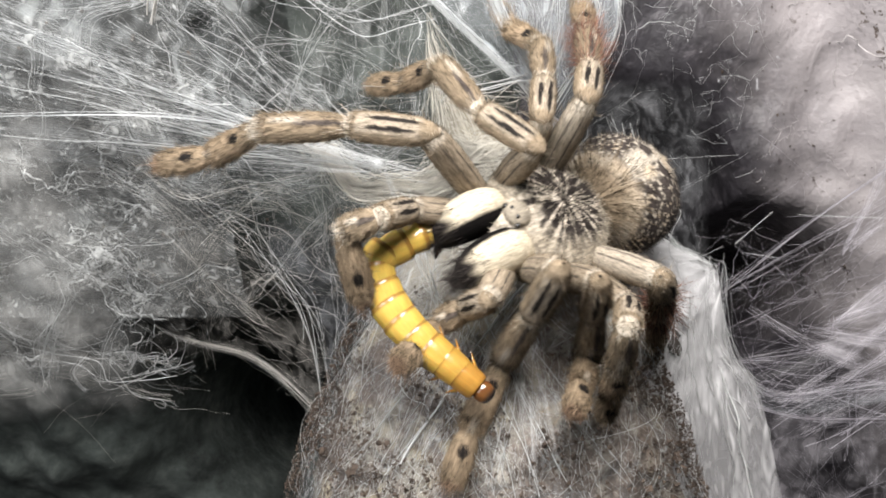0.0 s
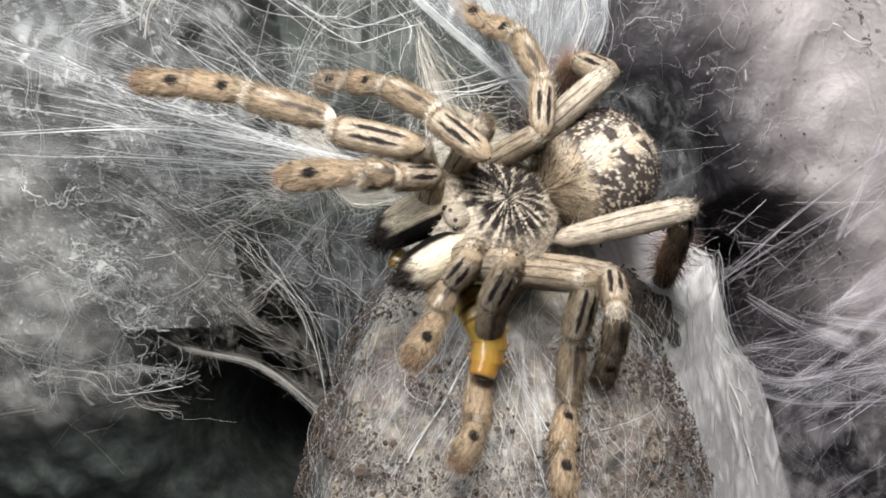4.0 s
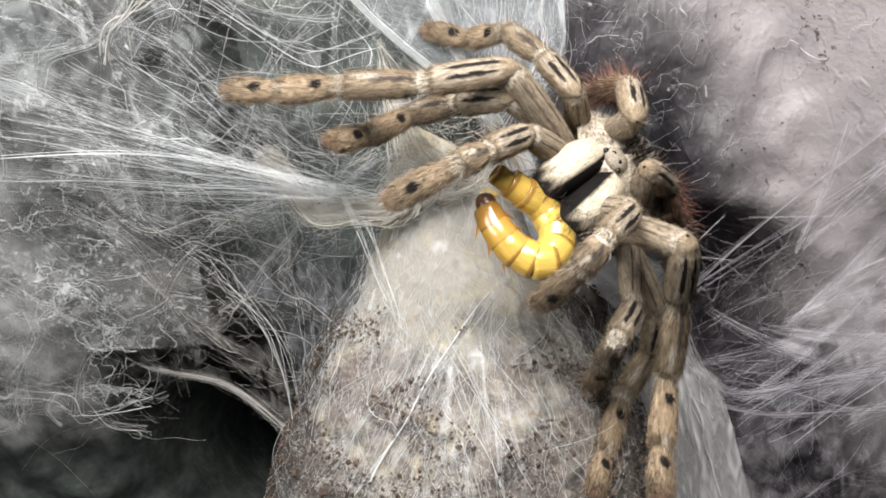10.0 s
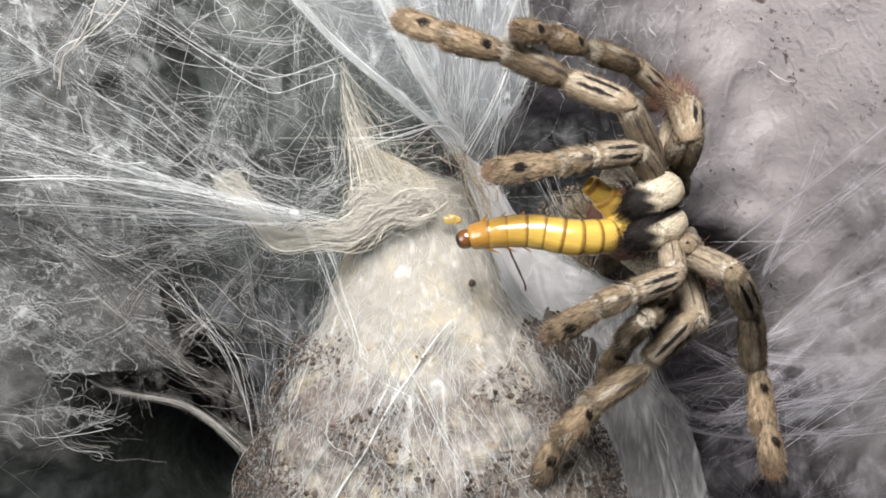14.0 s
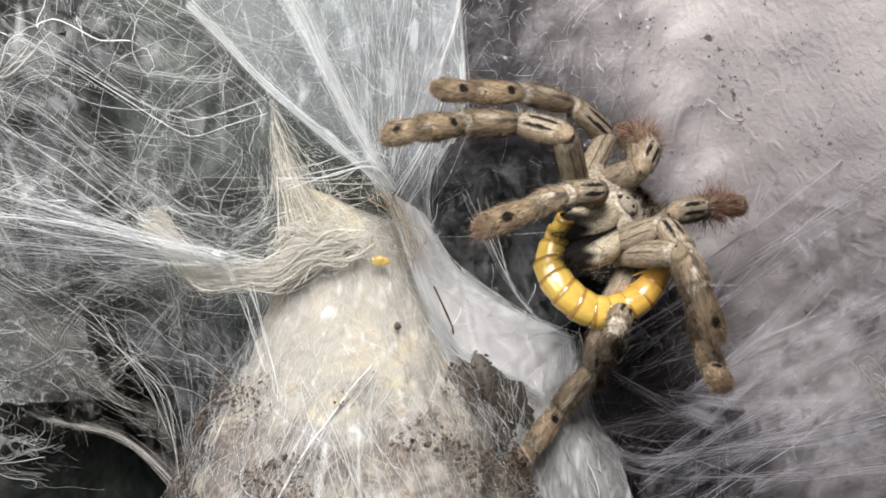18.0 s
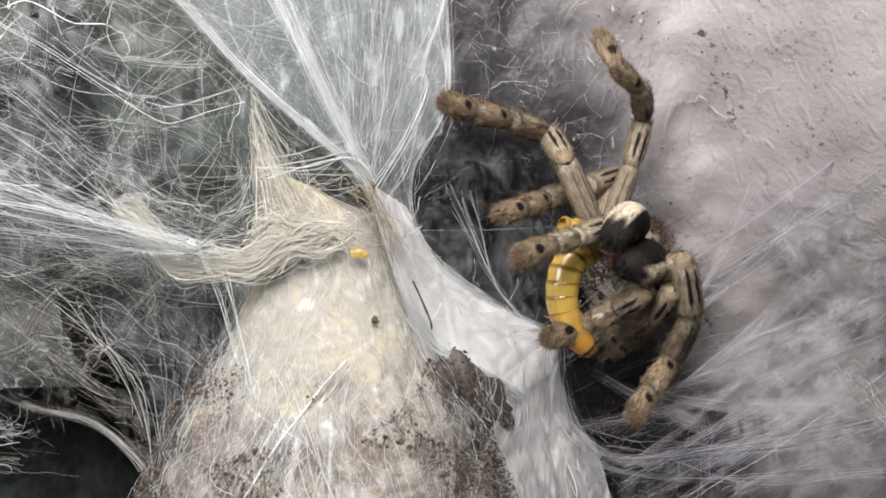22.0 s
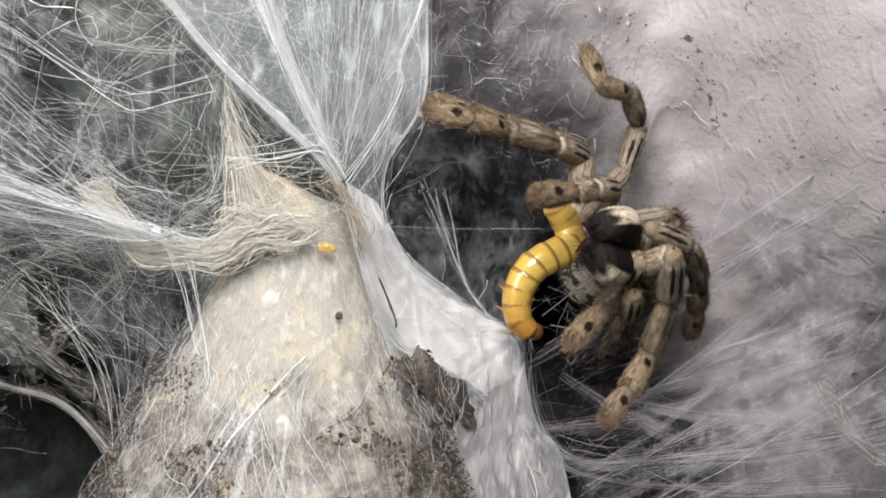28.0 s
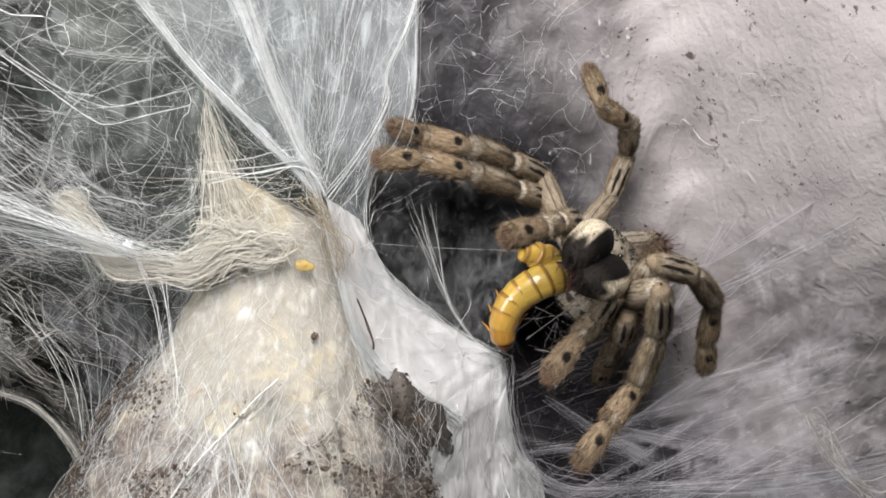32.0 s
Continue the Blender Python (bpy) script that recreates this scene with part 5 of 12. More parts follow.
def segment_paint(kind, length, seed, pale=False):
    def paint(p):
        x, s, z = p[:, 0], p[:, 1] / length, p[:, 2]
        top = soft_step(z, -0.05, 0.12)
        c = np.repeat([TAN], len(p), 0) * (1 + 0.22 * blotch(p * [1, 0.25, 1], 0.09, seed))[:, None]
        wave = blotch(p, 0.12, seed + 9)
        if kind == "femur":
            # without pale, less cream: the burrow's shade is put into the femur's colour
            c = blend(c, CREAM * 0.85, (0.2 + 0.4 * top) * (1.0 if pale else 0.35))
            for off in (-0.11, 0.07):
                c = blend(c, DARK * 2, top * band(x + 0.012 * wave, off, off + 0.026, 0.010) * band(s + 0.3 * wave, 0.25, 0.93, 0.1))
            c = blend(c, CREAM, top * band(s, 0.93, 1.2) * 0.7)
        elif kind == "patella":
            c = blend(c, CREAM * 0.8, top * band(x, -0.18, 0.18, 0.05) * band(s, 0.05, 0.85) * 0.4)
            for off in (-0.115, 0.065):
                c = blend(c, DARK * 0.7, top * soft_step(-(((x + 0.02 * wave - off - 0.02) / 0.042) ** 2 + ((s + 0.15 * wave - 0.4) / 0.34) ** 2), -1.2, -0.7))
            c = blend(c, CREAM * 1.25, band(s, 0.93, 1.1, 0.02) * 0.9)
        elif kind == "tibia":
            c = blend(c, DARK * 3, top * soft_step(-(((x + 0.03 * wave + 0.01) / 0.05) ** 2 + ((s + 0.1 * wave - 0.33) / 0.28) ** 2), -1.3, -0.6) * 0.95)
            c = blend(c, CREAM * 0.9, top * band(x, 0.02, 0.12, 0.03) * band(s, 0.5, 0.85, 0.06) * 0.8)
            c = blend(c, CREAM * 1.05, np.clip(band(s, -0.1, 0.05, 0.02) + band(s, 0.94, 1.2, 0.02), 0, 1) * 0.9)
        elif kind == "metatarsus":
            c = blend(c, ORANGE, soft_step(s, 0.1, 0.5) * 0.5)
            c = blend(c, DARK * 0.4, top * soft_step(-((x / 0.10) ** 2 + ((s - 0.36) * length / 0.115) ** 2), -1.3, -0.8))
            c = blend(c, CREAM, band(s, -0.1, 0.06) * 0.9 + top * band(x, -0.06, 0.06) * band(s, 0.85, 1.0) * 0.6)
        else:
            c = blend(c, ORANGE * 0.95, np.full(len(p), 0.35))
            spot = 0.42 if kind == "tarsus" else 0.62
            c = blend(c, DARK * 0.5, top * soft_step(-((x / 0.10) ** 2 + ((s - spot) * length / 0.12) ** 2), -1.3, -0.8))
            c = blend(c, RED * 1.2, band(s, 0.93, 1.2) * 0.35)
        return c
    return paint


def limb_segment(kind, length, fat, seed, brush=False, pale=False):
    if kind == "femur":
        st = ([-0.12, 0, 0.3, 0.6, 0.9, 1.0, 1.03], [0.05, 0.20, 0.26, 0.28, 0.25, 0.16, 0.02])
    elif kind == "patella":
        st = ([-0.14, -0.05, 0.15, 0.5, 0.85, 0.97, 1.02], [0.03, 0.17, 0.255, 0.275, 0.265, 0.17, 0.03])
    elif kind == "tibia":
        st = ([-0.05, 0.03, 0.25, 0.6, 0.9, 0.98, 1.03], [0.04, 0.17, 0.25, 0.26, 0.24, 0.165, 0.03])
    elif kind == "metatarsus":
        st = ([-0.05, 0.03, 0.2, 0.55, 0.85, 0.97, 1.02], [0.04, 0.155, 0.205, 0.255, 0.25, 0.165, 0.03])
    elif kind == "tarsus":
        st = ([-0.06, 0.03, 0.25, 0.6, 0.85, 0.97, 1.02], [0.04, 0.145, 0.225, 0.24, 0.21, 0.13, 0.02])
    else:
        st = ([-0.06, 0.03, 0.3, 0.6, 0.85, 0.97, 1.02], [0.04, 0.17, 0.23, 0.265, 0.24, 0.14, 0.02])
    ys = np.array(st[0]) * length
    r = np.array(st[1]) * fat
    flat = 0.78 if kind in ("metatarsus", "tarsus", "palp_tarsus") else 0.95
    v, q, shape = barrel(ys, r, r * flat, sides=60)
    paint = segment_paint(kind, length, seed, pale)
    hairy = {"femur": 0.5, "patella": 0.75, "tibia": 1.2, "metatarsus": 1.2, "tarsus": 1.3, "palp_tarsus": 1.6}[kind]
    pieces = [(v, q, paint(v)), (*fur(v, shape, paint, int(2300 * hairy * length), 0.04 + 0.07 * min(hairy, 1.2), 0.90, 0.0040),),
              (*fur(v, shape, lambda p: paint(p) * 0.9, int(45 * hairy * length), 0.24, 0.6, 0.0035),)]
    if brush:
        pieces.append(fur(v, shape, paint, 500, 0.34, 0.4, 0.005, tint=RED * 1.1))
    return coated(kind, *merge(*pieces))


tarantula = tagged(new("tarantula"), "tan and cream tarantula with black-striped legs and white fangs' bases", "tarantula")
tarantula.empty_display_size = 0.01


def bone(name, me, parent, material, label=""):
    ob = put_mesh(name, me, material, parent)
    return tagged(ob, label) if label else ob


# carapace: a flat dome with a pale starburst round its pit
def carapace():
    def dome(a, r):
        x = r * np.sin(a) * (1.06 - 0.22 * soft_step(np.cos(a), 0.3, 1.0))
        y = r * np.cos(a) * 1.22
        pit = -0.10 * np.exp(-(x**2 + (y + 0.2) ** 2) / 0.012)
        head = 0.16 * np.exp(-((x / 0.42) ** 2 + ((y - 0.85) / 0.45) ** 2))
        groove = 0.035 * np.cos(8 * a) * r * (1 - r)
        return 1.1 * x, 1.06 * y, 0.42 * (1 - np.clip(r, 0, 1) ** 2.6) + pit + head + groove - 0.05 * (r > 1.0) + 0.1

    v, q = lattice(dome, np.linspace(0, 2 * np.pi, 160), np.linspace(0.001, 1.03, 60))
    dx, dy = v[:, 0], v[:, 1] + 0.2
    ang, dist = np.arctan2(dx, dy), np.hypot(dx, dy)
    n = blotch(v, 0.16, 4.0)
    fine = np.array([noise.noise(Vector((a * 9.0, d * 1.6, 2.0))) for a, d in zip(ang, dist)])
    rays = soft_step(fine, 0.08, 0.22)
    main = soft_step(-abs(np.sin(4 * ang)) * dist, -0.035, -0.01)
    c = np.repeat([DARK * 1.6], len(v), 0)
    c = blend(c, CREAM * 1.1, np.clip(rays * 0.9 + main, 0, 1) * soft_step(dist, 0.02, 0.1))
    rim = soft_step(dist + 0.18 * n, 0.72, 1.0)
    c = blend(c, GREY * 1.35, rim * (0.55 + 0.45 * soft_step(blotch(v, 0.05, 8.0), -0.1, 0.2)))
    head = soft_step(v[:, 1], 0.35, 0.7) * soft_step(-abs(dx), -0.55, -0.3)
    c = blend(c, CREAM * 0.95, head * soft_step(n, -0.35, 0.05))
    keep = rng.integers(0, len(v), 2600)
    keep = keep[np.hypot(v[keep, 0], v[keep, 1]) > 0.15]
    p = v[keep]
    d = np.stack([p[:, 0] * 0.3, p[:, 1] * 0.3, np.full(len(p), 0.25)], 1) + rng.normal(0, 0.08, (len(p), 3))
    d *= 0.11 / np.linalg.norm(d, axis=1, keepdims=True)
    hv, hq = tubes(np.stack([p, p + d * 0.6, p + d], 1), np.repeat([[0.006, 0.005, 0.001]], len(p), 0))
    return coated("carapace", *merge((v, q, c), (hv, hq, np.repeat(c[keep], 9, 0) * 1.1)))


shell = bone("carapace", carapace(), tarantula, M_COAT, "black carapace with a cream starburst of hairs")


def abdomen():
    v, q, shape = barrel([-2.65, -2.6, -2.3, -1.8, -1.2, -0.6, -0.2, -0.05, 0.05], [0.02, 0.35, 0.85, 1.18, 1.24, 0.98, 0.6, 0.3, 0.1],
                         [0.02, 0.33, 0.8, 1.1, 1.15, 0.9, 0.55, 0.28, 0.1], [0.0, 0.02, 0.08, 0.14, 0.16, 0.12, 0.05, 0, 0], 200, 18)

    def paint(p):
        side = np.abs(p[:, 0])
        n = np.array([noise.fractal(Vector((a * 3.2, b * 3.2, c * 3.2)), 0.9, 2.1, 3) for a, b, c in p])
        cell = np.array([noise.noise(Vector((a * 9.5, b * 9.5, c * 9.5 + 3))) for a, b, c in p])
        c = np.repeat([CREAM * 0.82], len(p), 0)
        c = blend(c, np.array((0.52, 0.40, 0.26)), soft_step(n, -0.1, 0.5) * 0.45)
        spots = np.array([noise.voronoi(Vector((a * 11, b * 11, c * 11)))[0][0] for a, b, c in p])
        mottled = soft_step(side, 0.22, 0.45) * soft_step(spots + 0.10 * cell, 0.34, 0.42)
        bars = soft_step(np.sin(p[:, 1] * 10.0 + 3.0 * side) + 1.4 * n + 0.5 * cell, 0.40, 0.6) * band(side, 0.06, 0.45, 0.06)
        c = blend(c, DARK * 2.2, np.clip(mottled + bars, 0, 1) * soft_step(-p[:, 1], 0.4, 0.7))
        c = blend(c, TAN * 0.8, soft_step(p[:, 1], -0.65, -0.25))
        return c

    fine = fur(v, shape, paint, 5200, 0.07, -0.85, 0.005)
    tuft = fur(v, shape, lambda p: TAN * 0.75 + 0 * p, 1300, 0.30, -0.35, 0.007, where=lambda p: p[:, 1] > -0.65)
    return coated("abdomen", *merge((v, q, paint(v)), fine, tuft))


hind = bone("abdomen", abdomen(), tarantula, M_COAT, "round cream abdomen mottled black")


def under_body():
    v, q, shape = barrel([-1.2, -1.1, -0.5, 0.3, 0.9, 1.15, 1.2], [0.1, 0.4, 0.72, 0.75, 0.55, 0.3, 0.05], [0.08, 0.2, 0.28, 0.28, 0.25, 0.15, 0.05], sides=32)
    v[:, 2] -= 0.22
    c = np.repeat([RED * 0.8], len(v), 0)
    return coated("sternum", *merge((v, q, c), fur(v, shape, lambda p: RED + 0 * p, 600, 0.15, 0.6)))


bone("sternum", under_body(), shell, M_COAT, "dark reddish underside")


def chelicera(side):
    """Swollen base of a fang, cream outside and black along the inner face."""
    v, q, shape = barrel([-0.25, -0.15, 0.1, 0.45, 0.85, 1.1, 1.22, 1.25], [0.05, 0.30, 0.39, 0.41, 0.37, 0.27, 0.13, 0.02],
                         [0.05, 0.32, 0.45, 0.48, 0.42, 0.30, 0.14, 0.02], [-0.05, -0.02, 0.03, 0.08, 0.04, -0.06, -0.12, -0.14], 40)

    def paint(p):
        inner = soft_step(-side * p[:, 0] - 0.15 * p[:, 2] + 0.02 * blotch(p, 0.08, 1.0), 0.10, 0.14)
        c = np.repeat([CREAM * np.array((0.95, 0.93, 0.85))], len(p), 0) * (1 + 0.04 * blotch(p, 0.1, 2.0))[:, None]
        c = blend(c, DARK * 0.2, np.clip(inner + soft_step(-p[:, 2], 0.08, 0.16), 0, 1))
        line = band(side * p[:, 0] + 0.15 * p[:, 2], 0.17, 0.19, 0.01) * band(p[:, 1], 0.2, 0.9)
        c = blend(c, DARK, line * 0.4)
        return blend(c, DARK * 0.6, soft_step(p[:, 1] + 0.05 * np.sin(26 * p[:, 0] + 9 * p[:, 2]), 0.86, 1.08))

    fringe = fur(v, shape, lambda p: DARK * 1.5 + 0 * p, 520, 0.24, 0.85, 0.005, where=lambda p: p[:, 1] > 0.7)
    short = fur(v, shape, paint, 350, 0.09, 0.96, 0.003)
    return coated("chelicera", *merge((v, q, paint(v)), fringe, short))


def fang():
    s = np.linspace(0, 1, 16)
    y, z = 0.55 * np.sin(s * 1.7), -0.55 * s
    pts = np.stack([0 * s, y * 0.3, z], 1)[None]
    v, q = tubes(pts, (0.13 * (1 - s) ** 0.7 + 0.01)[None])
    return coated("fang", v, q, np.repeat([np.array((0.045, 0.008, 0.005))], len(v), 0))


JAWS = {}
for side in (1, -1):
    c = bone("chelicera", chelicera(side), tarantula, M_COAT, "cream chelicera with a black inner face")
    JAWS[side] = c
    f = bone("fang", fang(), c, M_SHINE, "glossy dark red fang")
    f.matrix_basis = pose(-0.0005 * side, 0.0098, -0.002, 10, 0, 25 * side)


def bead(radius, colour, squash=1.0):
    a = np.linspace(0, np.pi, 9)
    v, q, _ = barrel(-np.cos(a) * radius, np.sin(a) * radius, np.sin(a) * radius * squash, sides=14)
    return coated("bead", v, q, np.repeat([colour], len(v), 0))


eye = bead(0.055, DARK * 0.5)
mound = bead(0.26, GREY * 0.8, 0.7)
m = bone("eye_mound", mound, shell, M_COAT, "grey mound that bears the eyes")
m.matrix_basis = pose(0, 0.0088, 0.0044)
for ex, ey in ((0.09, 1.0), (0.21, 1.03), (0.21, 0.86), (0.12, 0.83)):
    for side in (1, -1):
        e = bone("eye", eye, shell, M_SHINE)
        e.matrix_basis = pose(ex * side * CM, ey * CM, (0.60 - 0.7 * ex) * CM)
for side in (1, -1):
    v, q, shape = barrel([-0.5, -0.45, -0.2, 0], [0.01, 0.05, 0.08, 0.09], [0.01, 0.05, 0.08, 0.09], sides=16)
    s = bone("spinneret", coated("spinneret", v, q, np.repeat([TAN * 0.8], len(v), 0)), hind, M_COAT)
    s.matrix_basis = pose(0.0022 * side, -0.025, 0.0, 0, 0, -12 * side)

LEGSET = {}
ROOTS = {"1": (0.75, 0.75, -0.32), "2": (0.95, 0.30, -0.36), "3": (0.95, -0.20, -0.36), "4": (0.80, -0.65, -0.32), "P": (0.50, 1.05, -0.28)}
SIZES = {"1": (2.2, 1.5, 1.55, 1.35, 0.95), "2": (2.0, 1.35, 1.45, 1.25, 0.9), "3": (1.8, 1.1, 1.15, 1.1, 0.85), "4": (2.3, 1.2, 1.6, 1.5, 0.9), "P": (1.4, 0.95, 0.6, 1.3)}
for pair, sizes in SIZES.items():
    palp = pair == "P"
    kinds = ("femur", "patella", "tibia", "palp_tarsus") if palp else ("femur", "patella", "tibia", "metatarsus", "tarsus")
    fat = {"1": 1.0, "2": 0.95, "3": 0.88, "4": 0.95, "P": 0.92}[pair]
    shapes = [limb_segment(k, size, fat, 3.0 * n, pair == "4" and k == "tibia", pair == "4") for n, (k, size) in enumerate(zip(kinds, sizes))]
    for side in "RL":
        x, y, z = ROOTS[pair]
        x = x if side == "R" else -x
        v, q, shape = barrel([-0.55, -0.45, -0.1, 0.15, 0.22], [0.02, 0.22, 0.26, 0.2, 0.03], [0.02, 0.2, 0.24, 0.2, 0.03], sides=20)
        aim = Vector((x, 0.5 * (y - 0.1), 0.0))
        turn = aim.to_track_quat("Y", "Z").to_matrix()
        v = np.array([(turn @ Vector(p))[:] for p in v]) + (x, y, z)
        me = coated("coxa", v, q, np.repeat([GREY * 0.9], len(v), 0))
        leg = bone("pedipalp" if palp else "leg", me, tarantula, M_COAT, "furry tan pedipalp" if palp else "furry tan leg with black stripes and spots")
        LEGSET[side + pair] = {k.replace("palp_", ""): bone(k.replace("palp_", ""), s, leg, M_COAT) for k, s in zip(kinds, shapes)}

# ---- the larva in its jaws ----
larva = tagged(new("larva"), "amber ringed beetle larva held in the tarantula's jaws", "larva")
larva.empty_display_size = 0.01


def larva_ring(r, dark, half=0.245):
    v, q, shape = barrel([-half, -0.93 * half, -0.7 * half, 0, 0.7 * half, 0.93 * half, half], [0.74 * r, 0.98 * r, 1.04 * r, 1.02 * r, 0.96 * r, 0.87 * r, 0.68 * r],
                         [0.69 * r, 0.92 * r, 0.98 * r, 0.96 * r, 0.90 * r, 0.82 * r, 0.62 * r], sides=32)
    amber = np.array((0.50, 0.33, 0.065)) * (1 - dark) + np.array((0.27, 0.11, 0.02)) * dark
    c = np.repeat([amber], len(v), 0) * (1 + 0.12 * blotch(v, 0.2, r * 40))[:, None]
    # a soft highlight painted along the back as paler amber
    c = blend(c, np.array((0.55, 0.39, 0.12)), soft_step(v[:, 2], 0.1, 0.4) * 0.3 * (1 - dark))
    c = blend(c, np.array((0.15, 0.065, 0.015)), soft_step(-v[:, 1], 0.50 * half, 0.66 * half) * soft_step(v[:, 2] + 0.08 * blotch(v, 0.1, r * 20), -0.12, 0.12) * 0.75)
    return coated("ring", v, q, c)


def larva_head():
    a = np.linspace(0, np.pi, 10)
    v, q, shape = barrel(-np.cos(a) * 0.19, np.sin(a) ** 0.7 * 0.19, np.sin(a) ** 0.7 * 0.16, sides=28)
    c = np.repeat([np.array((0.12, 0.05, 0.016))], len(v), 0)
    return coated("head", v, q, blend(c, DARK, soft_step(v[:, 1], 0.05, 0.15)))


def larva_leg():
    s = np.linspace(0, 1, 6)
    v, q = tubes(np.stack([0.22 * s, 0.10 * s**2, -0.28 * s], 1)[None], (0.045 * (1 - s) + 0.008)[None])
    return coated("leg", v * 0.85, q, np.repeat([np.array((0.35, 0.17, 0.035))], len(v), 0))


LARVA = [bone("head", larva_head(), larva, M_LARVA, "dark brown glossy head")]
leg_shape = larva_leg()
WIDE = [0.26, 0.29, 0.31, 0.325, 0.335, 0.34, 0.335, 0.33, 0.32, 0.30, 0.27, 0.20]
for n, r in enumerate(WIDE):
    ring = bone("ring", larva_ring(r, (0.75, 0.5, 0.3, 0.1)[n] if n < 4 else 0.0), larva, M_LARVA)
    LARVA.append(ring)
    for side in (1, -1) if n < 3 else ():
        e = bone("leg", leg_shape, ring, M_LARVA)
        e.matrix_basis = pose(0.0022 * side, 0, 0.0004, 0, 0, 0 if side > 0 else 180) @ pose(0, 0, 0, -60 if side > 0 else 60)


# ---- what moves ----
def mm(x, y, z, rx, ry, rz):
    """A pose from millimetres and degrees."""
    return pose(x / 1000, y / 1000, z / 1000, rx, ry, rz)


def motions():
    walk(tarantula, [
        (0, mm(-2.8, -25, 4.2, -27, -55, 149)),
        (1, mm(-20.3, -26.1, 2.9, -47, -65, 152)),
        (2, mm(-17.1, -26.1, 2.5, -47, -65, 152)),
        (3, mm(-15.7, -26.1, 2.5, -47, -65, 152)),
        (3.5, mm(-14.6, -25.4, 2.8, -43, -64, 152)),
        (5.5, mm(3.4, -22.8, 12, -21, -56, 159)),
        (6, mm(9.6, -21.1, 11.7, -14, -65, 162)),
        (7, mm(20.7, -21.1, 11.9, -14, -65, 162)),
        (8, mm(18.1, -21.1, 10.4, -14, -65, 162)),
        (9, mm(17.4, -21.1, 11.3, -13, -64, 161)),
        (10, mm(20.3, -21.1, 14.2, -14, -65, 162)),
        (11, mm(23.8, -20.1, 14.3, -14, -65, 162)),
        (12, mm(40.3, -16.1, 16.5, 0, -78, 150)),
        (13, mm(45.7, -11.1, 12.6, 0, -84, 150)),
        (16, mm(43.8, -4.1, 13.2, 0, -84, 150)),
        (17, mm(44.3, -3.1, 13.5, 0, -84, 150)),
        (18, mm(48, 4.2, 21.6, -11, -58, 162)),
        (19, mm(44.8, 11, 7.8, -18, -51, 171)),
        (20, mm(63.8, 16.4, 14, 0, -63, 159)),
        (21, mm(59.2, 16.4, 16.7, 0, -63, 159)),
        (22, mm(57.7, 18.2, 12, 9, -48, 149)),
        (23, mm(57.7, 18.2, 17.8, 9, -48, 149)),
        (24, mm(63.5, 18.2, 17.6, 9, -48, 149)),
        (24.5, mm(63.2, 18.2, 14.5, 9, -48, 149)),
        (27, mm(56.3, 19.2, 14.7, 9, -48, 149)),
        (28, mm(58.1, 19.2, 16, 9, -48, 149)),
        (29, mm(59.9, 19.2, 17.3, 9, -48, 149)),
        (30, mm(61.1, 19.2, 17.2, 9, -48, 149)),
        (31, mm(62.1, 19.2, 16.2, 9, -48, 149)),
        (32, mm(59.3, 19.2, 17, 9, -48, 149))])
    walk(hind, [
        (0, mm(0, -10, -1, 20, 0, 6)),
        (1, mm(0, -11, 0, 0, 0, 0)),
        (2, mm(0, -11, 0, 0, 0, 0)),
        (3, mm(0, -11, 0, 0, 0, 0)),
        (3.5, mm(0, -11, 0, 0, 0, 0)),
        (5.5, mm(0, -11, 0, 22, 0, 3)),
        (6, mm(0, -11, 0, 28, 0, -3)),
        (7, mm(0, -11, 0, 50, 0, -7)),
        (8, mm(0, -11, 0, 50, 0, -7)),
        (9, mm(0, -11, 0, 50, 0, -6)),
        (10, mm(0, -11, 0, 50, 0, -7)),
        (11, mm(0, -11, 0, 50, 0, -7)),
        (12, mm(0.7, -7.2, -26.4, 54, 5, 10)),
        (13, mm(0.1, -9.2, -24.8, 47, 9, 8)),
        (16, mm(-0.4, -10, -23.4, 47, 10, 9)),
        (17, mm(0.1, -9.7, -23.9, 48, 12, 10)),
        (18, mm(0, -11, 0, 48, 0, -1)),
        (19, mm(0, -11, 0, 48, 0, -1)),
        (20, mm(0, -11, 0, 39, 0, -3)),
        (21, mm(0, -11, 0, 39, 0, -3)),
        (22, mm(0, -11, 0, 37, 0, 15)),
        (23, mm(0, -11, 0, 37, 0, 15)),
        (24, mm(0, -11, 0, 37, 0, 15)),
        (24.5, mm(0, -11, 0, 37, 0, 15)),
        (27, mm(0, -11, 0, 37, 0, 15)),
        (28, mm(0, -11, 0, 37, 0, 15)),
        (29, mm(0, -11, 0, 37, 0, 15)),
        (30, mm(0, -11, 0, 37, 0, 15)),
        (31, mm(0, -11, 0, 37, 0, 15)),
        (32, mm(0, -11, 0, 37, 0, 15))])
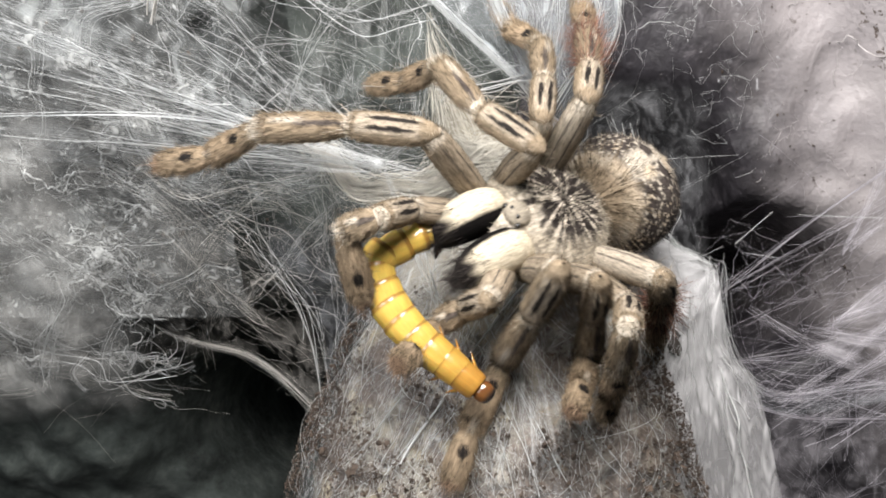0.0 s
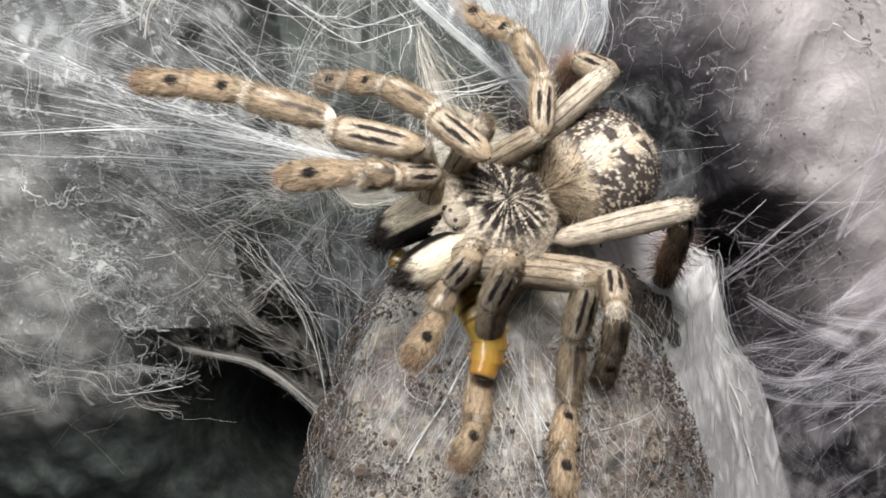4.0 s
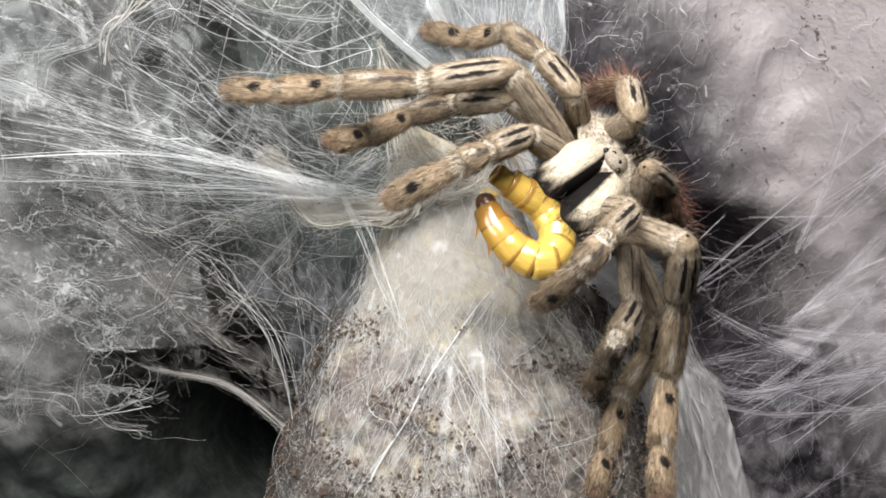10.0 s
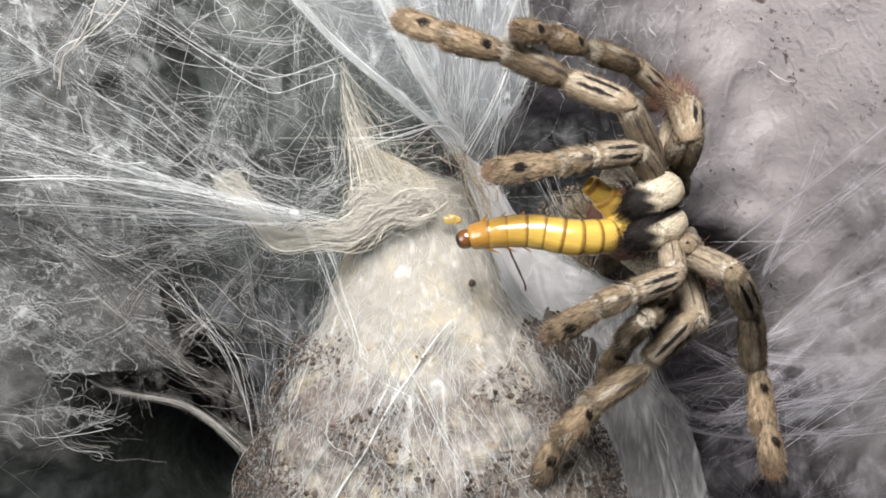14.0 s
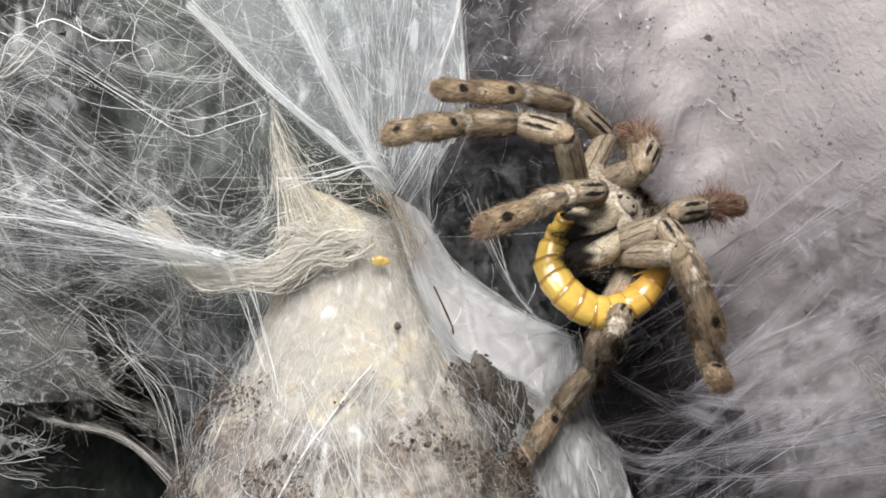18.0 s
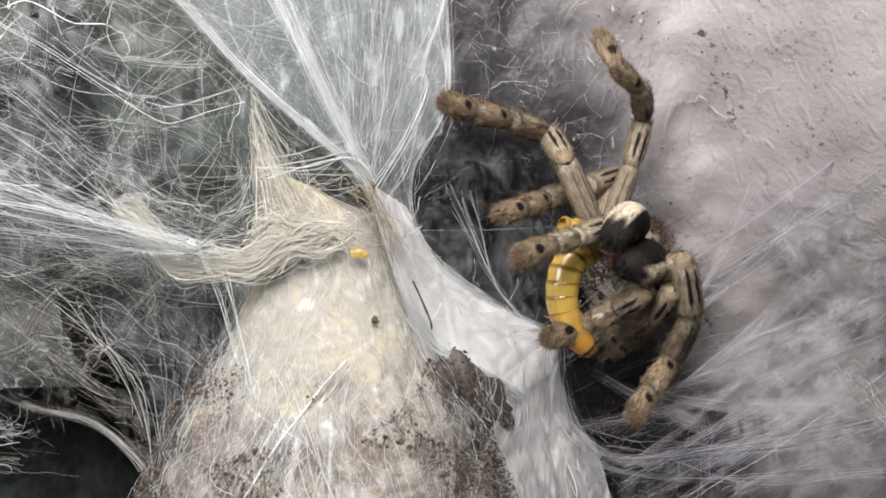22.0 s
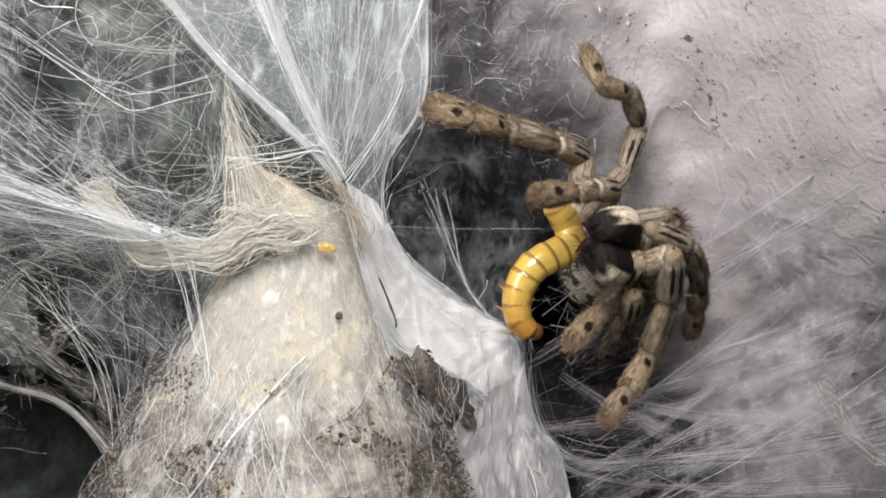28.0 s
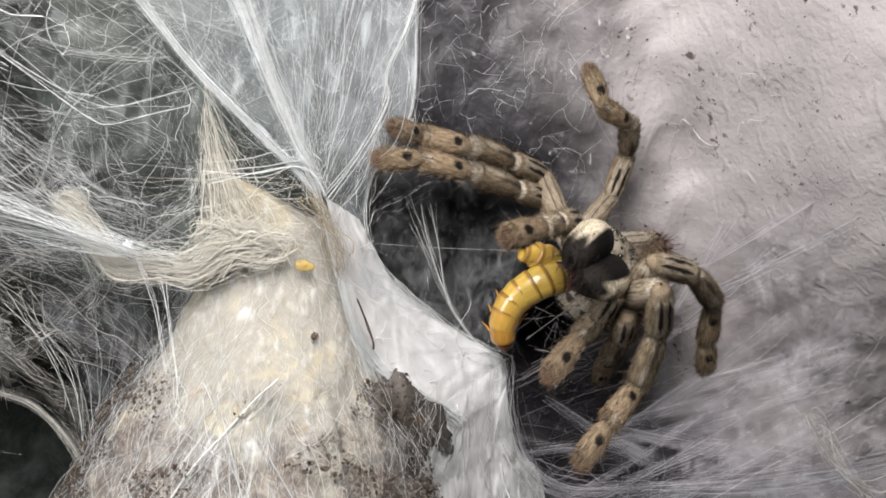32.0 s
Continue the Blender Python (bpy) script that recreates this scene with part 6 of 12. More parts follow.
    walk(shell, [
        (0, mm(0, 0, 0, 0, 0, 0)), (1, mm(0, 0, 0, 0, 0, 0)), (2, mm(0, 0, 0, 0, 0, 0)),
        (3, mm(0, 0, 0, 0, 0, 0)), (3.5, mm(0, 0, 0, 0, 0, 0)), (5.5, mm(0, 0, 0, 0, 0, 0)),
        (6, mm(0.9, 1, 0.1, -5, 2, -2)), (7, mm(0.5, 0.9, 0.2, -5, 7, -2)), (8, mm(-0.5, 1.1, -0.2, -6, 3, -2)),
        (9, mm(-0.4, 0.7, 0.5, -6, 1, -2)), (10, mm(0.2, 0.6, 1, -6, 2, -2)), (11, mm(1.1, 1.2, 0.2, -7, 5, -3)),
        (12, mm(-0.7, 6.2, -13.7, 54, 5, 10)), (13, mm(-0.3, 5.3, -12.9, 47, 9, 8)), (16, mm(-0.8, 4.6, -11.6, 47, 10, 9)),
        (17, mm(-0.1, 4.8, -12, 48, 12, 10)), (18, mm(0, 0, 0, 0, 0, 0)), (19, mm(0, 0, 0, 0, 0, 0)),
        (20, mm(0, 0, 0, 0, 0, 0)), (21, mm(0, 0, 0, 0, 0, 0)), (22, mm(0, 0, 0, 0, 0, 0)),
        (23, mm(0, 0, 0, 0, 0, 0)), (24, mm(0, 0, 0, 0, 0, 0)), (24.5, mm(0, 0, 0, 0, 0, 0)),
        (27, mm(0, 0, 0, 0, 0, 0)), (28, mm(0, 0, 0, 0, 0, 0)), (29, mm(0, 0, 0, 0, 0, 0)),
        (30, mm(0, 0, 0, 0, 0, 0)), (31, mm(0, 0, 0, 0, 0, 0)), (32, mm(0, 0, 0, 0, 0, 0))])
    walk(JAWS[1], [
        (0, mm(4.3, 9.5, 0.8, -20, 0, 0)), (3.5, mm(4.3, 9.5, 0.8, -20, 0, 0)), (5.5, mm(0.7, 10.3, 1, -36, -2, 1)),
        (6, mm(4.8, 12.1, -0.2, -45, 7, 0)), (7, mm(4.3, 12.1, -0.4, -46, 12, 3)), (8, mm(3.3, 12.1, -0.8, -47, 10, 2)),
        (9, mm(3.4, 11.5, 0.3, -47, 9, 4)), (10, mm(3.5, 11.2, 0.9, -47, 9, 4)), (11, mm(4.5, 11.9, -0.1, -48, 13, 6)),
        (12, mm(2.6, 10.3, -2.3, -20, -4, 13)), (13, mm(4.2, 10.3, -2.2, -18, -2, 19)), (16, mm(3.5, 9.6, -1.1, -18, 0, 19)),
        (17, mm(4.6, 10, -1.7, -18, 3, 18)), (18, mm(1.3, 9.3, -0.6, -25, -23, 11)), (20, mm(1.4, 21.1, 3.1, -13, 24, -6)),
        (22, mm(1.5, 21.3, 5.5, -18, 25, 3)), (23, mm(-2.4, 20.2, 4.1, -11, 4, 0)), (24, mm(1.5, 21.4, 5, -19, 28, 3)),
        (24.5, mm(1.5, 22.5, 1.1, -23, 40, 4)), (26.5, mm(-1.8, 20, 5.4, -11, 6, 0)), (27, mm(-1.7, 20.3, 4.6, -12, 11, 1)),
        (28, mm(-3.8, 19.2, 5.4, -6, -5, -4)), (29, mm(-1.2, 20.5, 4.4, -13, 15, 1)), (30, mm(1.8, 21.9, 3.4, -22, 40, 5)),
        (31, mm(1.9, 22, 2.9, -21, 40, 5)), (32, mm(0.5, 21.1, 3.9, -17, 29, 3))])
    walk(JAWS[-1], [
        (0, mm(-4.3, 9.5, 0.8, -20, 0, 0)), (3.5, mm(-4.3, 9.5, 0.8, -20, 0, 0)), (5.5, mm(-6, 8.9, 0, -39, -12, 24)),
        (6, mm(-2.3, 10, 0.8, -44, -1, 24)), (7, mm(-2.5, 9.8, 1.1, -43, 4, 27)), (8, mm(-3.6, 10.1, 0.3, -45, -1, 23)),
        (9, mm(-3.5, 9.9, 0.7, -46, -4, 22)), (10, mm(-2.4, 10, 0.9, -45, -1, 25)), (11, mm(-1.5, 10.5, 0.3, -45, 0, 24)),
        (12, mm(-3.2, 9.7, -2.7, -20, 2, 16)), (13, mm(-2.5, 9.9, -2.6, -19, 1, 14)), (16, mm(-2.4, 9.2, -1.3, -19, 3, 14)),
        (17, mm(-1.5, 9.4, -1.5, -18, 7, 16)), (18, mm(-3.6, 9.4, -2.9, -24, -19, 9)), (20, mm(-2.7, 20.8, 1.6, -27, -62, 24)),
        (22, mm(-5, 19.4, 3.3, -33, -59, 41)), (23, mm(-7.1, 19.4, 0.2, -65, -78, 65)), (24, mm(-5.3, 19.3, 3.2, -31, -56, 40)),
        (24.5, mm(-5.1, 20, 0.8, -25, -45, 38)), (26.5, mm(-7.1, 19.2, 1.2, -59, -77, 59)), (27, mm(-6.6, 19.3, 1.4, -47, -73, 49)),
        (28, mm(-7.9, 19.1, 0.5, -130, -83, 126)), (29, mm(-6.8, 19.3, 1.3, -40, -70, 43)), (30, mm(-4.5, 19.6, 3.1, -24, -45, 36)),
        (31, mm(-3.9, 20, 2.6, -23, -45, 35)), (32, mm(-5.3, 19.5, 2.4, -27, -57, 35))])
    walk(LEGSET["R1"]["femur"], [
        (0, mm(7.5, 7.5, -3.2, 49, -27, -56)), (1, mm(7.5, 7.5, -3.2, 94, -13, -78)), (2, mm(7.5, 7.5, -3.2, 80, -16, -48)),
        (3, mm(7.5, 7.5, -3.2, 80, -14, -56)), (3.5, mm(7.5, 7.5, -3.2, 77, -16, -61)), (5.5, mm(7.5, 7.5, -3.2, 41, -36, -72)),
        (6, mm(10.2, 8.6, -3.4, -5, -39, -64)), (7, mm(12.6, 10.5, -5.9, -30, -34, -41)), (8, mm(7.5, 7.5, -3.2, 24, -47, -52)),
        (9, mm(7.5, 7.5, -3.2, 37, -49, -68)), (10, mm(7.5, 7.5, -3.2, 14, -43, -50)), (11, mm(7.5, 7.5, -3.2, 6, -40, -43)),
        (12, mm(7.5, 7.5, -3.2, 9, -45, -29)), (13, mm(7.5, 7.5, -3.2, 1, -40, -33)), (16, mm(7.5, 7.5, -3.2, 20, -46, -40)),
        (17, mm(7.5, 7.5, -3.2, 19, -43, -36)), (18, mm(7.5, 7.5, -3.2, 57, -58, -79)), (19, mm(7.5, 7.5, -3.2, 96, -22, -143)),
        (20, mm(7.5, 7.5, -3.2, 16, -57, -70)), (21, mm(7.5, 7.5, -3.2, 38, -63, -70)), (22, mm(7.5, 7.5, -3.2, 41, -60, -79)),
        (23, mm(7.5, 7.5, -3.2, 55, -55, -100)), (24, mm(7.5, 7.5, -3.2, 10, -59, -62)), (24.5, mm(7.5, 7.5, -3.2, -3, -53, -34)),
        (25.75, mm(7.5, 7.5, -3.2, 32, -49, -105)), (27, mm(7.5, 7.5, -3.2, 31, -15, -140)), (28, mm(7.5, 7.5, -3.2, 28, -19, -142)),
        (29, mm(7.5, 7.5, -3.2, 6, -41, -136)), (30, mm(7.5, 7.5, -3.2, 7, -40, -135)), (31, mm(7.5, 7.5, -3.2, -16, -57, -120)),
        (32, mm(7.5, 7.5, -3.2, -5, -48, -131))])
    walk(LEGSET["R1"]["patella"], [
        (0, mm(15.4, 21.8, 11.6, -39, -25, -37)), (1, mm(5, 12, 18.2, 3, -12, -32)), (2, mm(6.1, 14.4, 17.7, 2, -12, -31)),
        (3, mm(7.7, 13.8, 17.9, -13, -13, -38)), (3.5, mm(8.9, 14.9, 17.5, -21, -16, -42)), (5.5, mm(20.4, 20.9, 8.6, -57, -25, -26)),
        (6, mm(30.5, 17.1, -5, -58, -5, -1)), (7, mm(29.8, 20.7, -15.2, -79, -15, -9)), (8, mm(19.3, 25, 3, -73, -33, -31)),
        (9, mm(20.2, 23.2, 5.6, -84, -26, -23)), (10, mm(21.5, 24.1, 0.6, -65, -17, -15)), (11, mm(21.3, 24.6, -1.4, -81, -18, -13)),
        (12, mm(15.9, 27.7, -0.7, -95, -41, -29)), (13, mm(19.3, 26.1, -2.8, -85, -36, -32)), (16, mm(16.6, 26.9, 1.8, -88, -37, -37)),
        (17, mm(15.9, 27.1, 2.1, -90, -35, -36)), (18, mm(15.8, 25.3, 6.7, -81, -54, -51)), (19, mm(12.7, 14.4, 17.1, -17, -51, -124)),
        (20, mm(25.5, 19.6, 0.1, -108, -67, -39)), (21, mm(19.7, 24.8, 2.9, -95, -71, -54)), (22, mm(21.1, 23.1, 4.1, 0, -51, -133)),
        (23, mm(22.7, 19.7, 7, -99, -76, -41)), (24, mm(25.2, 20.4, -1.2, -20, -67, -115)), (24.5, mm(20.5, 25.2, -4, -10, -58, -125)),
        (25.75, mm(21.2, 10.1, 1.8, -24, -54, -50)), (27, mm(21.9, -5.1, 7.7, -13, -28, 2)), (28, mm(22.1, -5.8, 6.4, -8, -39, -2)),
        (29, mm(23.8, -7.1, -1.4, -14, -33, -5)), (30, mm(24.2, -6.7, -1.1, -15, -27, -1)), (31, mm(23.3, -7.4, -6.5, -7, -29, -3)),
        (32, mm(22.9, -8.1, -4.5, -7, -29, -3))])
    walk(LEGSET["R1"]["tibia"], [
        (0, mm(25.6, 28.6, 2.9, -26, -21, -21)), (1, mm(12.9, 24.7, 19, -35, -12, -35)), (2, mm(13.7, 27.3, 18.3, -33, -13, -36)),
        (3, mm(17.2, 24.8, 14.6, -20, -13, -36)), (3.5, mm(19.3, 24.3, 12.2, -18, -16, -43)), (5.5, mm(28.8, 25.9, -2.8, -55, -22, -20)),
        (6, mm(31.7, 25.1, -17.6, -49, -11, -6)), (7, mm(34, 22.9, -29.4, -47, -16, -10)), (8, mm(28.3, 24.7, -9, -65, -31, -33)),
        (9, mm(27, 22.2, -7.7, -64, -24, -24)), (10, mm(26.9, 29.1, -12.4, -70, -25, -24)), (11, mm(26.2, 25.7, -15.6, -67, -31, -33)),
        (12, mm(23.8, 21.7, -12, -78, -30, -27)), (13, mm(27.2, 22.5, -15, -32, -11, -15)), (16, mm(24, 21.7, -10.2, -20, -15, -16)),
        (17, mm(22.7, 22, -10.3, -19, -17, -18)), (18, mm(25.1, 17.4, -2, -19, -20, -6)), (19, mm(22.6, 3.5, 14.2, 6, -39, -25)),
        (20, mm(32.6, 7.6, -5.4, -13, -28, -8)), (21, mm(26.8, 12.5, -1.9, -12, -23, -6)), (22, mm(32, 12.8, 4.1, -12, -36, 1)),
        (23, mm(31.8, 8.3, 3.5, -16, -21, 7)), (24, mm(35.9, 10.2, -3.3, -13, -30, 5)), (24.5, mm(31.4, 14.9, -5.3, -4, -45, -5)),
        (27, mm(23.2, 9.6, 4.7, -19, -35, -7)), (28, mm(23.8, 9, 4.8, -20, -32, -5)), (29, mm(27.1, 7.2, -4.3, -18, -28, -3)),
        (30, mm(26.3, 7.7, -4.7, -19, -34, -12)), (31, mm(25.1, 7.4, -8.2, -10, -34, -10)), (32, mm(24.6, 6.7, -6.1, -11, -32, -7))])
    walk(LEGSET["R1"]["metatarsus"], [
        (0, mm(32.8, 40.7, -3.5, -67, -17, -10)), (1, mm(21.8, 34, 10.3, -54, -16, -34)), (2, mm(22.9, 36.7, 10.1, -52, -14, -37)),
        (3, mm(26.8, 35.9, 9.5, -31, -13, -35)), (3.5, mm(30.3, 34.3, 7.6, -30, -16, -39)), (5.5, mm(36.4, 32.6, -14.6, -61, -23, -23)),
        (6, mm(35.1, 35, -29, -71, -15, -11)), (7, mm(38.9, 32.8, -40.3, -44, -14, -9)), (8, mm(38, 26.1, -21, -41, -22, -19)),
        (9, mm(34.9, 26.2, -20.4, -45, -19, -13)), (10, mm(34.8, 31.5, -25.5, -68, -22, -19)), (11, mm(35.7, 26.6, -27.8, -43, -20, -17)),
        (12, mm(31.8, 21.2, -25.2, -35, -12, -9)), (13, mm(32.1, 34.8, -23.1, -26, -8, -7)), (16, mm(29.2, 35.4, -15.2, -36, -14, -14)),
        (17, mm(28.6, 35.5, -15.1, -30, -13, -12)), (18, mm(28.3, 31.8, -6.8, -13, -13, 0)), (19, mm(28.3, 17.8, 15.5, -5, -35, -30)),
        (20, mm(36.4, 22.4, -8.4, -30, -14, -2)), (21, mm(29.7, 27.4, -4.9, -32, -18, -7)), (22, mm(33.8, 28, 1.5, -15, -31, 2)),
        (23, mm(31.5, 23.3, -0.5, -16, -22, 7)), (24, mm(36.4, 25.4, -6.4, -16, -21, 7)), (24.5, mm(33.2, 30.3, -5.9, -8, -43, -6)),
        (27, mm(27.9, 23.7, 0.6, -15, -33, -3)), (28, mm(27.9, 23.2, 0.2, -14, -30, 0)), (29, mm(30.1, 21.9, -8.4, -22, -29, -5)),
        (30, mm(32, 21.6, -8.8, -27, -28, -4)), (31, mm(29.3, 22.1, -10.4, -23, -32, -8)), (32, mm(28, 21.6, -8.6, -26, -33, -9))])
    walk(LEGSET["R1"]["tarsus"], [
        (0, mm(37.3, 45.3, -15.4, -32, -19, -15)), (1, mm(28.7, 38.9, -0.2, -33, -10, -16)), (2, mm(30, 41.8, -0.2, -20, -11, -20)),
        (3, mm(34.7, 44.4, 2.7, -13, -12, -25)), (3.5, mm(39, 42.2, 1.1, -5, -14, -25)), (5.5, mm(43.2, 36.9, -25.4, -31, -18, -10)),
        (6, mm(39.1, 38.7, -41.4, -70, -15, -10)), (7, mm(42.5, 42.2, -49.3, -43, -19, -13)), (8, mm(44.6, 34.6, -29.1, -52, -26, -25)),
        (9, mm(40.1, 34.7, -29.5, -61, -29, -29)), (10, mm(40.9, 34.7, -37.1, -60, -24, -23)), (11, mm(41.5, 35.2, -36.5, -63, -27, -26)),
        (12, mm(35, 31.8, -32.8, -78, -30, -27)), (13, mm(34.5, 46.7, -28.9, -68, -26, -30)), (16, mm(33.7, 45.5, -23, -70, -26, -31)),
        (17, mm(32.6, 46.6, -21.6, -63, -24, -29)), (18, mm(28.9, 45, -9.7, -100, -36, -24)), (19, mm(35.8, 29, 14.4, -42, -50, -74)),
        (20, mm(38.5, 33.9, -15, -77, -39, -30)), (21, mm(33.3, 38.5, -11.6, -86, -43, -30)), (21.5, mm(34.1, 39.8, -6.5, -50, -30, -18)),
        (22, mm(35, 41.1, -1.4, -15, -33, 1)), (23, mm(31.4, 36.3, -4, -27, -31, -5)), (24, mm(36.1, 38.4, -9.9, -14, -33, 1)),
        (24.5, mm(35.9, 43.5, -7.4, -9, -39, -2)), (27, mm(30.4, 36.7, -2.2, -25, -30, -6)), (28, mm(29.3, 36.4, -2.4, -34, -35, -13)),
        (29, mm(33.7, 34.1, -12.9, -21, -32, -8)), (30, mm(35.6, 33.4, -14.2, -24, -24, 2)), (31, mm(33.8, 34.1, -14.8, -31, -27, -3)),
        (32, mm(32.9, 33.1, -13.5, -34, -24, 1))])
    walk(LEGSET["R2"]["femur"], [
        (0, mm(9.5, 3, -3.6, 104, 9, -172)), (1, mm(9.5, 3, -3.6, 61, 19, 154)), (2, mm(9.5, 3, -3.6, 69, 13, 153)),
        (3, mm(9.5, 3, -3.6, 76, 11, 158)), (3.5, mm(9.5, 3, -3.6, 81, 11, 163)), (4.5, mm(9.5, 3, -3.6, 88, -22, -147)),
        (5.5, mm(9.5, 3, -3.6, 60, -46, -79)), (6, mm(9.5, 3, -3.6, 3, -42, -59)), (7, mm(12.2, 4.6, -5.2, -33, -35, -39)),
        (8, mm(9.5, 3, -3.6, 8, -40, -42)), (9, mm(9.5, 3, -3.6, 18, -44, -39)), (10, mm(9.5, 3, -3.6, 2, -33, -27)),
        (11, mm(9.5, 3, -3.6, -10, -29, -30)), (12, mm(10.9, 3.8, -4.8, -43, -31, -34)), (13, mm(9.5, 3, -3.6, -3, -46, -115)),
        (16, mm(9.5, 3, -3.6, 0, -28, -144)), (17, mm(9.5, 3, -3.6, -1, -24, -147)), (18, mm(9.5, 3, -3.6, 22, -10, -156)),
        (19, mm(9.5, 3, -3.6, 31, 7, 178)), (20, mm(9.5, 3, -3.6, 4, -38, -153)), (21, mm(9.5, 3, -3.6, 6, -14, -161)),
        (22, mm(9.5, 3, -3.6, 36, -13, -145)), (23, mm(9.5, 3, -3.6, 46, -3, -158)), (24, mm(9.5, 3, -3.6, 18, -39, -135)),
        (24.5, mm(9.5, 3, -3.6, -19, -62, -107)), (27, mm(9.5, 3, -3.6, 40, -27, -142)), (28, mm(9.5, 3, -3.6, 35, -25, -140)),
        (29, mm(9.5, 3, -3.6, 7, -44, -128)), (30, mm(9.5, 3, -3.6, 7, -47, -121)), (31, mm(9.5, 3, -3.6, -11, -55, -97)),
        (32, mm(9.5, 3, -3.6, 8, -44, -119))])
    walk(LEGSET["R2"]["patella"], [
        (0, mm(5.7, 7.2, 15.6, -25, -27, -71)), (1, mm(0.1, -3.2, 12.9, -28, -13, -78)), (2, mm(2.5, -1.5, 14.6, -23, -12, -64)),
        (3, mm(4.4, -0.1, 15.5, -17, -14, -66)), (3.5, mm(4.9, 1.1, 15.8, -23, -16, -71)), (5.5, mm(17.2, 17, 8.4, -75, -41, -44)),
        (6, mm(26.2, 13.9, -2.8, -101, -30, -19)), (7, mm(27.7, 13.7, -14.1, -96, -34, -25)), (8, mm(21.5, 18.9, -1.7, -83, -38, -34)),
        (9, mm(18.3, 20.4, 0.9, -89, -33, -27)), (10, mm(18.3, 20.9, -3.1, -95, -34, -27)), (11, mm(20.8, 19.2, -6.8, -96, -29, -24)),
        (11.5, mm(22.8, 15.7, -11.6, -57, -7, -17)), (12, mm(24.8, 12.2, -16.5, -18, 9, 4)), (13, mm(27.3, -6.1, -4.4, -21, -20, -16)),
        (16, mm(21.1, -13.3, -3.7, -10, -28, -25)), (17, mm(20.2, -13.9, -4.1, -8, -25, -23)), (18, mm(18.3, -13.3, 3.9, -1, -44, -38)),
        (19, mm(7.7, -14.1, 6.7, -3, -31, -27)), (20, mm(19.2, -14.5, -2.7, -13, -13, 1)), (21, mm(16.5, -15.6, -1.6, -12, -11, 0)),
        (22, mm(20.9, -8.9, 7.7, -26, -15, 13)), (23, mm(15.4, -9.7, 10.7, -29, -44, -20)), (24, mm(25.8, -7.5, 1.3, -24, -34, -7)),
        (24.5, mm(25.9, -8, -6.5, -38, -16, 11)), (27, mm(23.5, -5.3, 8, -14, -34, -2)), (28, mm(23.8, -6.4, 6.7, -10, -39, -3)),
        (29, mm(26.1, -7.9, -1.7, -14, -35, -7)), (30, mm(27.3, -5.9, -2, -9, -39, -8)), (31, mm(28.6, -2.5, -5.8, 2, -45, -9)),
        (32, mm(27.7, -5.1, -1.6, -8, -34, -5))])
    walk(LEGSET["R2"]["tibia"], [
        (0, mm(18.2, 8.7, 10.5, -18, -24, -89)), (1, mm(12.1, -2.2, 6.8, -16, -12, -93)), (2, mm(14.1, 3, 9.3, -28, -12, -81)),
        (3, mm(16.6, 4.3, 11.7, -31, -12, -62)), (3.5, mm(17.1, 3.8, 10.7, -35, -16, -69)), (5.5, mm(25.8, 13.6, -1.4, -58, -28, -33)),
        (6, mm(31.7, 9.4, -14.2, -71, -19, -18)), (7, mm(33.9, 9.3, -25.3, -68, -16, -13)), (8, mm(29.2, 15.9, -12.3, -71, -35, -37)),
        (9, mm(24.9, 17.1, -10.4, -98, -27, -20)), (10, mm(24.5, 16.6, -14.3, -103, -29, -20)), (11, mm(26.3, 15.2, -18.4, -107, -30, -20)),
        (12, mm(23.2, 24.9, -20.7, -108, -1, -5)), (12.5, mm(27.8, 15.2, -14.7, -60, 1, -2)), (13, mm(32.5, 5.6, -8.8, -12, 0, 2)),
        (16, mm(27.7, -1.7, -5.7, -21, -20, -22)), (17, mm(26.2, -1.9, -5.8, -17, -19, -22)), (18, mm(26.7, -2.7, 3.7, -14, -25, -13)),
        (19, mm(14.1, -2.2, 6, -2, -24, -18)), (20, mm(19.7, -1.3, -5.7, -4, -38, -12)), (21, mm(16.9, -2.4, -4.4, 0, -33, -6)),
        (22, mm(19.6, 3.3, 2, -30, -19, 10)), (23, mm(23.9, -0.4, 5.9, -42, -30, -7)), (24, mm(30.3, 4.5, -3.2, -23, -32, -5)),
        (24.5, mm(26.2, 2.8, -14.6, -36, -10, 16)), (27, mm(25.9, 7.7, 5.2, -20, -36, -8)), (28, mm(26.1, 6.8, 4.9, -21, -33, -6)),
        (29, mm(29.5, 4.9, -4.3, -17, -37, -11)), (30, mm(30.6, 7.1, -3.6, -25, -33, -8)), (31, mm(30.3, 10.9, -5.4, -12, -31, -5)),
        (32, mm(30.1, 8.1, -3.3, -9, -31, -4))])
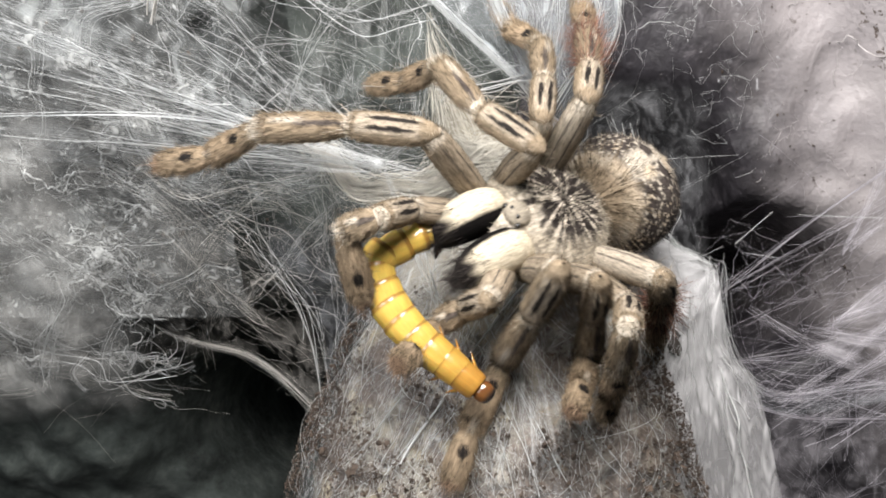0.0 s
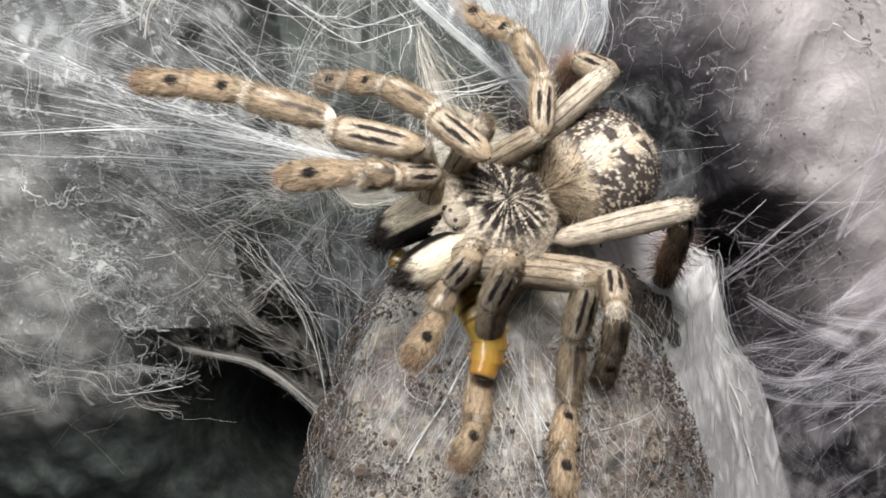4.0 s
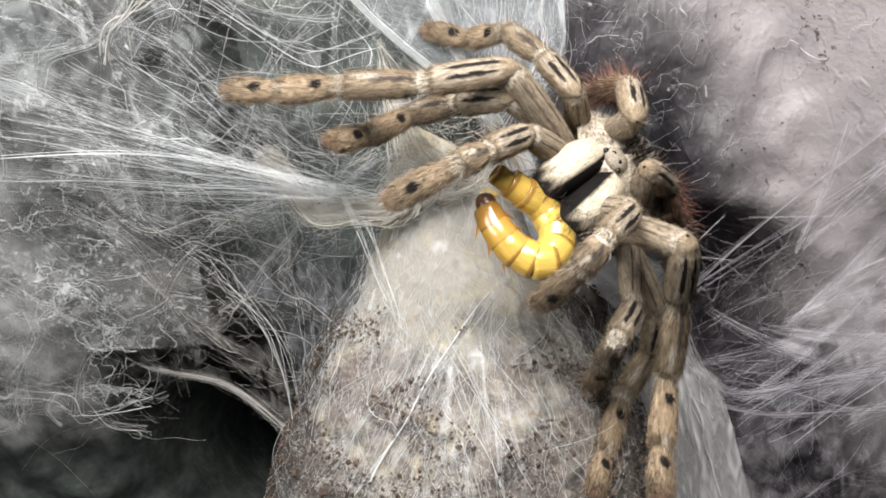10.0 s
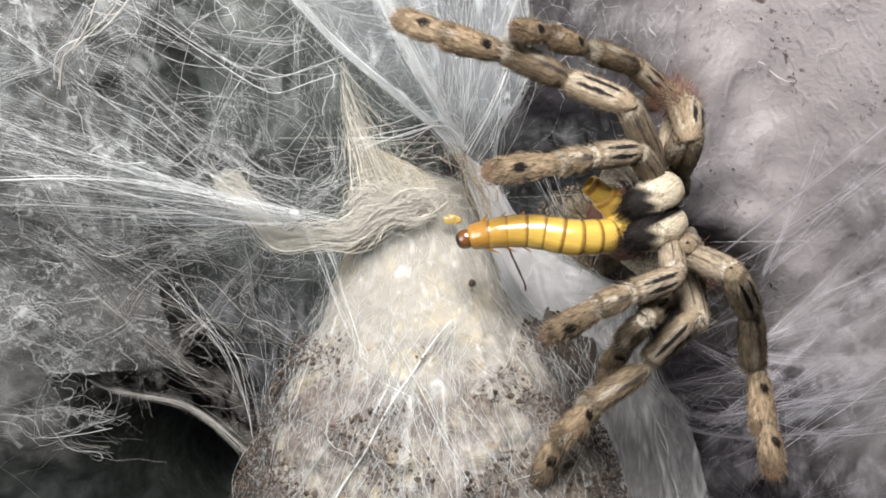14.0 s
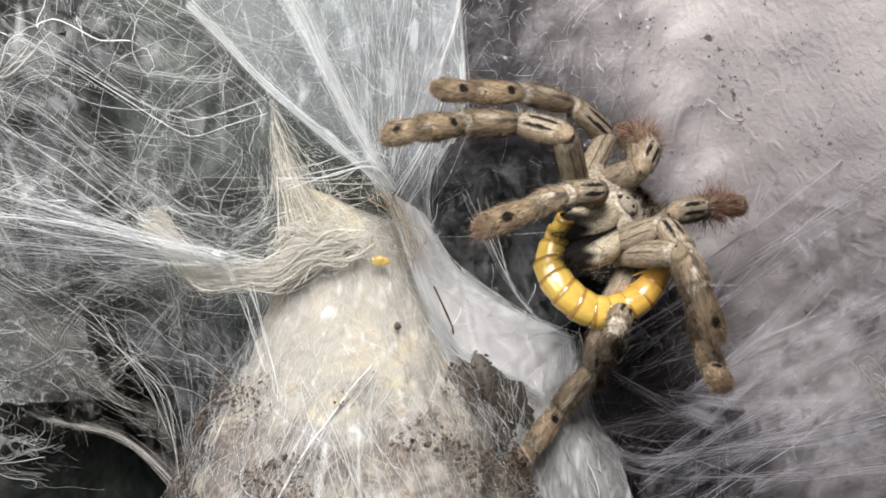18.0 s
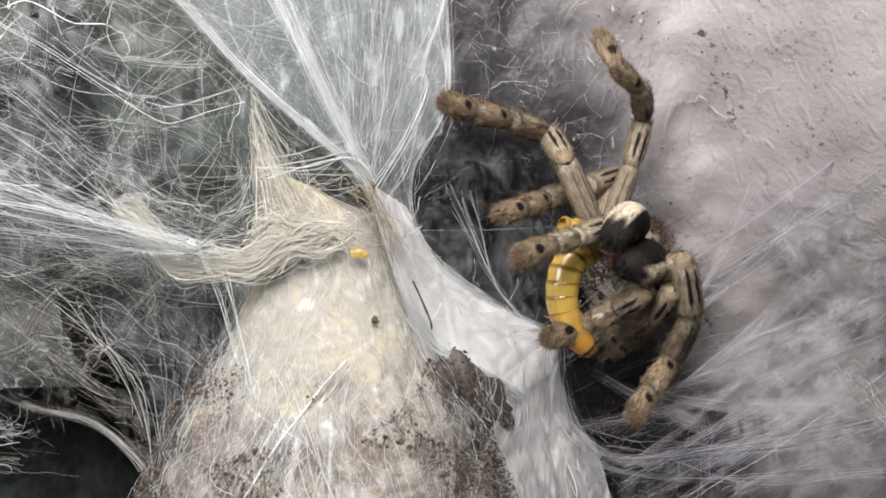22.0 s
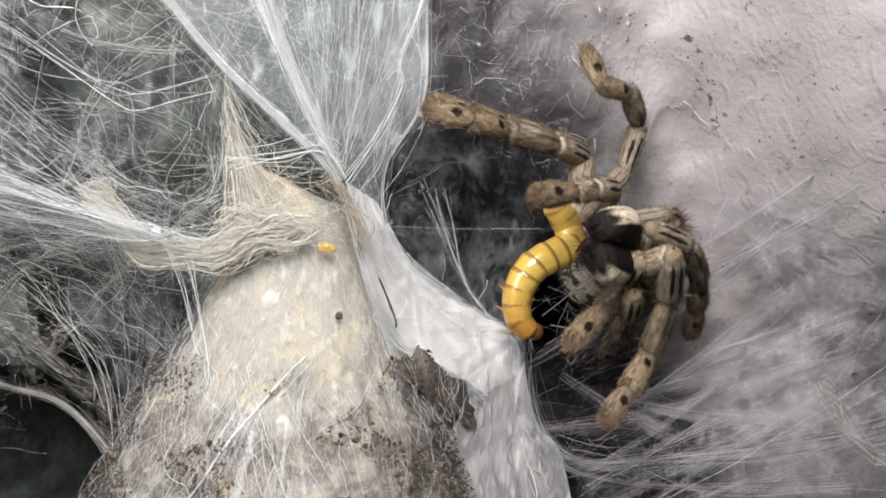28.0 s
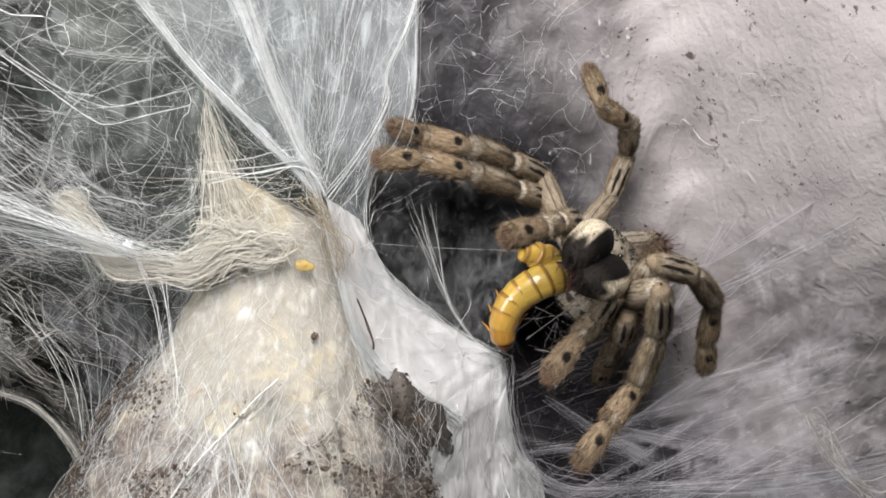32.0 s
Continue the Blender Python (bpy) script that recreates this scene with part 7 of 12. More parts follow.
    walk(LEGSET["R2"]["metatarsus"], [
        (0, mm(31.9, 7.1, 6.4, -83, -26, -18)), (1, mm(26, -3.7, 2.9, -78, -20, -29)), (2, mm(27, 3.7, 2.8, -51, -15, -53)),
        (3, mm(28.3, 8.7, 4.3, -53, -15, -59)), (3.5, mm(29, 5.8, 2.7, -54, -17, -57)), (5.5, mm(34.7, 17, -12.3, -67, -26, -27)),
        (6, mm(37.4, 12.6, -27.2, -50, -9, -8)), (7, mm(38.8, 13.7, -38.2, -27, -10, -5)), (8, mm(38.5, 15, -23.4, -20, -15, -10)),
        (9, mm(30.3, 13, -23.2, -18, -3, 8)), (10, mm(30, 11.3, -26.6, -23, 1, 11)), (11, mm(31.2, 8.8, -30.4, -12, -1, 8)),
        (12, mm(23.1, 20.4, -34.5, -38, 10, 17)), (13, mm(32, 19.7, -11.8, -4, 6, 9)), (16, mm(34.3, 10.2, -10.7, -34, -7, -9)),
        (17, mm(32.7, 10.4, -9.9, -39, -9, -9)), (18, mm(31.4, 10.6, 0.6, -29, -20, -9)), (19, mm(18.8, 11.5, 5.6, 28, -52, -40)),
        (20, mm(23.1, 12.8, -6.3, -11, -12, 2)), (21, mm(18.5, 12, -4.3, -5, -9, 4)), (22, mm(19.7, 16, -4.9, -15, -13, 14)),
        (23, mm(30, 9.7, -2.6, -48, -24, -2)), (24, mm(34.6, 17.4, -8.1, -10, -36, 1)), (24.5, mm(24.4, 14.4, -23.1, -44, -9, 18)),
        (27, mm(30.6, 20.8, 1.3, -19, -31, -3)), (28, mm(30.3, 20, 0.5, -17, -31, -2)), (29, mm(34.8, 17.9, -7.8, -9, -38, -7)),
        (30, mm(35.7, 19.6, -8.8, -10, -36, -7)), (31, mm(32.8, 25, -8, -20, -32, -7)), (32, mm(32.2, 22.3, -5.4, -33, -32, -8))])
    walk(LEGSET["R2"]["tarsus"], [
        (0, mm(37.5, 6.8, -4.8, -55, -26, -36)), (1, mm(30.9, -3.6, -8.6, -37, -14, -42)), (2, mm(34.8, 6.3, -6.7, -40, -14, -43)),
        (3, mm(36, 10.3, -5.4, -42, -13, -40)), (3.5, mm(36.7, 7.4, -7.1, -51, -15, -41)), (5.5, mm(41.4, 19, -22.7, -37, -13, -12)),
        (6, mm(39.9, 20.3, -36.7, -50, -7, -2)), (7, mm(40.7, 24.7, -43.8, -44, -16, -10)), (8, mm(41.7, 26.4, -27.4, -23, -18, -13)),
        (9, mm(28.9, 24.8, -27.1, 2, -2, 10)), (10, mm(27.8, 22.5, -31.5, -15, -6, 0)), (11, mm(29.7, 20.9, -33.1, -33, -5, 3)),
        (12, mm(18.8, 29.4, -42.1, -49, 6, 12)), (13, mm(30, 32, -12.8, -8, 5, 9)), (16, mm(36.6, 20.4, -17.5, -22, -3, -2)),
        (17, mm(35.4, 19.8, -17.7, -16, -6, -4)), (18, mm(35.1, 21.1, -5.1, -24, -23, -12)), (19, mm(22.5, 22.9, 9.2, 2, -10, 0)),
        (20, mm(23.1, 25.1, -8.5, -24, 0, 9)), (21, mm(17.8, 24.4, -5.3, -6, 0, 10)), (22, mm(17.6, 27.9, -8, -25, -14, 10)),
        (23, mm(34.1, 17.9, -11.1, -65, -28, -7)), (24, mm(35.6, 29.8, -9.8, -8, -40, -2)), (24.5, mm(22.9, 23.3, -31.7, -63, -7, 21)),
        (27, mm(33.4, 32.5, -2.2, -27, -37, -10)), (28, mm(32.4, 31.9, -2.4, -27, -35, -10)), (29, mm(37.3, 30.1, -9.3, -3, -40, -4)),
        (30, mm(38.7, 31.6, -10.7, 15, -54, -13)), (31, mm(36.6, 36.4, -11.6, -16, -27, 0)), (32, mm(37.3, 32, -11.2, -9, -28, -1))])
    walk(LEGSET["R3"]["femur"], [
        (0, mm(9.5, -2, -3.6, 91, -11, -129)), (1, mm(9.5, -2, -3.6, 40, 12, -164)), (2, mm(9.5, -2, -3.6, 61, 10, -178)),
        (3, mm(9.5, -2, -3.6, 61, 10, 176)), (3.5, mm(9.5, -2, -3.6, 60, 8, 180)), (5.5, mm(9.5, -2, -3.6, 108, 15, 174)),
        (6, mm(9.5, -2, -3.6, 139, -14, -164)), (6.5, mm(9.5, -2, -3.6, 111, -52, -127)), (7, mm(9.5, -2, -3.6, 44, -57, -54)),
        (8, mm(9.5, -2, -3.6, 129, -28, -144)), (9, mm(9.5, -2, -3.6, 72, -57, -86)), (10, mm(9.5, -2, -3.6, 62, -57, -77)),
        (11, mm(9.5, -2, -3.6, 26, -43, -10)), (12, mm(9.5, -2, -3.6, -9, -19, -11)), (13, mm(9.5, -2, -3.6, 21, -53, -28)),
        (16, mm(9.5, -2, -3.6, 118, -46, -135)), (17, mm(9.5, -2, -3.6, 120, -42, -139)), (18, mm(9.5, -2, -3.6, 128, -3, -153)),
        (18.5, mm(9.2, -3.2, 0.3, 99, -6, -147)), (19, mm(8.9, -4.4, 4.3, 75, 9, -162)), (20, mm(9.5, -2, -3.6, 35, -30, -142)),
        (21, mm(9.5, -2, -3.6, 46, -16, -156)), (22, mm(9.5, -2, -3.6, 77, -24, -138)), (23, mm(9.5, -2, -3.6, 68, -3, -153)),
        (24, mm(9.5, -2, -3.6, 45, -17, -146)), (24.5, mm(9.5, -2, -3.6, 35, -28, -135)), (27, mm(9.5, -2, -3.6, 57, -10, -153)),
        (28, mm(9.5, -2, -3.6, 58, -6, -155)), (29, mm(9.5, -2, -3.6, 43, -8, -154)), (30, mm(9.5, -2, -3.6, 36, -11, -150)),
        (31, mm(9.5, -2, -3.6, 35, -12, -150)), (32, mm(9.5, -2, -3.6, 36, -5, -156))])
    walk(LEGSET["R3"]["patella"], [
        (0, mm(11.6, 0.9, 14, -5, -11, -129)), (1, mm(11, -16, 7.7, -16, -6, -114)), (2, mm(7.1, -10.8, 11.9, -11, -6, -125)),
        (3, mm(6.3, -10.7, 11.9, 1, -6, -120)), (3.5, mm(7.3, -10.9, 11.9, 1, -8, -123)), (5.5, mm(5.6, 3.9, 13, 9, -31, -108)),
        (6, mm(8.7, 11.8, 7.9, 2, -39, -106)), (7, mm(13.9, 14.1, 3.2, -21, -48, -97)), (8, mm(8.1, 11, 8.8, -21, -41, -54)),
        (9, mm(14.2, 12.7, 5.7, -14, -46, -93)), (10, mm(14.6, 12.9, 5, -27, -49, -90)), (11, mm(7.2, 14.9, 2.1, -3, -40, -116)),
        (12, mm(13.8, 15.2, -6.4, -11, -45, -122)), (13, mm(13.1, 15.2, 0.2, -21, -53, -122)), (16, mm(11.4, 12.1, 7.4, -30, -55, -121)),
        (17, mm(11.2, 11.7, 7.9, -40, -59, -116)), (18, mm(4.8, 8.2, 10.4, -2, -25, -155)), (19, mm(7.7, -9.7, 21.5, 29, -17, -151)),
        (20, mm(22.7, -10.4, 5.3, 42, -32, -137)), (21, mm(17.9, -11.9, 8.9, 46, -35, -133)), (22, mm(17.5, -0.1, 12.4, 64, -25, -137)),
        (23, mm(13.4, -7.5, 13.1, 68, -37, -126)), (24, mm(19.7, -10.5, 8.6, 46, -24, -137)), (24.5, mm(23.4, -8.8, 5.5, 69, -22, -141)),
        (27, mm(16.2, -9.6, 11.3, 52, -15, -146)), (28, mm(15, -9.8, 11.6, 70, -28, -135)), (29, mm(16.8, -13.1, 8.5, 53, -20, -142)),
        (30, mm(18.5, -13.7, 6.7, 76, -27, -136)), (31, mm(18.6, -13.8, 6.4, 75, -26, -137)), (32, mm(16.3, -15, 6.8, 74, -28, -136))])
    walk(LEGSET["R3"]["tibia"], [
        (0, mm(20, -6.2, 13.1, -11, -13, -125)), (1, mm(20.6, -20.5, 4.7, -16, -6, -122)), (2, mm(15.8, -17.1, 9.9, -9, -8, -108)),
        (3, mm(15.8, -16.2, 12.1, -9, -10, -100)), (3.5, mm(16.6, -16.9, 12, -9, -13, -96)), (5.5, mm(16.2, 1.4, 14.4, -16, -38, -99)),
        (6, mm(19.3, 8.9, 8.2, -23, -46, -81)), (7, mm(23.7, 10, 0.6, -32, -48, -74)), (8, mm(17.9, 14.8, 5.8, -27, -45, -67)),
        (9, mm(24.7, 10.2, 3.9, -46, -49, -65)), (10, mm(24.3, 9, 1.7, -45, -51, -73)), (11, mm(16.9, 9.9, 1.7, -5, -39, -120)),
        (12, mm(22.2, 8.3, -7.9, -38, -56, -94)), (13, mm(20.1, 7.1, -2.2, -25, -55, -122)), (16, mm(17.3, 3.3, 4.3, -64, -63, -87)),
        (17, mm(16, 2.5, 4.3, -38, -58, -118)), (18, mm(9.1, -1.9, 10.1, -15, -49, -146)), (18.5, mm(11.4, -9.6, 18.3, 26, -37, -130)),
        (19, mm(13.7, -17.4, 26.6, 70, -49, -121)), (20, mm(31.2, -13.6, 11.5, 57, -65, -93)), (21, mm(26.6, -13.6, 15.4, 19, -64, -57)),
        (22, mm(23.8, -0.7, 21.4, 102, -71, -111)), (23, mm(20.4, -5, 21.2, 39, -75, -51)), (24, mm(27.3, -13.8, 15.8, 69, -70, -91)),
        (24.5, mm(28.9, -9.6, 15.1, 124, -63, -129)), (27, mm(21.9, -13.9, 19.6, 107, -61, -120)), (28, mm(21.1, -9, 20.8, 61, -72, -78)),
        (29, mm(23.4, -16.4, 16.7, 91, -63, -109)), (30, mm(23.9, -12.3, 16.2, 105, -63, -117)), (31, mm(24, -12.6, 16, 91, -67, -105)),
        (32, mm(22, -13.8, 16.2, 103, -63, -115))])
    walk(LEGSET["R3"]["metatarsus"], [
        (0, mm(28.9, -13.1, 11, -37, -33, -77)), (1, mm(29.7, -26.7, 1.6, -41, -13, -96)), (2, mm(26.5, -20.9, 8, -43, -14, -76)),
        (3, mm(26.9, -18.5, 10.3, -41, -14, -72)), (3.5, mm(27.8, -18.4, 10.2, -44, -19, -69)), (5.5, mm(26.9, -2.1, 11.9, -88, -42, -32)),
        (6, mm(30.2, 7.2, 5, -101, -29, -16)), (7, mm(34.3, 8.2, -3.6, -102, -33, -18)), (8, mm(28.8, 15.4, 2, -83, -52, -45)),
        (9, mm(34.6, 7.9, -1.6, -104, -37, -20)), (10, mm(33.9, 5.4, -3.5, -101, -33, -19)), (11, mm(26.5, 3.5, 0.9, -111, -43, -23)),
        (12, mm(30.8, 1.7, -11.8, -108, -44, -24)), (13, mm(26.8, -1.8, -5, -105, -59, -41)), (16, mm(22.7, -5.7, -0.3, -38, -58, -114)),
        (17, mm(21.2, -7, 0.5, -39, -58, -113)), (18, mm(13.6, -12.3, 8.2, -34, -65, -128)), (19, mm(21.2, -12.2, 33.6, 5, -48, -127)),
        (19.5, mm(29.6, -8.7, 24.6, -19, -54, -61)), (20, mm(37.9, -5.3, 15.7, -29, -31, -12)), (21, mm(33.8, -4.8, 17, -20, -37, -11)),
        (22, mm(25.4, 10.1, 25, -5, -61, -14)), (23, mm(22.9, 6.1, 23.1, -15, -54, -10)), (24, mm(31.6, -3.8, 19.5, -17, -47, -2)),
        (24.5, mm(29.3, 1.1, 19.4, -5, -60, -16)), (27, mm(23.9, -3.9, 24.9, -15, -51, -12)), (28, mm(24.5, 1.5, 23.9, -21, -33, 1)),
        (29, mm(26.5, -6.7, 21.9, -14, -48, -7)), (30, mm(25.6, -2.1, 21.2, -16, -45, -8)), (31, mm(26.4, -2.3, 20.4, -8, -53, -17)),
        (32, mm(23.8, -3.6, 21.2, -12, -45, -8))])
    walk(LEGSET["R3"]["tarsus"], [
        (0, mm(38.3, -14.7, 5.4, -11, -21, -103)), (1, mm(37.8, -29.2, -5.4, -27, -11, -76)), (2, mm(34.8, -20.6, 0.8, -29, -13, -81)),
        (3, mm(35.3, -17.7, 3.2, -25, -13, -87)), (3.5, mm(36.1, -18, 3, -25, -15, -85)), (5.5, mm(33.4, -5.5, 3.7, -21, -31, -41)),
        (6, mm(34.7, 3.8, -4.4, -37, -29, -30)), (7, mm(39.1, 4.2, -12.6, -34, -31, -33)), (8, mm(35.9, 10.4, -4.7, -48, -23, -21)),
        (9, mm(39.9, 3.3, -10.1, -44, -25, -23)), (10, mm(38.7, 1.5, -12.6, -41, -27, -27)), (11, mm(31.3, -2.9, -6.7, -20, -39, -50)),
        (12, mm(36.1, -4.3, -19.3, -97, -34, -22)), (13, mm(31.9, -9.9, -10.4, -115, -48, -26)), (16, mm(28.3, -14.5, -3.7, -50, -62, -102)),
        (17, mm(26.7, -15.8, -3.2, -36, -55, -109)), (18, mm(17.2, -22.3, 5.6, -36, -65, -124)), (18.5, mm(23.8, -20.3, 20, 1, -48, -121)),
        (19, mm(30.4, -18.3, 34.4, 15, -53, -94)), (20, mm(42.5, 3.6, 11.1, 16, -58, -86)), (21, mm(38, 4.9, 14, 8, -56, -107)),
        (22, mm(28.7, 20.6, 24.6, 23, -55, -111)), (23, mm(26.9, 16.2, 21.4, 24, -51, -121)), (24, mm(34.4, 6.6, 17.2, 28, -54, -110)),
        (24.5, mm(33.1, 11.4, 18.9, 36, -54, -107)), (27, mm(28.3, 6, 23.1, 27, -59, -90)), (28, mm(26.4, 11.8, 20.6, 27, -53, -105)),
        (29, mm(29.8, 3.7, 20.2, 18, -57, -97)), (30, mm(29.2, 8, 19.1, 26, -54, -102)), (31, mm(30.5, 7.9, 19.5, 16, -53, -110)),
        (32, mm(26.9, 6.8, 19.6, 30, -55, -93))])
    walk(LEGSET["R4"]["femur"], [
        (0, mm(8, -6.5, -3.2, 90, -6, -140)), (1, mm(9, -12.3, 0.1, 30, 10, -165)), (2, mm(9, -11.6, -0.2, 30, 5, -165)),
        (3, mm(8.9, -11, -0.6, 30, 5, -166)), (3.5, mm(9.2, -11.9, 0.4, 34, 4, -165)), (5.5, mm(8, -6.5, -3.2, 107, 2, -168)),
        (6, mm(8, -6.5, -3.2, 116, -31, -143)), (7, mm(8, -6.5, -3.2, 59, -51, -57)), (8, mm(8, -6.5, -3.2, 41, -31, -17)),
        (9, mm(8, -6.5, -3.2, 47, -27, -27)), (10, mm(8, -6.5, -3.2, 44, -19, -8)), (11, mm(8, -6.5, -3.2, 20, -12, -1)),
        (12, mm(8, -6.5, -3.2, 5, -10, -11)), (13, mm(8, -6.5, -3.2, 14, -11, -13)), (16, mm(8, -6.5, -3.2, 38, -22, -32)),
        (17, mm(8, -6.5, -3.2, 43, -27, -37)), (18, mm(8, -6.5, -3.2, 53, -36, -25)), (18.5, mm(7.8, -6.7, -2.5, 87, -18, -108)),
        (19, mm(7.6, -6.9, -1.7, 78, 16, -176)), (20, mm(8, -6.5, -3.2, 34, -7, -164)), (21, mm(8, -6.5, -3.2, 31, 5, -176)),
        (22, mm(8, -6.5, -3.2, 15, 9, -164)), (23, mm(8, -6.5, -3.2, 20, 24, 177)), (24, mm(8, -6.5, -3.2, 16, 13, -168)),
        (24.5, mm(8, -6.5, -3.2, 26, 10, -166)), (27, mm(8, -6.5, -3.2, 40, 19, -176)), (28, mm(8, -6.5, -3.2, 42, 20, -176)),
        (29, mm(8, -6.5, -3.2, 23, 10, -166)), (30, mm(8, -6.5, -3.2, 20, 7, -164)), (31, mm(8, -6.5, -3.2, 26, 11, -168)),
        (32, mm(8, -6.5, -3.2, 27, 20, -177))])
    walk(LEGSET["R4"]["patella"], [
        (0, mm(10, -5.1, 19.7, -14, -9, -135)), (1, mm(12.3, -32.1, 11.2, -51, -7, -94)), (2, mm(13, -31.1, 11.2, -45, -10, -88)),
        (3, mm(12.9, -30.4, 11, -47, -12, -82)), (3.5, mm(13.3, -30.6, 13.1, -48, -15, -82)), (5.5, mm(5.9, 0, 18.8, -37, -34, -111)),
        (6, mm(10.4, 8, 14.5, -17, -37, -123)), (7, mm(9.5, 12.8, 9.2, -24, -35, -117)), (8, mm(5.7, 12.3, 9.8, -12, -34, -122)),
        (9, mm(8.4, 10.9, 11.8, -14, -33, -124)), (10, mm(5.1, 10.7, 11.8, -6, -28, -137)), (11, mm(6.9, 15.2, 4.5, -8, -25, -141)),
        (12, mm(11.9, 16.1, -1, -9, -27, -143)), (13, mm(12, 15.5, 2.3, -11, -30, -135)), (16, mm(13.2, 11.7, 9.8, -9, -30, -134)),
        (17, mm(12.4, 11.2, 10.8, -9, -31, -131)), (18, mm(4.1, 10.7, 11.5, 8, -10, -160)), (19, mm(1.9, -12.3, 19.9, 17, 9, 174)),
        (20, mm(14.7, -24.5, 9.5, 2, 11, 176)), (21, mm(8.5, -26.3, 8.5, -6, 28, 177)), (22, mm(13.3, -28.1, 2.8, 4, 23, -176)),
        (23, mm(3.7, -27.9, 4.1, -3, 23, -178)), (24, mm(11.1, -28.4, 3, 1, 19, -173)), (24.5, mm(11.4, -26.9, 6.8, 1, 18, -173)),
        (27, mm(4.3, -24.4, 10.8, 5, 20, -176)), (28, mm(4, -23.9, 11.3, 2, 20, -175)), (29, mm(11.5, -27.5, 5.6, 4, 20, -175)),
        (30, mm(13.1, -27.5, 4.7, 4, 20, -176)), (31, mm(10.3, -27.1, 6.8, 1, 20, -175)), (32, mm(5.7, -27.2, 6.6, 0, 21, -176))])
    walk(LEGSET["R4"]["tibia"], [
        (0, mm(17.9, -13.6, 16.8, -18, -11, -131)), (1, mm(19.9, -33.7, 2, -67, -6, -118)), (2, mm(21.6, -32.4, 2.9, -74, -7, -102)),
        (3, mm(21.3, -31.1, 2.4, -73, -10, -99)), (3.5, mm(21.5, -31.8, 4.5, -74, -12, -100)), (5.5, mm(13.5, -7.2, 12.8, -48, -26, -133)),
        (6, mm(18.9, -0.1, 11.7, -44, -29, -139)), (7, mm(17.9, 5.3, 5.2, -38, -24, -144)), (8, mm(14.9, 4.9, 7.7, -29, -24, -140)),
        (9, mm(17.1, 3.1, 9.3, -32, -17, -154)), (10, mm(12.7, 1.5, 10.7, -37, -20, -143)), (11, mm(13.8, 5.5, 2.9, -27, -21, -146)),
        (12, mm(18.3, 6.1, -2.7, -28, -26, -144)), (13, mm(19.6, 6.4, 0.4, -30, -27, -141)), (16, mm(21.1, 2.9, 8.3, -29, -26, -144)),
        (17, mm(20.8, 2.8, 9.2, -28, -24, -146)), (18, mm(8.5, -0.3, 13.1, -14, -11, -155)), (19, mm(0.1, -23.6, 23.4, -9, -14, -167)),
        (19.33, mm(4.7, -27.9, 18.9, -3, 17, 130)), (19.67, mm(9.3, -32.2, 14.4, -1, 19, 72)), (20, mm(13.9, -36.4, 9.9, -6, 7, 12)),
        (21, mm(8.3, -38.2, 7.5, -4, 4, 12)), (22, mm(13.7, -40, 3.6, 1, 11, 25)), (23, mm(4.3, -39.9, 3.5, -4, -6, 13)),
        (24, mm(12.4, -40.4, 3.1, -8, -4, 19)), (24.5, mm(12.7, -38.9, 6.9, -8, -3, 18)), (27, mm(4.7, -36.3, 11.8, -5, 1, 22)),
        (28, mm(4.9, -35.9, 11.8, -8, 5, 26)), (29, mm(12.2, -39.4, 6.4, -10, 10, 30)), (30, mm(13.7, -39.5, 5.4, -6, 12, 30)),
        (31, mm(11.2, -39.1, 6.9, -6, 5, 23)), (32, mm(6.5, -39.2, 6.6, 0, 1, 20))])
    walk(LEGSET["R4"]["metatarsus"], [
        (0, mm(28.9, -24.3, 12.1, -18, -12, -128)), (1, mm(24.6, -38, -12.7, -66, -6, -117)), (2, mm(25.4, -34.9, -12.4, -66, -7, -113)),
        (3, mm(25.4, -34.3, -12.7, -67, -8, -112)), (3.5, mm(25.4, -35.8, -10.5, -66, -10, -115)), (5.5, mm(17.7, -18.3, 2.1, -39, -21, -139)),
        (6, mm(22.4, -12.3, 2, -34, -22, -152)), (7, mm(22.1, -7.3, -3.8, -34, -19, -147)), (8, mm(21.5, -7.8, 0.5, -30, -21, -145)),
        (9, mm(20.8, -10.3, 1.2, -30, -21, -144)), (10, mm(17.9, -10.8, 1.8, -33, -20, -149)), (11, mm(19.6, -7.8, -3.8, -29, -15, -157)),
        (12, mm(24, -7.3, -9.4, -27, -17, -158)), (13, mm(25.5, -6.7, -6.7, -26, -14, -164)), (16, mm(26.6, -10.4, 1.3, -27, -13, -160)),
        (17, mm(26.1, -10.7, 2.5, -28, -14, -160)), (18, mm(14.3, -14.7, 9.4, -20, -2, -163)), (18.33, mm(10.5, -22.9, 13.2, -9, 5, -112)),
        (18.67, mm(6.7, -31, 17.1, 3, 0, -62)), (19, mm(2.9, -39.2, 21, 7, -12, -12)), (20, mm(10.3, -20.9, 8.3, -7, -3, 6)),
        (21, mm(4.8, -22.7, 6.3, -1, -3, 8)), (22, mm(7.1, -25.5, 3.8, -3, -11, 14)), (23, mm(0.8, -24.3, 2.4, -4, -10, 14)),
        (24, mm(7.5, -25.3, 0.8, -4, -9, 15)), (24.5, mm(7.9, -23.8, 4.6, -4, -8, 14)), (27, mm(-1.4, -21.6, 10.5, -6, -5, 17)),
        (28, mm(-2.2, -21.7, 9.6, -6, -5, 17)), (29, mm(3.8, -26.1, 3.6, -5, -4, 18)), (30, mm(5.4, -25.9, 3.8, -1, -7, 14)),
        (31, mm(5, -24.4, 5.3, -1, -9, 13)), (32, mm(1, -24.1, 6.6, 0, -10, 13))])
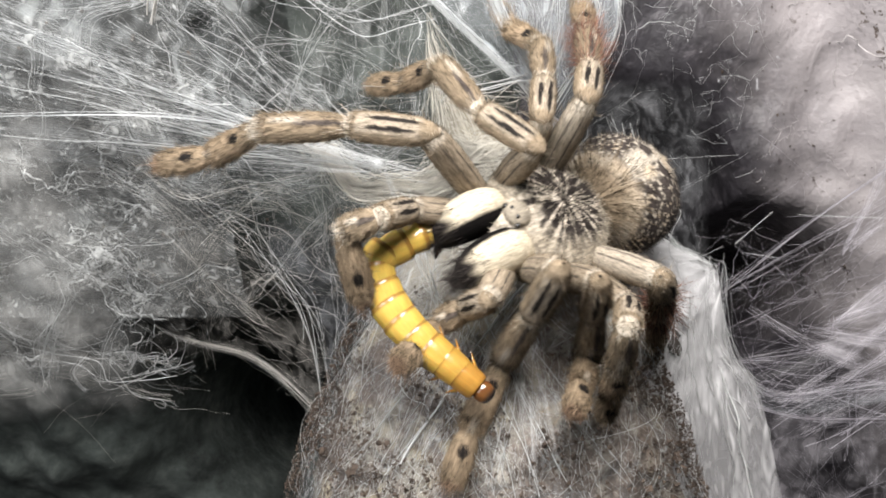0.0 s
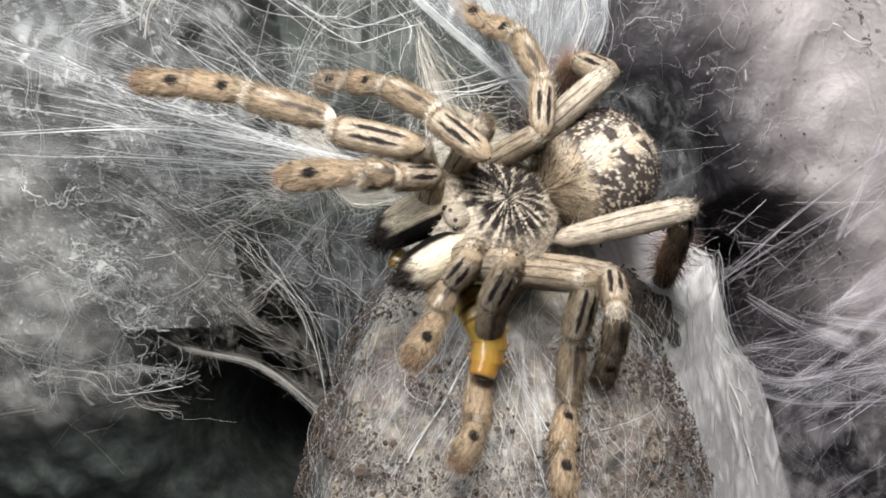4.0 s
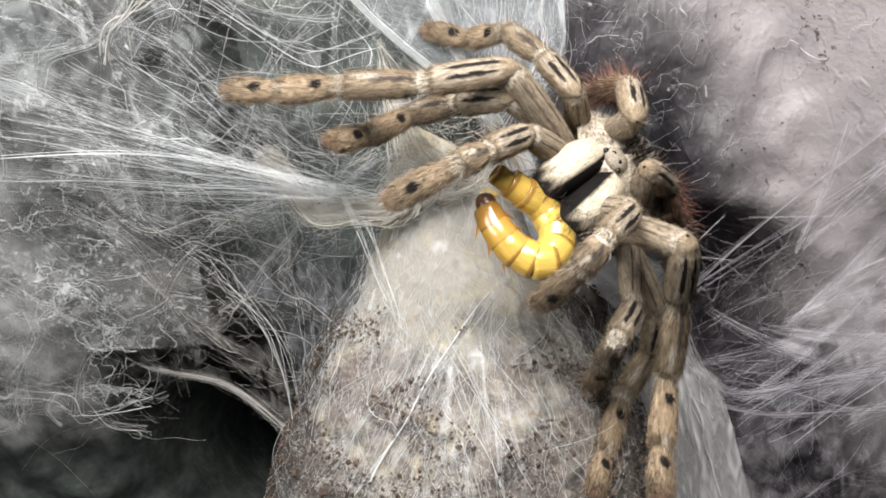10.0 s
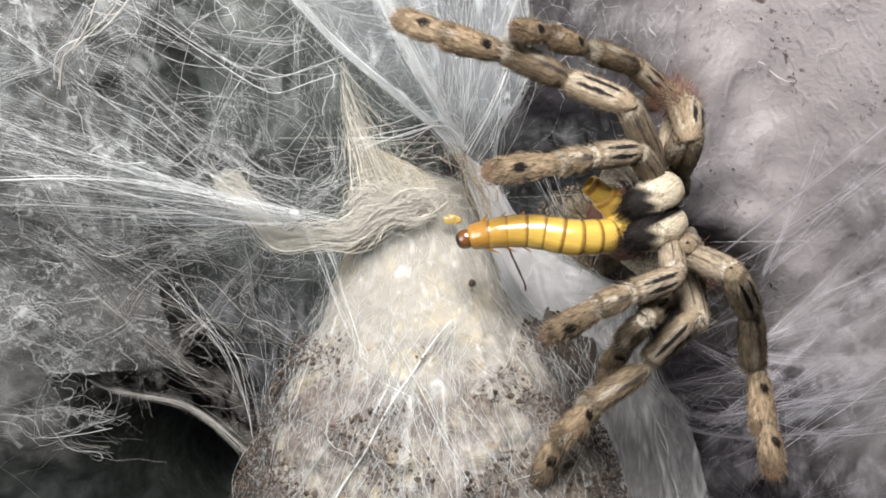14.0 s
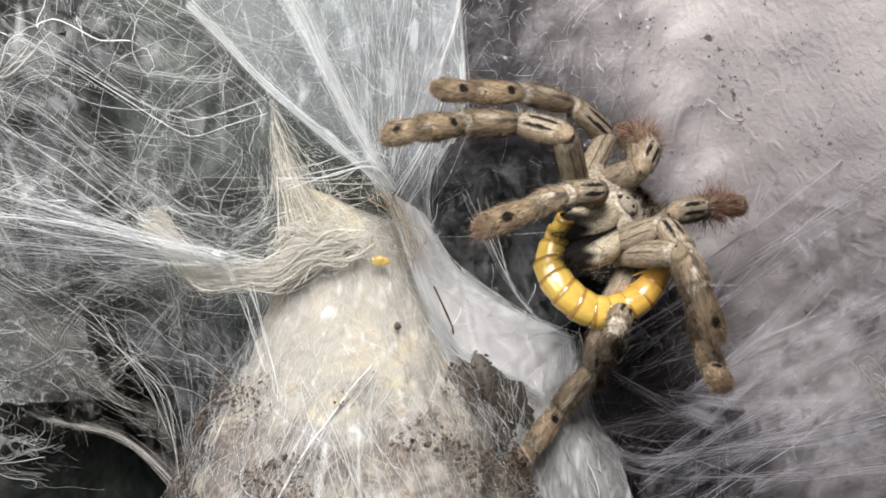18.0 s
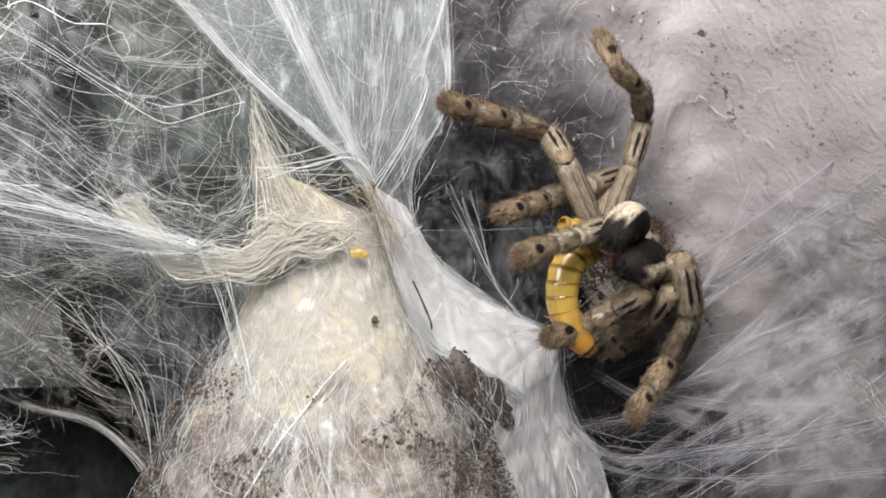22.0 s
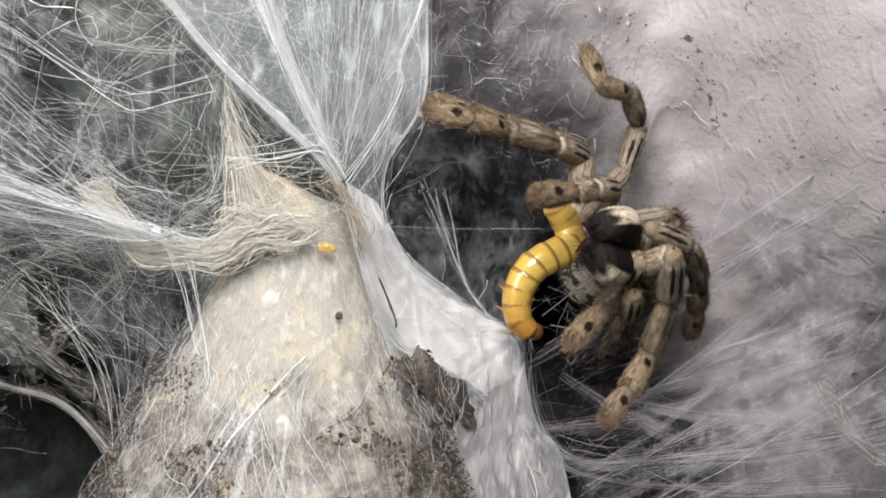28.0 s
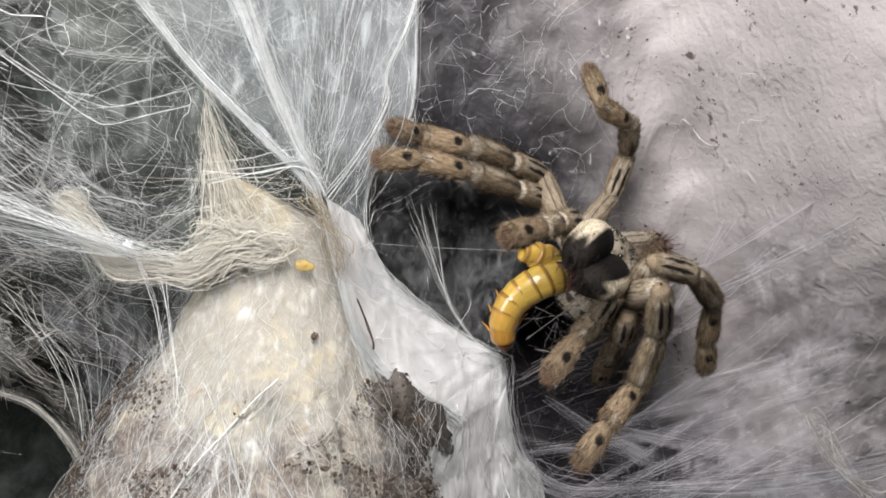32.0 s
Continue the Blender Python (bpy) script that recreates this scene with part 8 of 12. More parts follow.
    walk(LEGSET["R4"]["tarsus"], [
        (0, mm(39.5, -33.8, 7.4, -10, -15, -120)), (1, mm(29.3, -42, -26.3, -72, -8, -101)), (2, mm(30.3, -38.9, -26, -73, -10, -94)),
        (3, mm(30.2, -38.3, -26.3, -73, -11, -90)), (3.5, mm(29.9, -40.4, -24, -73, -13, -82)), (5.5, mm(22.8, -29.4, -6.7, -57, -34, -110)),
        (6, mm(25.5, -24.7, -5.8, -50, -38, -124)), (7, mm(26.5, -19.2, -11.7, -33, -25, -151)), (8, mm(26.8, -19.9, -6.6, -38, -21, -146)),
        (9, mm(26.2, -22.3, -5.9, -30, -14, -159)), (10, mm(22, -23, -5.9, -37, -15, -151)), (11, mm(23, -20.6, -11, -31, -11, -163)),
        (12, mm(27.1, -20.4, -16, -36, -16, -156)), (13, mm(27.8, -20.1, -13.1, -26, -11, -170)), (16, mm(29.7, -23.5, -5.2, -27, -5, -174)),
        (17, mm(29.1, -23.7, -4.3, -28, -2, -176)), (18, mm(18.3, -28.3, 4.2, -25, 12, -177)), (18.33, mm(14.1, -27, 10.4, -7, 18, -118)),
        (18.67, mm(9.8, -25.8, 16.7, 8, 6, -60)), (19, mm(5.6, -24.5, 22.9, 6, -13, -6)), (20, mm(8.8, -6.1, 6.5, -6, -1, 10)),
        (21, mm(2.7, -7.8, 6, -5, -1, 9)), (22, mm(3.6, -10.9, 2.9, -7, -10, 15)), (23, mm(-2.6, -9.7, 1.5, -7, -9, 14)),
        (24, mm(3.9, -10.8, -0.3, -8, -8, 15)), (24.5, mm(4.3, -9.3, 3.5, -8, -7, 15)), (27, mm(-5.7, -7.3, 8.8, -7, -8, 14)),
        (28, mm(-6.5, -7.4, 8, -7, -8, 14)), (29, mm(-0.8, -11.9, 2.2, -6, -8, 15)), (30, mm(1.8, -11.4, 3.4, -5, -8, 15)),
        (31, mm(1.5, -9.8, 5, -5, -8, 14)), (32, mm(-2.3, -9.5, 6.5, -4, -9, 14))])
    walk(LEGSET["L1"]["femur"], [
        (0, mm(-7.5, 7.5, -3.2, 90, 35, 130)), (0.5, mm(-7.5, 7.5, -3.2, 84, 18, 143)), (1, mm(-7.5, 7.5, -3.2, 85, 1, -179)),
        (2, mm(-7.5, 7.5, -3.2, 88, 10, 161)), (3, mm(-7.5, 7.5, -3.2, 87, 9, 166)), (3.5, mm(-7.5, 7.5, -3.2, 93, 13, 162)),
        (5.5, mm(-7.5, 7.5, -3.2, 68, 39, 133)), (6, mm(-7.5, 7.5, -3.2, 102, 36, 146)), (7, mm(-7.5, 7.5, -3.2, 88, 43, 134)),
        (8, mm(-7.5, 7.5, -3.2, 72, 50, 114)), (9, mm(-7.5, 7.5, -3.2, 91, 42, 136)), (10, mm(-7.5, 7.5, -3.2, 83, 49, 125)),
        (11, mm(-7.5, 7.5, -3.2, 108, 34, 148)), (12, mm(-7.5, 7.5, -3.2, 112, 34, 153)), (13, mm(-7.5, 7.5, -3.2, 95, 50, 132)),
        (16, mm(-7.5, 7.5, -3.2, 136, 15, 164)), (17, mm(-7.5, 7.5, -3.2, 130, 24, 158)), (18, mm(-7.5, 7.5, -3.2, 112, 46, 143)),
        (18.5, mm(-7.5, 7.5, -3.2, 107, 32, 145)), (19, mm(-7.5, 7.5, -3.2, 114, 16, 150)), (19.5, mm(-7.5, 7.5, -3.2, 124, -21, -177)),
        (20, mm(-7.5, 7.5, -3.2, 115, -53, -141)), (21, mm(-7.5, 7.5, -3.2, 134, -38, -154)), (22, mm(-7.5, 7.5, -3.2, 145, -20, -154)),
        (23, mm(-7.5, 7.5, -3.2, 149, 3, -155)), (23.5, mm(-7.5, 7.5, -3.2, 145, 44, -172)), (24, mm(-7.5, 7.5, -3.2, 83, 74, 116)),
        (24.5, mm(-7.5, 7.5, -3.2, 129, 56, 161)), (27, mm(-7.5, 7.5, -3.2, 127, 39, 166)), (28, mm(-7.5, 7.5, -3.2, 129, 36, 168)),
        (29, mm(-7.5, 7.5, -3.2, 133, 40, 168)), (30, mm(-7.5, 7.5, -3.2, 131, 47, 164)), (31, mm(-7.5, 7.5, -3.2, 136, 45, 166)),
        (32, mm(-7.5, 7.5, -3.2, 128, 45, 162))])
    walk(LEGSET["L1"]["patella"], [
        (0, mm(-15.7, 17, 14.9, -94, 9, 45)), (1, mm(-7.7, 5.6, 18.7, -62, 2, 46)), (2, mm(-11.5, 8.2, 18.4, -74, 3, 45)),
        (3, mm(-11.2, 7.2, 18.5, -82, 1, 40)), (3.5, mm(-11.9, 10.1, 18.2, -85, 2, 38)), (5.5, mm(-22.2, 11.2, 12.7, -71, 42, 76)),
        (6, mm(-15.4, 18.1, 14.4, -63, 51, 83)), (7, mm(-18.5, 17.8, 12.8, -62, 53, 79)), (8, mm(-20.3, 19.4, 10.2, -72, 47, 65)),
        (9, mm(-17.8, 18.2, 13, -74, 54, 75)), (10, mm(-19, 19.4, 11.3, -77, 51, 68)), (11, mm(-13.8, 19.6, 14.1, -10, 43, 146)),
        (12, mm(-13.8, 20.3, 13.5, 2, 38, 157)), (13, mm(-17, 21.2, 11.1, -8, 48, 143)), (16, mm(-7, 23.8, 11.6, 0, 27, 158)),
        (17, mm(-8.7, 23.2, 12.1, -5, 27, 159)), (18, mm(-14.4, 22.8, 11, -39, 58, 108)), (19, mm(-7.7, 17.8, 16.2, -36, 56, 106)),
        (20, mm(-0.8, 24.7, 8.8, -10, 61, 132)), (21, mm(-5.4, 25.6, 9.2, -33, 63, 103)), (22, mm(-11.7, 25.7, 8.5, -76, 61, 71)),
        (23, mm(-16, 24.4, 8.1, -116, 60, 47)), (24, mm(-18.8, 25.4, 2.8, -123, 49, 38)), (24.5, mm(-16.4, 25.2, 6.5, -130, 52, 36)),
        (27, mm(-15.1, 23.2, 10.3, -110, 56, 51)), (28, mm(-14.5, 23.1, 10.6, -100, 60, 59)), (29, mm(-14.4, 24.2, 9.3, -100, 54, 54)),
        (30, mm(-15.3, 24.7, 8, -98, 55, 56)), (31, mm(-14.3, 25.5, 7.5, -97, 64, 65)), (32, mm(-15.2, 24.2, 8.9, -94, 62, 66))])
    walk(LEGSET["L1"]["tibia"], [
        (0, mm(-16.5, 14.6, 0.1, -90, 7, 42)), (1, mm(-13.1, 10.1, 5.4, -26, 3, 47)), (2, mm(-14.9, 10.7, 4, -50, 3, 46)),
        (3, mm(-12.7, 8.6, 3.6, -69, 7, 56)), (3.5, mm(-13.1, 10.8, 3.3, -74, 9, 59)), (5.5, mm(-29.2, 3, 2.3, -57, 35, 68)),
        (6, mm(-23.4, 8.5, 6, -27, 35, 62)), (7, mm(-27.4, 8.6, 4.9, -28, 37, 59)), (8, mm(-28.9, 11.8, 0.5, -51, 48, 79)),
        (9, mm(-25, 8, 4.7, -46, 46, 79)), (10, mm(-26.4, 10.1, 2.2, -61, 42, 63)), (11, mm(-20.8, 6.4, 12.2, -3, 46, 111)),
        (12, mm(-20, 6.6, 14, 6, 47, 131)), (13, mm(-24.6, 8.4, 9.7, -13, 53, 115)), (16, mm(-12.6, 9.9, 11.5, -23, 53, 126)),
        (17, mm(-13.2, 9, 10.8, -27, 53, 124)), (18, mm(-23, 11.6, 5.9, -65, 61, 86)), (19, mm(-17.3, 7.4, 11.3, -38, 42, 58)),
        (20, mm(-10.2, 13.1, 7.4, -37, 48, 54)), (21, mm(-16.1, 15.8, 5.4, -75, 58, 60)), (22, mm(-19.4, 14.8, 1.5, -122, 41, 36)),
        (23, mm(-19, 11.4, 1.3, -119, 36, 37)), (24, mm(-21.1, 13, -5.4, -114, 31, 36)), (24.5, mm(-18, 12, -0.6, -114, 27, 36)),
        (27, mm(-18.5, 10.8, 2.4, -110, 45, 44)), (28, mm(-19, 10.8, 3.4, -104, 42, 45)), (29, mm(-19.4, 13, 0.7, -103, 45, 47)),
        (30, mm(-20.5, 13.6, -0.6, -104, 35, 42)), (31, mm(-18.2, 12.6, 0.9, -94, 42, 48)), (32, mm(-19.6, 11.7, 1.9, -101, 43, 47))])
    walk(LEGSET["L1"]["metatarsus"], [
        (0, mm(-18, 13.4, -15.3, -23, 4, 36)), (1, mm(-23.5, 19.2, -1.5, -51, 4, 50)), (2, mm(-22.5, 17, -7.9, -18, 4, 50)),
        (3, mm(-18.2, 10.3, -10.8, 5, 5, 55)), (3.5, mm(-18, 11.1, -11.4, 5, 7, 57)), (5.5, mm(-39.9, -0.6, -8.4, -34, 22, 47)),
        (6, mm(-37.5, 11.5, 0.2, -31, 35, 58)), (7, mm(-41.3, 11.9, -0.9, -29, 40, 65)), (8, mm(-40.1, 4.9, -7.7, -31, 31, 50)),
        (9, mm(-37.2, 2.1, -2.8, -31, 33, 54)), (10, mm(-37.1, 5.5, -8, -24, 28, 46)), (11, mm(-35, 0.3, 11.7, 31, 53, 75)),
        (12, mm(-32.3, -2.7, 15, 29, 50, 109)), (13, mm(-37.1, -0.6, 7.4, 14, 50, 93)), (16, mm(-21.3, -2.5, 8, 6, 36, 23)),
        (17, mm(-21.4, -3.4, 6.5, 11, 40, 27)), (18, mm(-30.4, -0.1, -0.9, 12, 43, 31)), (19, mm(-31, 8.3, 4.1, 4, 35, 24)),
        (20, mm(-24.3, 14.6, 1.2, -25, 39, 36)), (21, mm(-25.8, 6.8, -2.8, -14, 28, 21)), (22, mm(-21.5, 3.1, -8.3, -29, -1, 19)),
        (23, mm(-20.8, 0.6, -9.8, -28, 0, 21)), (24, mm(-23, 3.7, -17.6, -42, -5, 16)), (24.5, mm(-19.6, 3.1, -13.2, -53, -2, 19)),
        (27, mm(-22.1, -0.1, -7.9, -45, 0, 21)), (28, mm(-23.5, 1, -7.8, -32, 4, 24)), (29, mm(-24.3, 2.8, -9.9, -43, -5, 16)),
        (30, mm(-24.4, 5.1, -12.9, -34, -4, 17)), (31, mm(-24.2, 4.1, -10.7, -41, -1, 20)), (32, mm(-24.6, 2, -9.2, -34, 0, 21))])
    walk(LEGSET["L1"]["tarsus"], [
        (0, mm(-25.5, 23.2, -20.6, -26, 8, 43)), (1, mm(-30.4, 24.1, -12, 22, 4, 52)), (2, mm(-32.6, 24.9, -12.1, 24, 3, 38)),
        (3, mm(-29.1, 18.1, -9.6, 26, 0, 29)), (3.5, mm(-29.2, 18.5, -10.3, 25, 0, 31)), (5.5, mm(-50.1, 4.9, -15.3, -34, 17, 44)),
        (6, mm(-49.4, 14.4, -5.4, -41, 38, 67)), (7, mm(-53.8, 13.2, -6, -31, 47, 92)), (8, mm(-51.3, 9.4, -13.6, -38, 32, 52)),
        (9, mm(-48.8, 6.1, -8.5, -14, 31, 45)), (10, mm(-47.8, 12.2, -13, -5, 28, 38)), (11, mm(-45, 8.4, 15.8, 27, 55, 52)),
        (12, mm(-45.1, -1.9, 19.2, 71, 65, 99)), (13, mm(-50.2, 1.4, 9.6, 26, 55, 76)), (16, mm(-25.8, 10.2, 9.1, 1, 32, 23)),
        (17, mm(-26, 9.1, 8.5, 10, 41, 31)), (18, mm(-35.6, 12.2, 1.2, 16, 46, 31)), (19, mm(-36, 20.8, 4.8, -13, 28, 26)),
        (20, mm(-34.3, 22.5, -3.3, -42, 43, 45)), (21, mm(-31.9, 18.4, -5.7, -16, 26, 21)), (22, mm(-25.2, 14.3, -14.8, -28, 0, 21)),
        (23, mm(-25.2, 11.7, -16, -46, 1, 22)), (24, mm(-24.9, 13.6, -26.6, -41, -5, 16)), (24.5, mm(-21.9, 11, -23.9, -51, 0, 21)),
        (27, mm(-25.6, 8.8, -17.4, -61, 7, 26)), (28, mm(-28.5, 11.3, -14.8, -36, 1, 22)), (29, mm(-26.3, 12.6, -19.1, -41, 2, 22)),
        (30, mm(-27.2, 15.9, -20.5, -34, -1, 20)), (31, mm(-27.4, 13.8, -19.5, -37, 1, 22)), (32, mm(-28.7, 12.4, -16.8, -56, 9, 29))])
    walk(LEGSET["L2"]["femur"], [
        (0, mm(-9.5, 3, -3.6, 74, 32, 118)), (0.5, mm(-9.5, 3, -3.6, 74, 11, 146)), (1, mm(-9.5, 3, -3.6, 69, -6, -172)),
        (2, mm(-9.5, 3, -3.6, 72, 10, 175)), (3, mm(-9.5, 3, -3.6, 61, 15, 157)), (3.5, mm(-9.5, 3, -3.6, 61, 15, 151)),
        (5.5, mm(-12.2, 1.9, -2.3, 31, 37, 131)), (6, mm(-9.5, 3, -3.6, 45, 36, 137)), (7, mm(-12.2, 3.1, -3.7, -3, 43, 87)),
        (8, mm(-9.5, 3, -3.6, -13, 43, 105)), (9, mm(-9.5, 3, -3.6, -19, 42, 92)), (10, mm(-9.5, 3, -3.6, -19, 44, 104)),
        (11, mm(-9.5, 3, -3.6, -1, 41, 118)), (12, mm(-10.8, 3.1, -3.9, -18, 44, 73)), (13, mm(-9.5, 3, -3.6, -1, 43, 54)),
        (16, mm(-9.5, 3, -3.6, 64, 58, 93)), (17, mm(-9.5, 3, -3.6, 60, 56, 88)), (18, mm(-9.5, 3, -3.6, -25, 14, 23)),
        (18.5, mm(-9.5, 3, -3.6, -2, -42, -26)), (19, mm(-9.5, 3, -3.6, 83, -36, -135)), (20, mm(-9.5, 3, -3.6, 112, -58, -137)),
        (21, mm(-9.5, 3, -3.6, 131, -52, -149)), (22, mm(-9.5, 3, -3.6, 163, -3, -164)), (22.5, mm(-9.5, 3, -3.6, 159, 42, -175)),
        (23, mm(-9.5, 3, -3.6, 87, 78, 109)), (23.5, mm(-9.5, 3, -3.6, -1, 47, 26)), (24, mm(-9.5, 3, -3.6, -12, 5, 20)),
        (24.5, mm(-9.5, 3, -3.6, -1, 25, 18)), (25.12, mm(-9.5, 3, -3.6, 3, -40, 1)), (25.75, mm(-9.5, 3, -3.6, 128, -67, -131)),
        (27, mm(-9.5, 3, -3.6, 118, -37, -139)), (28, mm(-9.5, 3, -3.6, 113, -43, -135)), (29, mm(-9.5, 3, -3.6, 114, -51, -132)),
        (30, mm(-9.5, 3, -3.6, 118, -46, -136)), (31, mm(-9.5, 3, -3.6, 120, -46, -138)), (32, mm(-9.5, 3, -3.6, 124, -36, -142))])
    walk(LEGSET["L2"]["patella"], [
        (0, mm(-19, 9.4, 12.8, -90, 26, 75)), (1, mm(-6.6, -3.9, 15, -70, 14, 106)), (2, mm(-13.4, -3, 15.1, -59, 8, 88)),
        (3, mm(-17.4, -4.3, 13.2, -51, 8, 78)), (3.5, mm(-18.3, -3.3, 13.2, -59, 11, 76)), (5.5, mm(-29.1, -4.7, 6.1, -53, 2, 28)),
        (6, mm(-25.2, -1.5, 8, -59, 14, 26)), (7, mm(-32.1, 3.5, -4.5, -94, 11, 22)), (8, mm(-27.4, -5.3, -7, -88, 21, 31)),
        (9, mm(-28.3, -1.9, -8.3, -84, 15, 28)), (10, mm(-26.9, -5.7, -8.1, -85, 50, 63)), (11, mm(-27.1, -6.5, -3.7, -97, 23, 34)),
        (12, mm(-30.3, 4.8, -8.1, -109, 27, 31)), (13, mm(-25.7, 14.7, -3.9, -86, 33, 39)), (16, mm(-18.9, 17.9, 5.9, -74, 36, 47)),
        (17, mm(-19.1, 17.8, 5.9, -69, 36, 49)), (18, mm(-18.5, 18.8, -11.9, -89, 51, 63)), (19, mm(0.5, 9.6, 12.4, -46, 42, 61)),
        (20, mm(-3.1, 19.2, 6.2, -46, 70, 108)), (21, mm(-6, 20.4, 5.7, -92, 65, 63)), (22, mm(-14.5, 21.5, 2.2, -141, 35, 29)),
        (23, mm(-17.2, 21, 0.6, -125, 45, 38)), (24, mm(-16.6, 21.2, -7.9, -147, 29, 25)), (24.5, mm(-15.9, 21.9, -4, -145, 22, 25)),
        (25.75, mm(-11.8, 19.5, 3.2, -96, 71, 68)), (27, mm(-7.7, 17.2, 10.4, 10, 41, 168)), (28, mm(-6.4, 17.5, 9.8, 16, 37, 167)),
        (29, mm(-6.2, 18.9, 8, 14, 37, 167)), (30, mm(-6.8, 18.5, 8.8, 18, 35, 169)), (31, mm(-7, 18.7, 8.5, 22, 33, 171)),
        (32, mm(-8.7, 17.7, 9.9, 21, 33, 171))])
    walk(LEGSET["L2"]["tibia"], [
        (0, mm(-20.7, 3.6, 0.7, -83, 24, 76)), (1, mm(-10.1, -8, 2.6, -33, 10, 85)), (2, mm(-20.4, -4.3, 3.6, -29, 11, 87)),
        (3, mm(-26, -4.1, 2.9, -46, 11, 84)), (3.5, mm(-25.6, -3.8, 1.9, -46, 12, 80)), (5.5, mm(-33.3, 2.2, -4.8, -48, 5, 29)),
        (6, mm(-30.8, 3.4, -3.3, -54, 16, 27)), (7, mm(-34.1, 1.6, -17.7, -33, -1, 9)), (8, mm(-31.8, -7.4, -19.6, -17, 3, 13)),
        (9, mm(-31.9, -2.3, -21.3, -7, -4, 4)), (10, mm(-32.7, -14.3, -16.8, -18, 7, 19)), (11, mm(-30.3, -10.9, -16.1, -22, -4, 2)),
        (12, mm(-33.1, -2, -19.5, -22, 4, 9)), (13, mm(-31.9, 10.8, -15.2, -25, 7, 11)), (16, mm(-26.8, 14.8, -4.6, -75, 31, 42)),
        (17, mm(-27.6, 15.3, -4.3, -73, 34, 47)), (18, mm(-23.6, 9.7, -20.5, -96, 21, 35)), (19, mm(-10.7, 8.3, 5.1, -59, 25, 33)),
        (19.5, mm(-10, 8, 3.9, -65, 46, 55)), (20, mm(-9.3, 7.7, 2.8, -68, 67, 79)), (21, mm(-11.1, 9.2, 0, -112, 51, 40)),
        (22, mm(-13.8, 9.9, -4.7, -142, 12, 25)), (23, mm(-18.7, 10.1, -7.2, -123, 28, 34)), (24, mm(-15.1, 9.4, -14.2, -142, 2, 25)),
        (24.5, mm(-13.8, 10.7, -11.1, -142, 1, 25)), (25.75, mm(-12.8, 7.6, 0.5, -130, 41, 34)), (27, mm(-11.9, 4.5, 12.2, -75, 71, 88)),
        (28, mm(-11.6, 5.4, 12.9, -53, 73, 111)), (29, mm(-11, 6.6, 10.7, -40, 69, 117)), (30, mm(-11.5, 6.3, 12.3, -45, 69, 113)),
        (31, mm(-11.6, 6.7, 12.7, -21, 66, 142)), (32, mm(-13.2, 5.7, 14, -13, 62, 148))])
    walk(LEGSET["L2"]["metatarsus"], [
        (0, mm(-23.8, -1.6, -12.4, 29, 1, 30)), (1, mm(-22.4, -8.3, -5.2, 18, 3, 68)), (2, mm(-33.1, -5.1, -3.4, 37, 7, 62)),
        (3, mm(-36.2, -5, -7.5, 48, 7, 58)), (3.5, mm(-35.9, -4.1, -8.3, 35, 7, 53)), (5.5, mm(-38.7, 10.2, -15.6, -9, 10, 22)),
        (6, mm(-37.5, 9.5, -14.6, -27, 19, 30)), (7, mm(-35.8, 13.7, -25.6, -3, 14, 24)), (8, mm(-35.2, 6.1, -23.7, -2, 3, 9)),
        (9, mm(-32.8, 12, -23.1, 4, 4, 15)), (10, mm(-37.7, -1.5, -21.3, -22, 16, 34)), (11, mm(-30.4, 2.5, -21.5, 3, 10, 17)),
        (12, mm(-35.5, 11.2, -24.9, 2, 15, 17)), (13, mm(-35.1, 23.6, -21.4, -3, 13, 16)), (16, mm(-34.6, 12.6, -16.7, -46, 21, 33)),
        (17, mm(-36.1, 12.5, -15.7, -30, 13, 21)), (18, mm(-26.9, 5.4, -34, -26, 3, 17)), (18.5, mm(-23, 8.5, -20.1, -59, 25, 44)),
        (19, mm(-19.2, 11.7, -6.2, -117, 38, 29)), (20, mm(-16.8, -3.5, -2.5, -81, 74, 81)), (21, mm(-15.7, -1.7, -8.3, -132, 49, 29)),
        (22, mm(-10.7, -1.3, -13.4, -149, -2, 21)), (23, mm(-18.9, 0.4, -18, -133, 21, 29)), (24, mm(-10.4, -1, -23.2, -147, -3, 22)),
        (24.5, mm(-9.2, 0.2, -20.1, -147, -1, 22)), (27, mm(-16.4, -8.6, 7.8, -122, 62, 45)), (28, mm(-15.7, -8, 9.4, -101, 63, 58)),
        (29, mm(-16.8, -6.2, 7.3, -114, 60, 49)), (30, mm(-17.3, -6.5, 8.8, -104, 52, 48)), (31, mm(-16.3, -6.8, 10.7, -101, 50, 48)),
        (32, mm(-18.2, -7.8, 12.3, -96, 55, 53))])
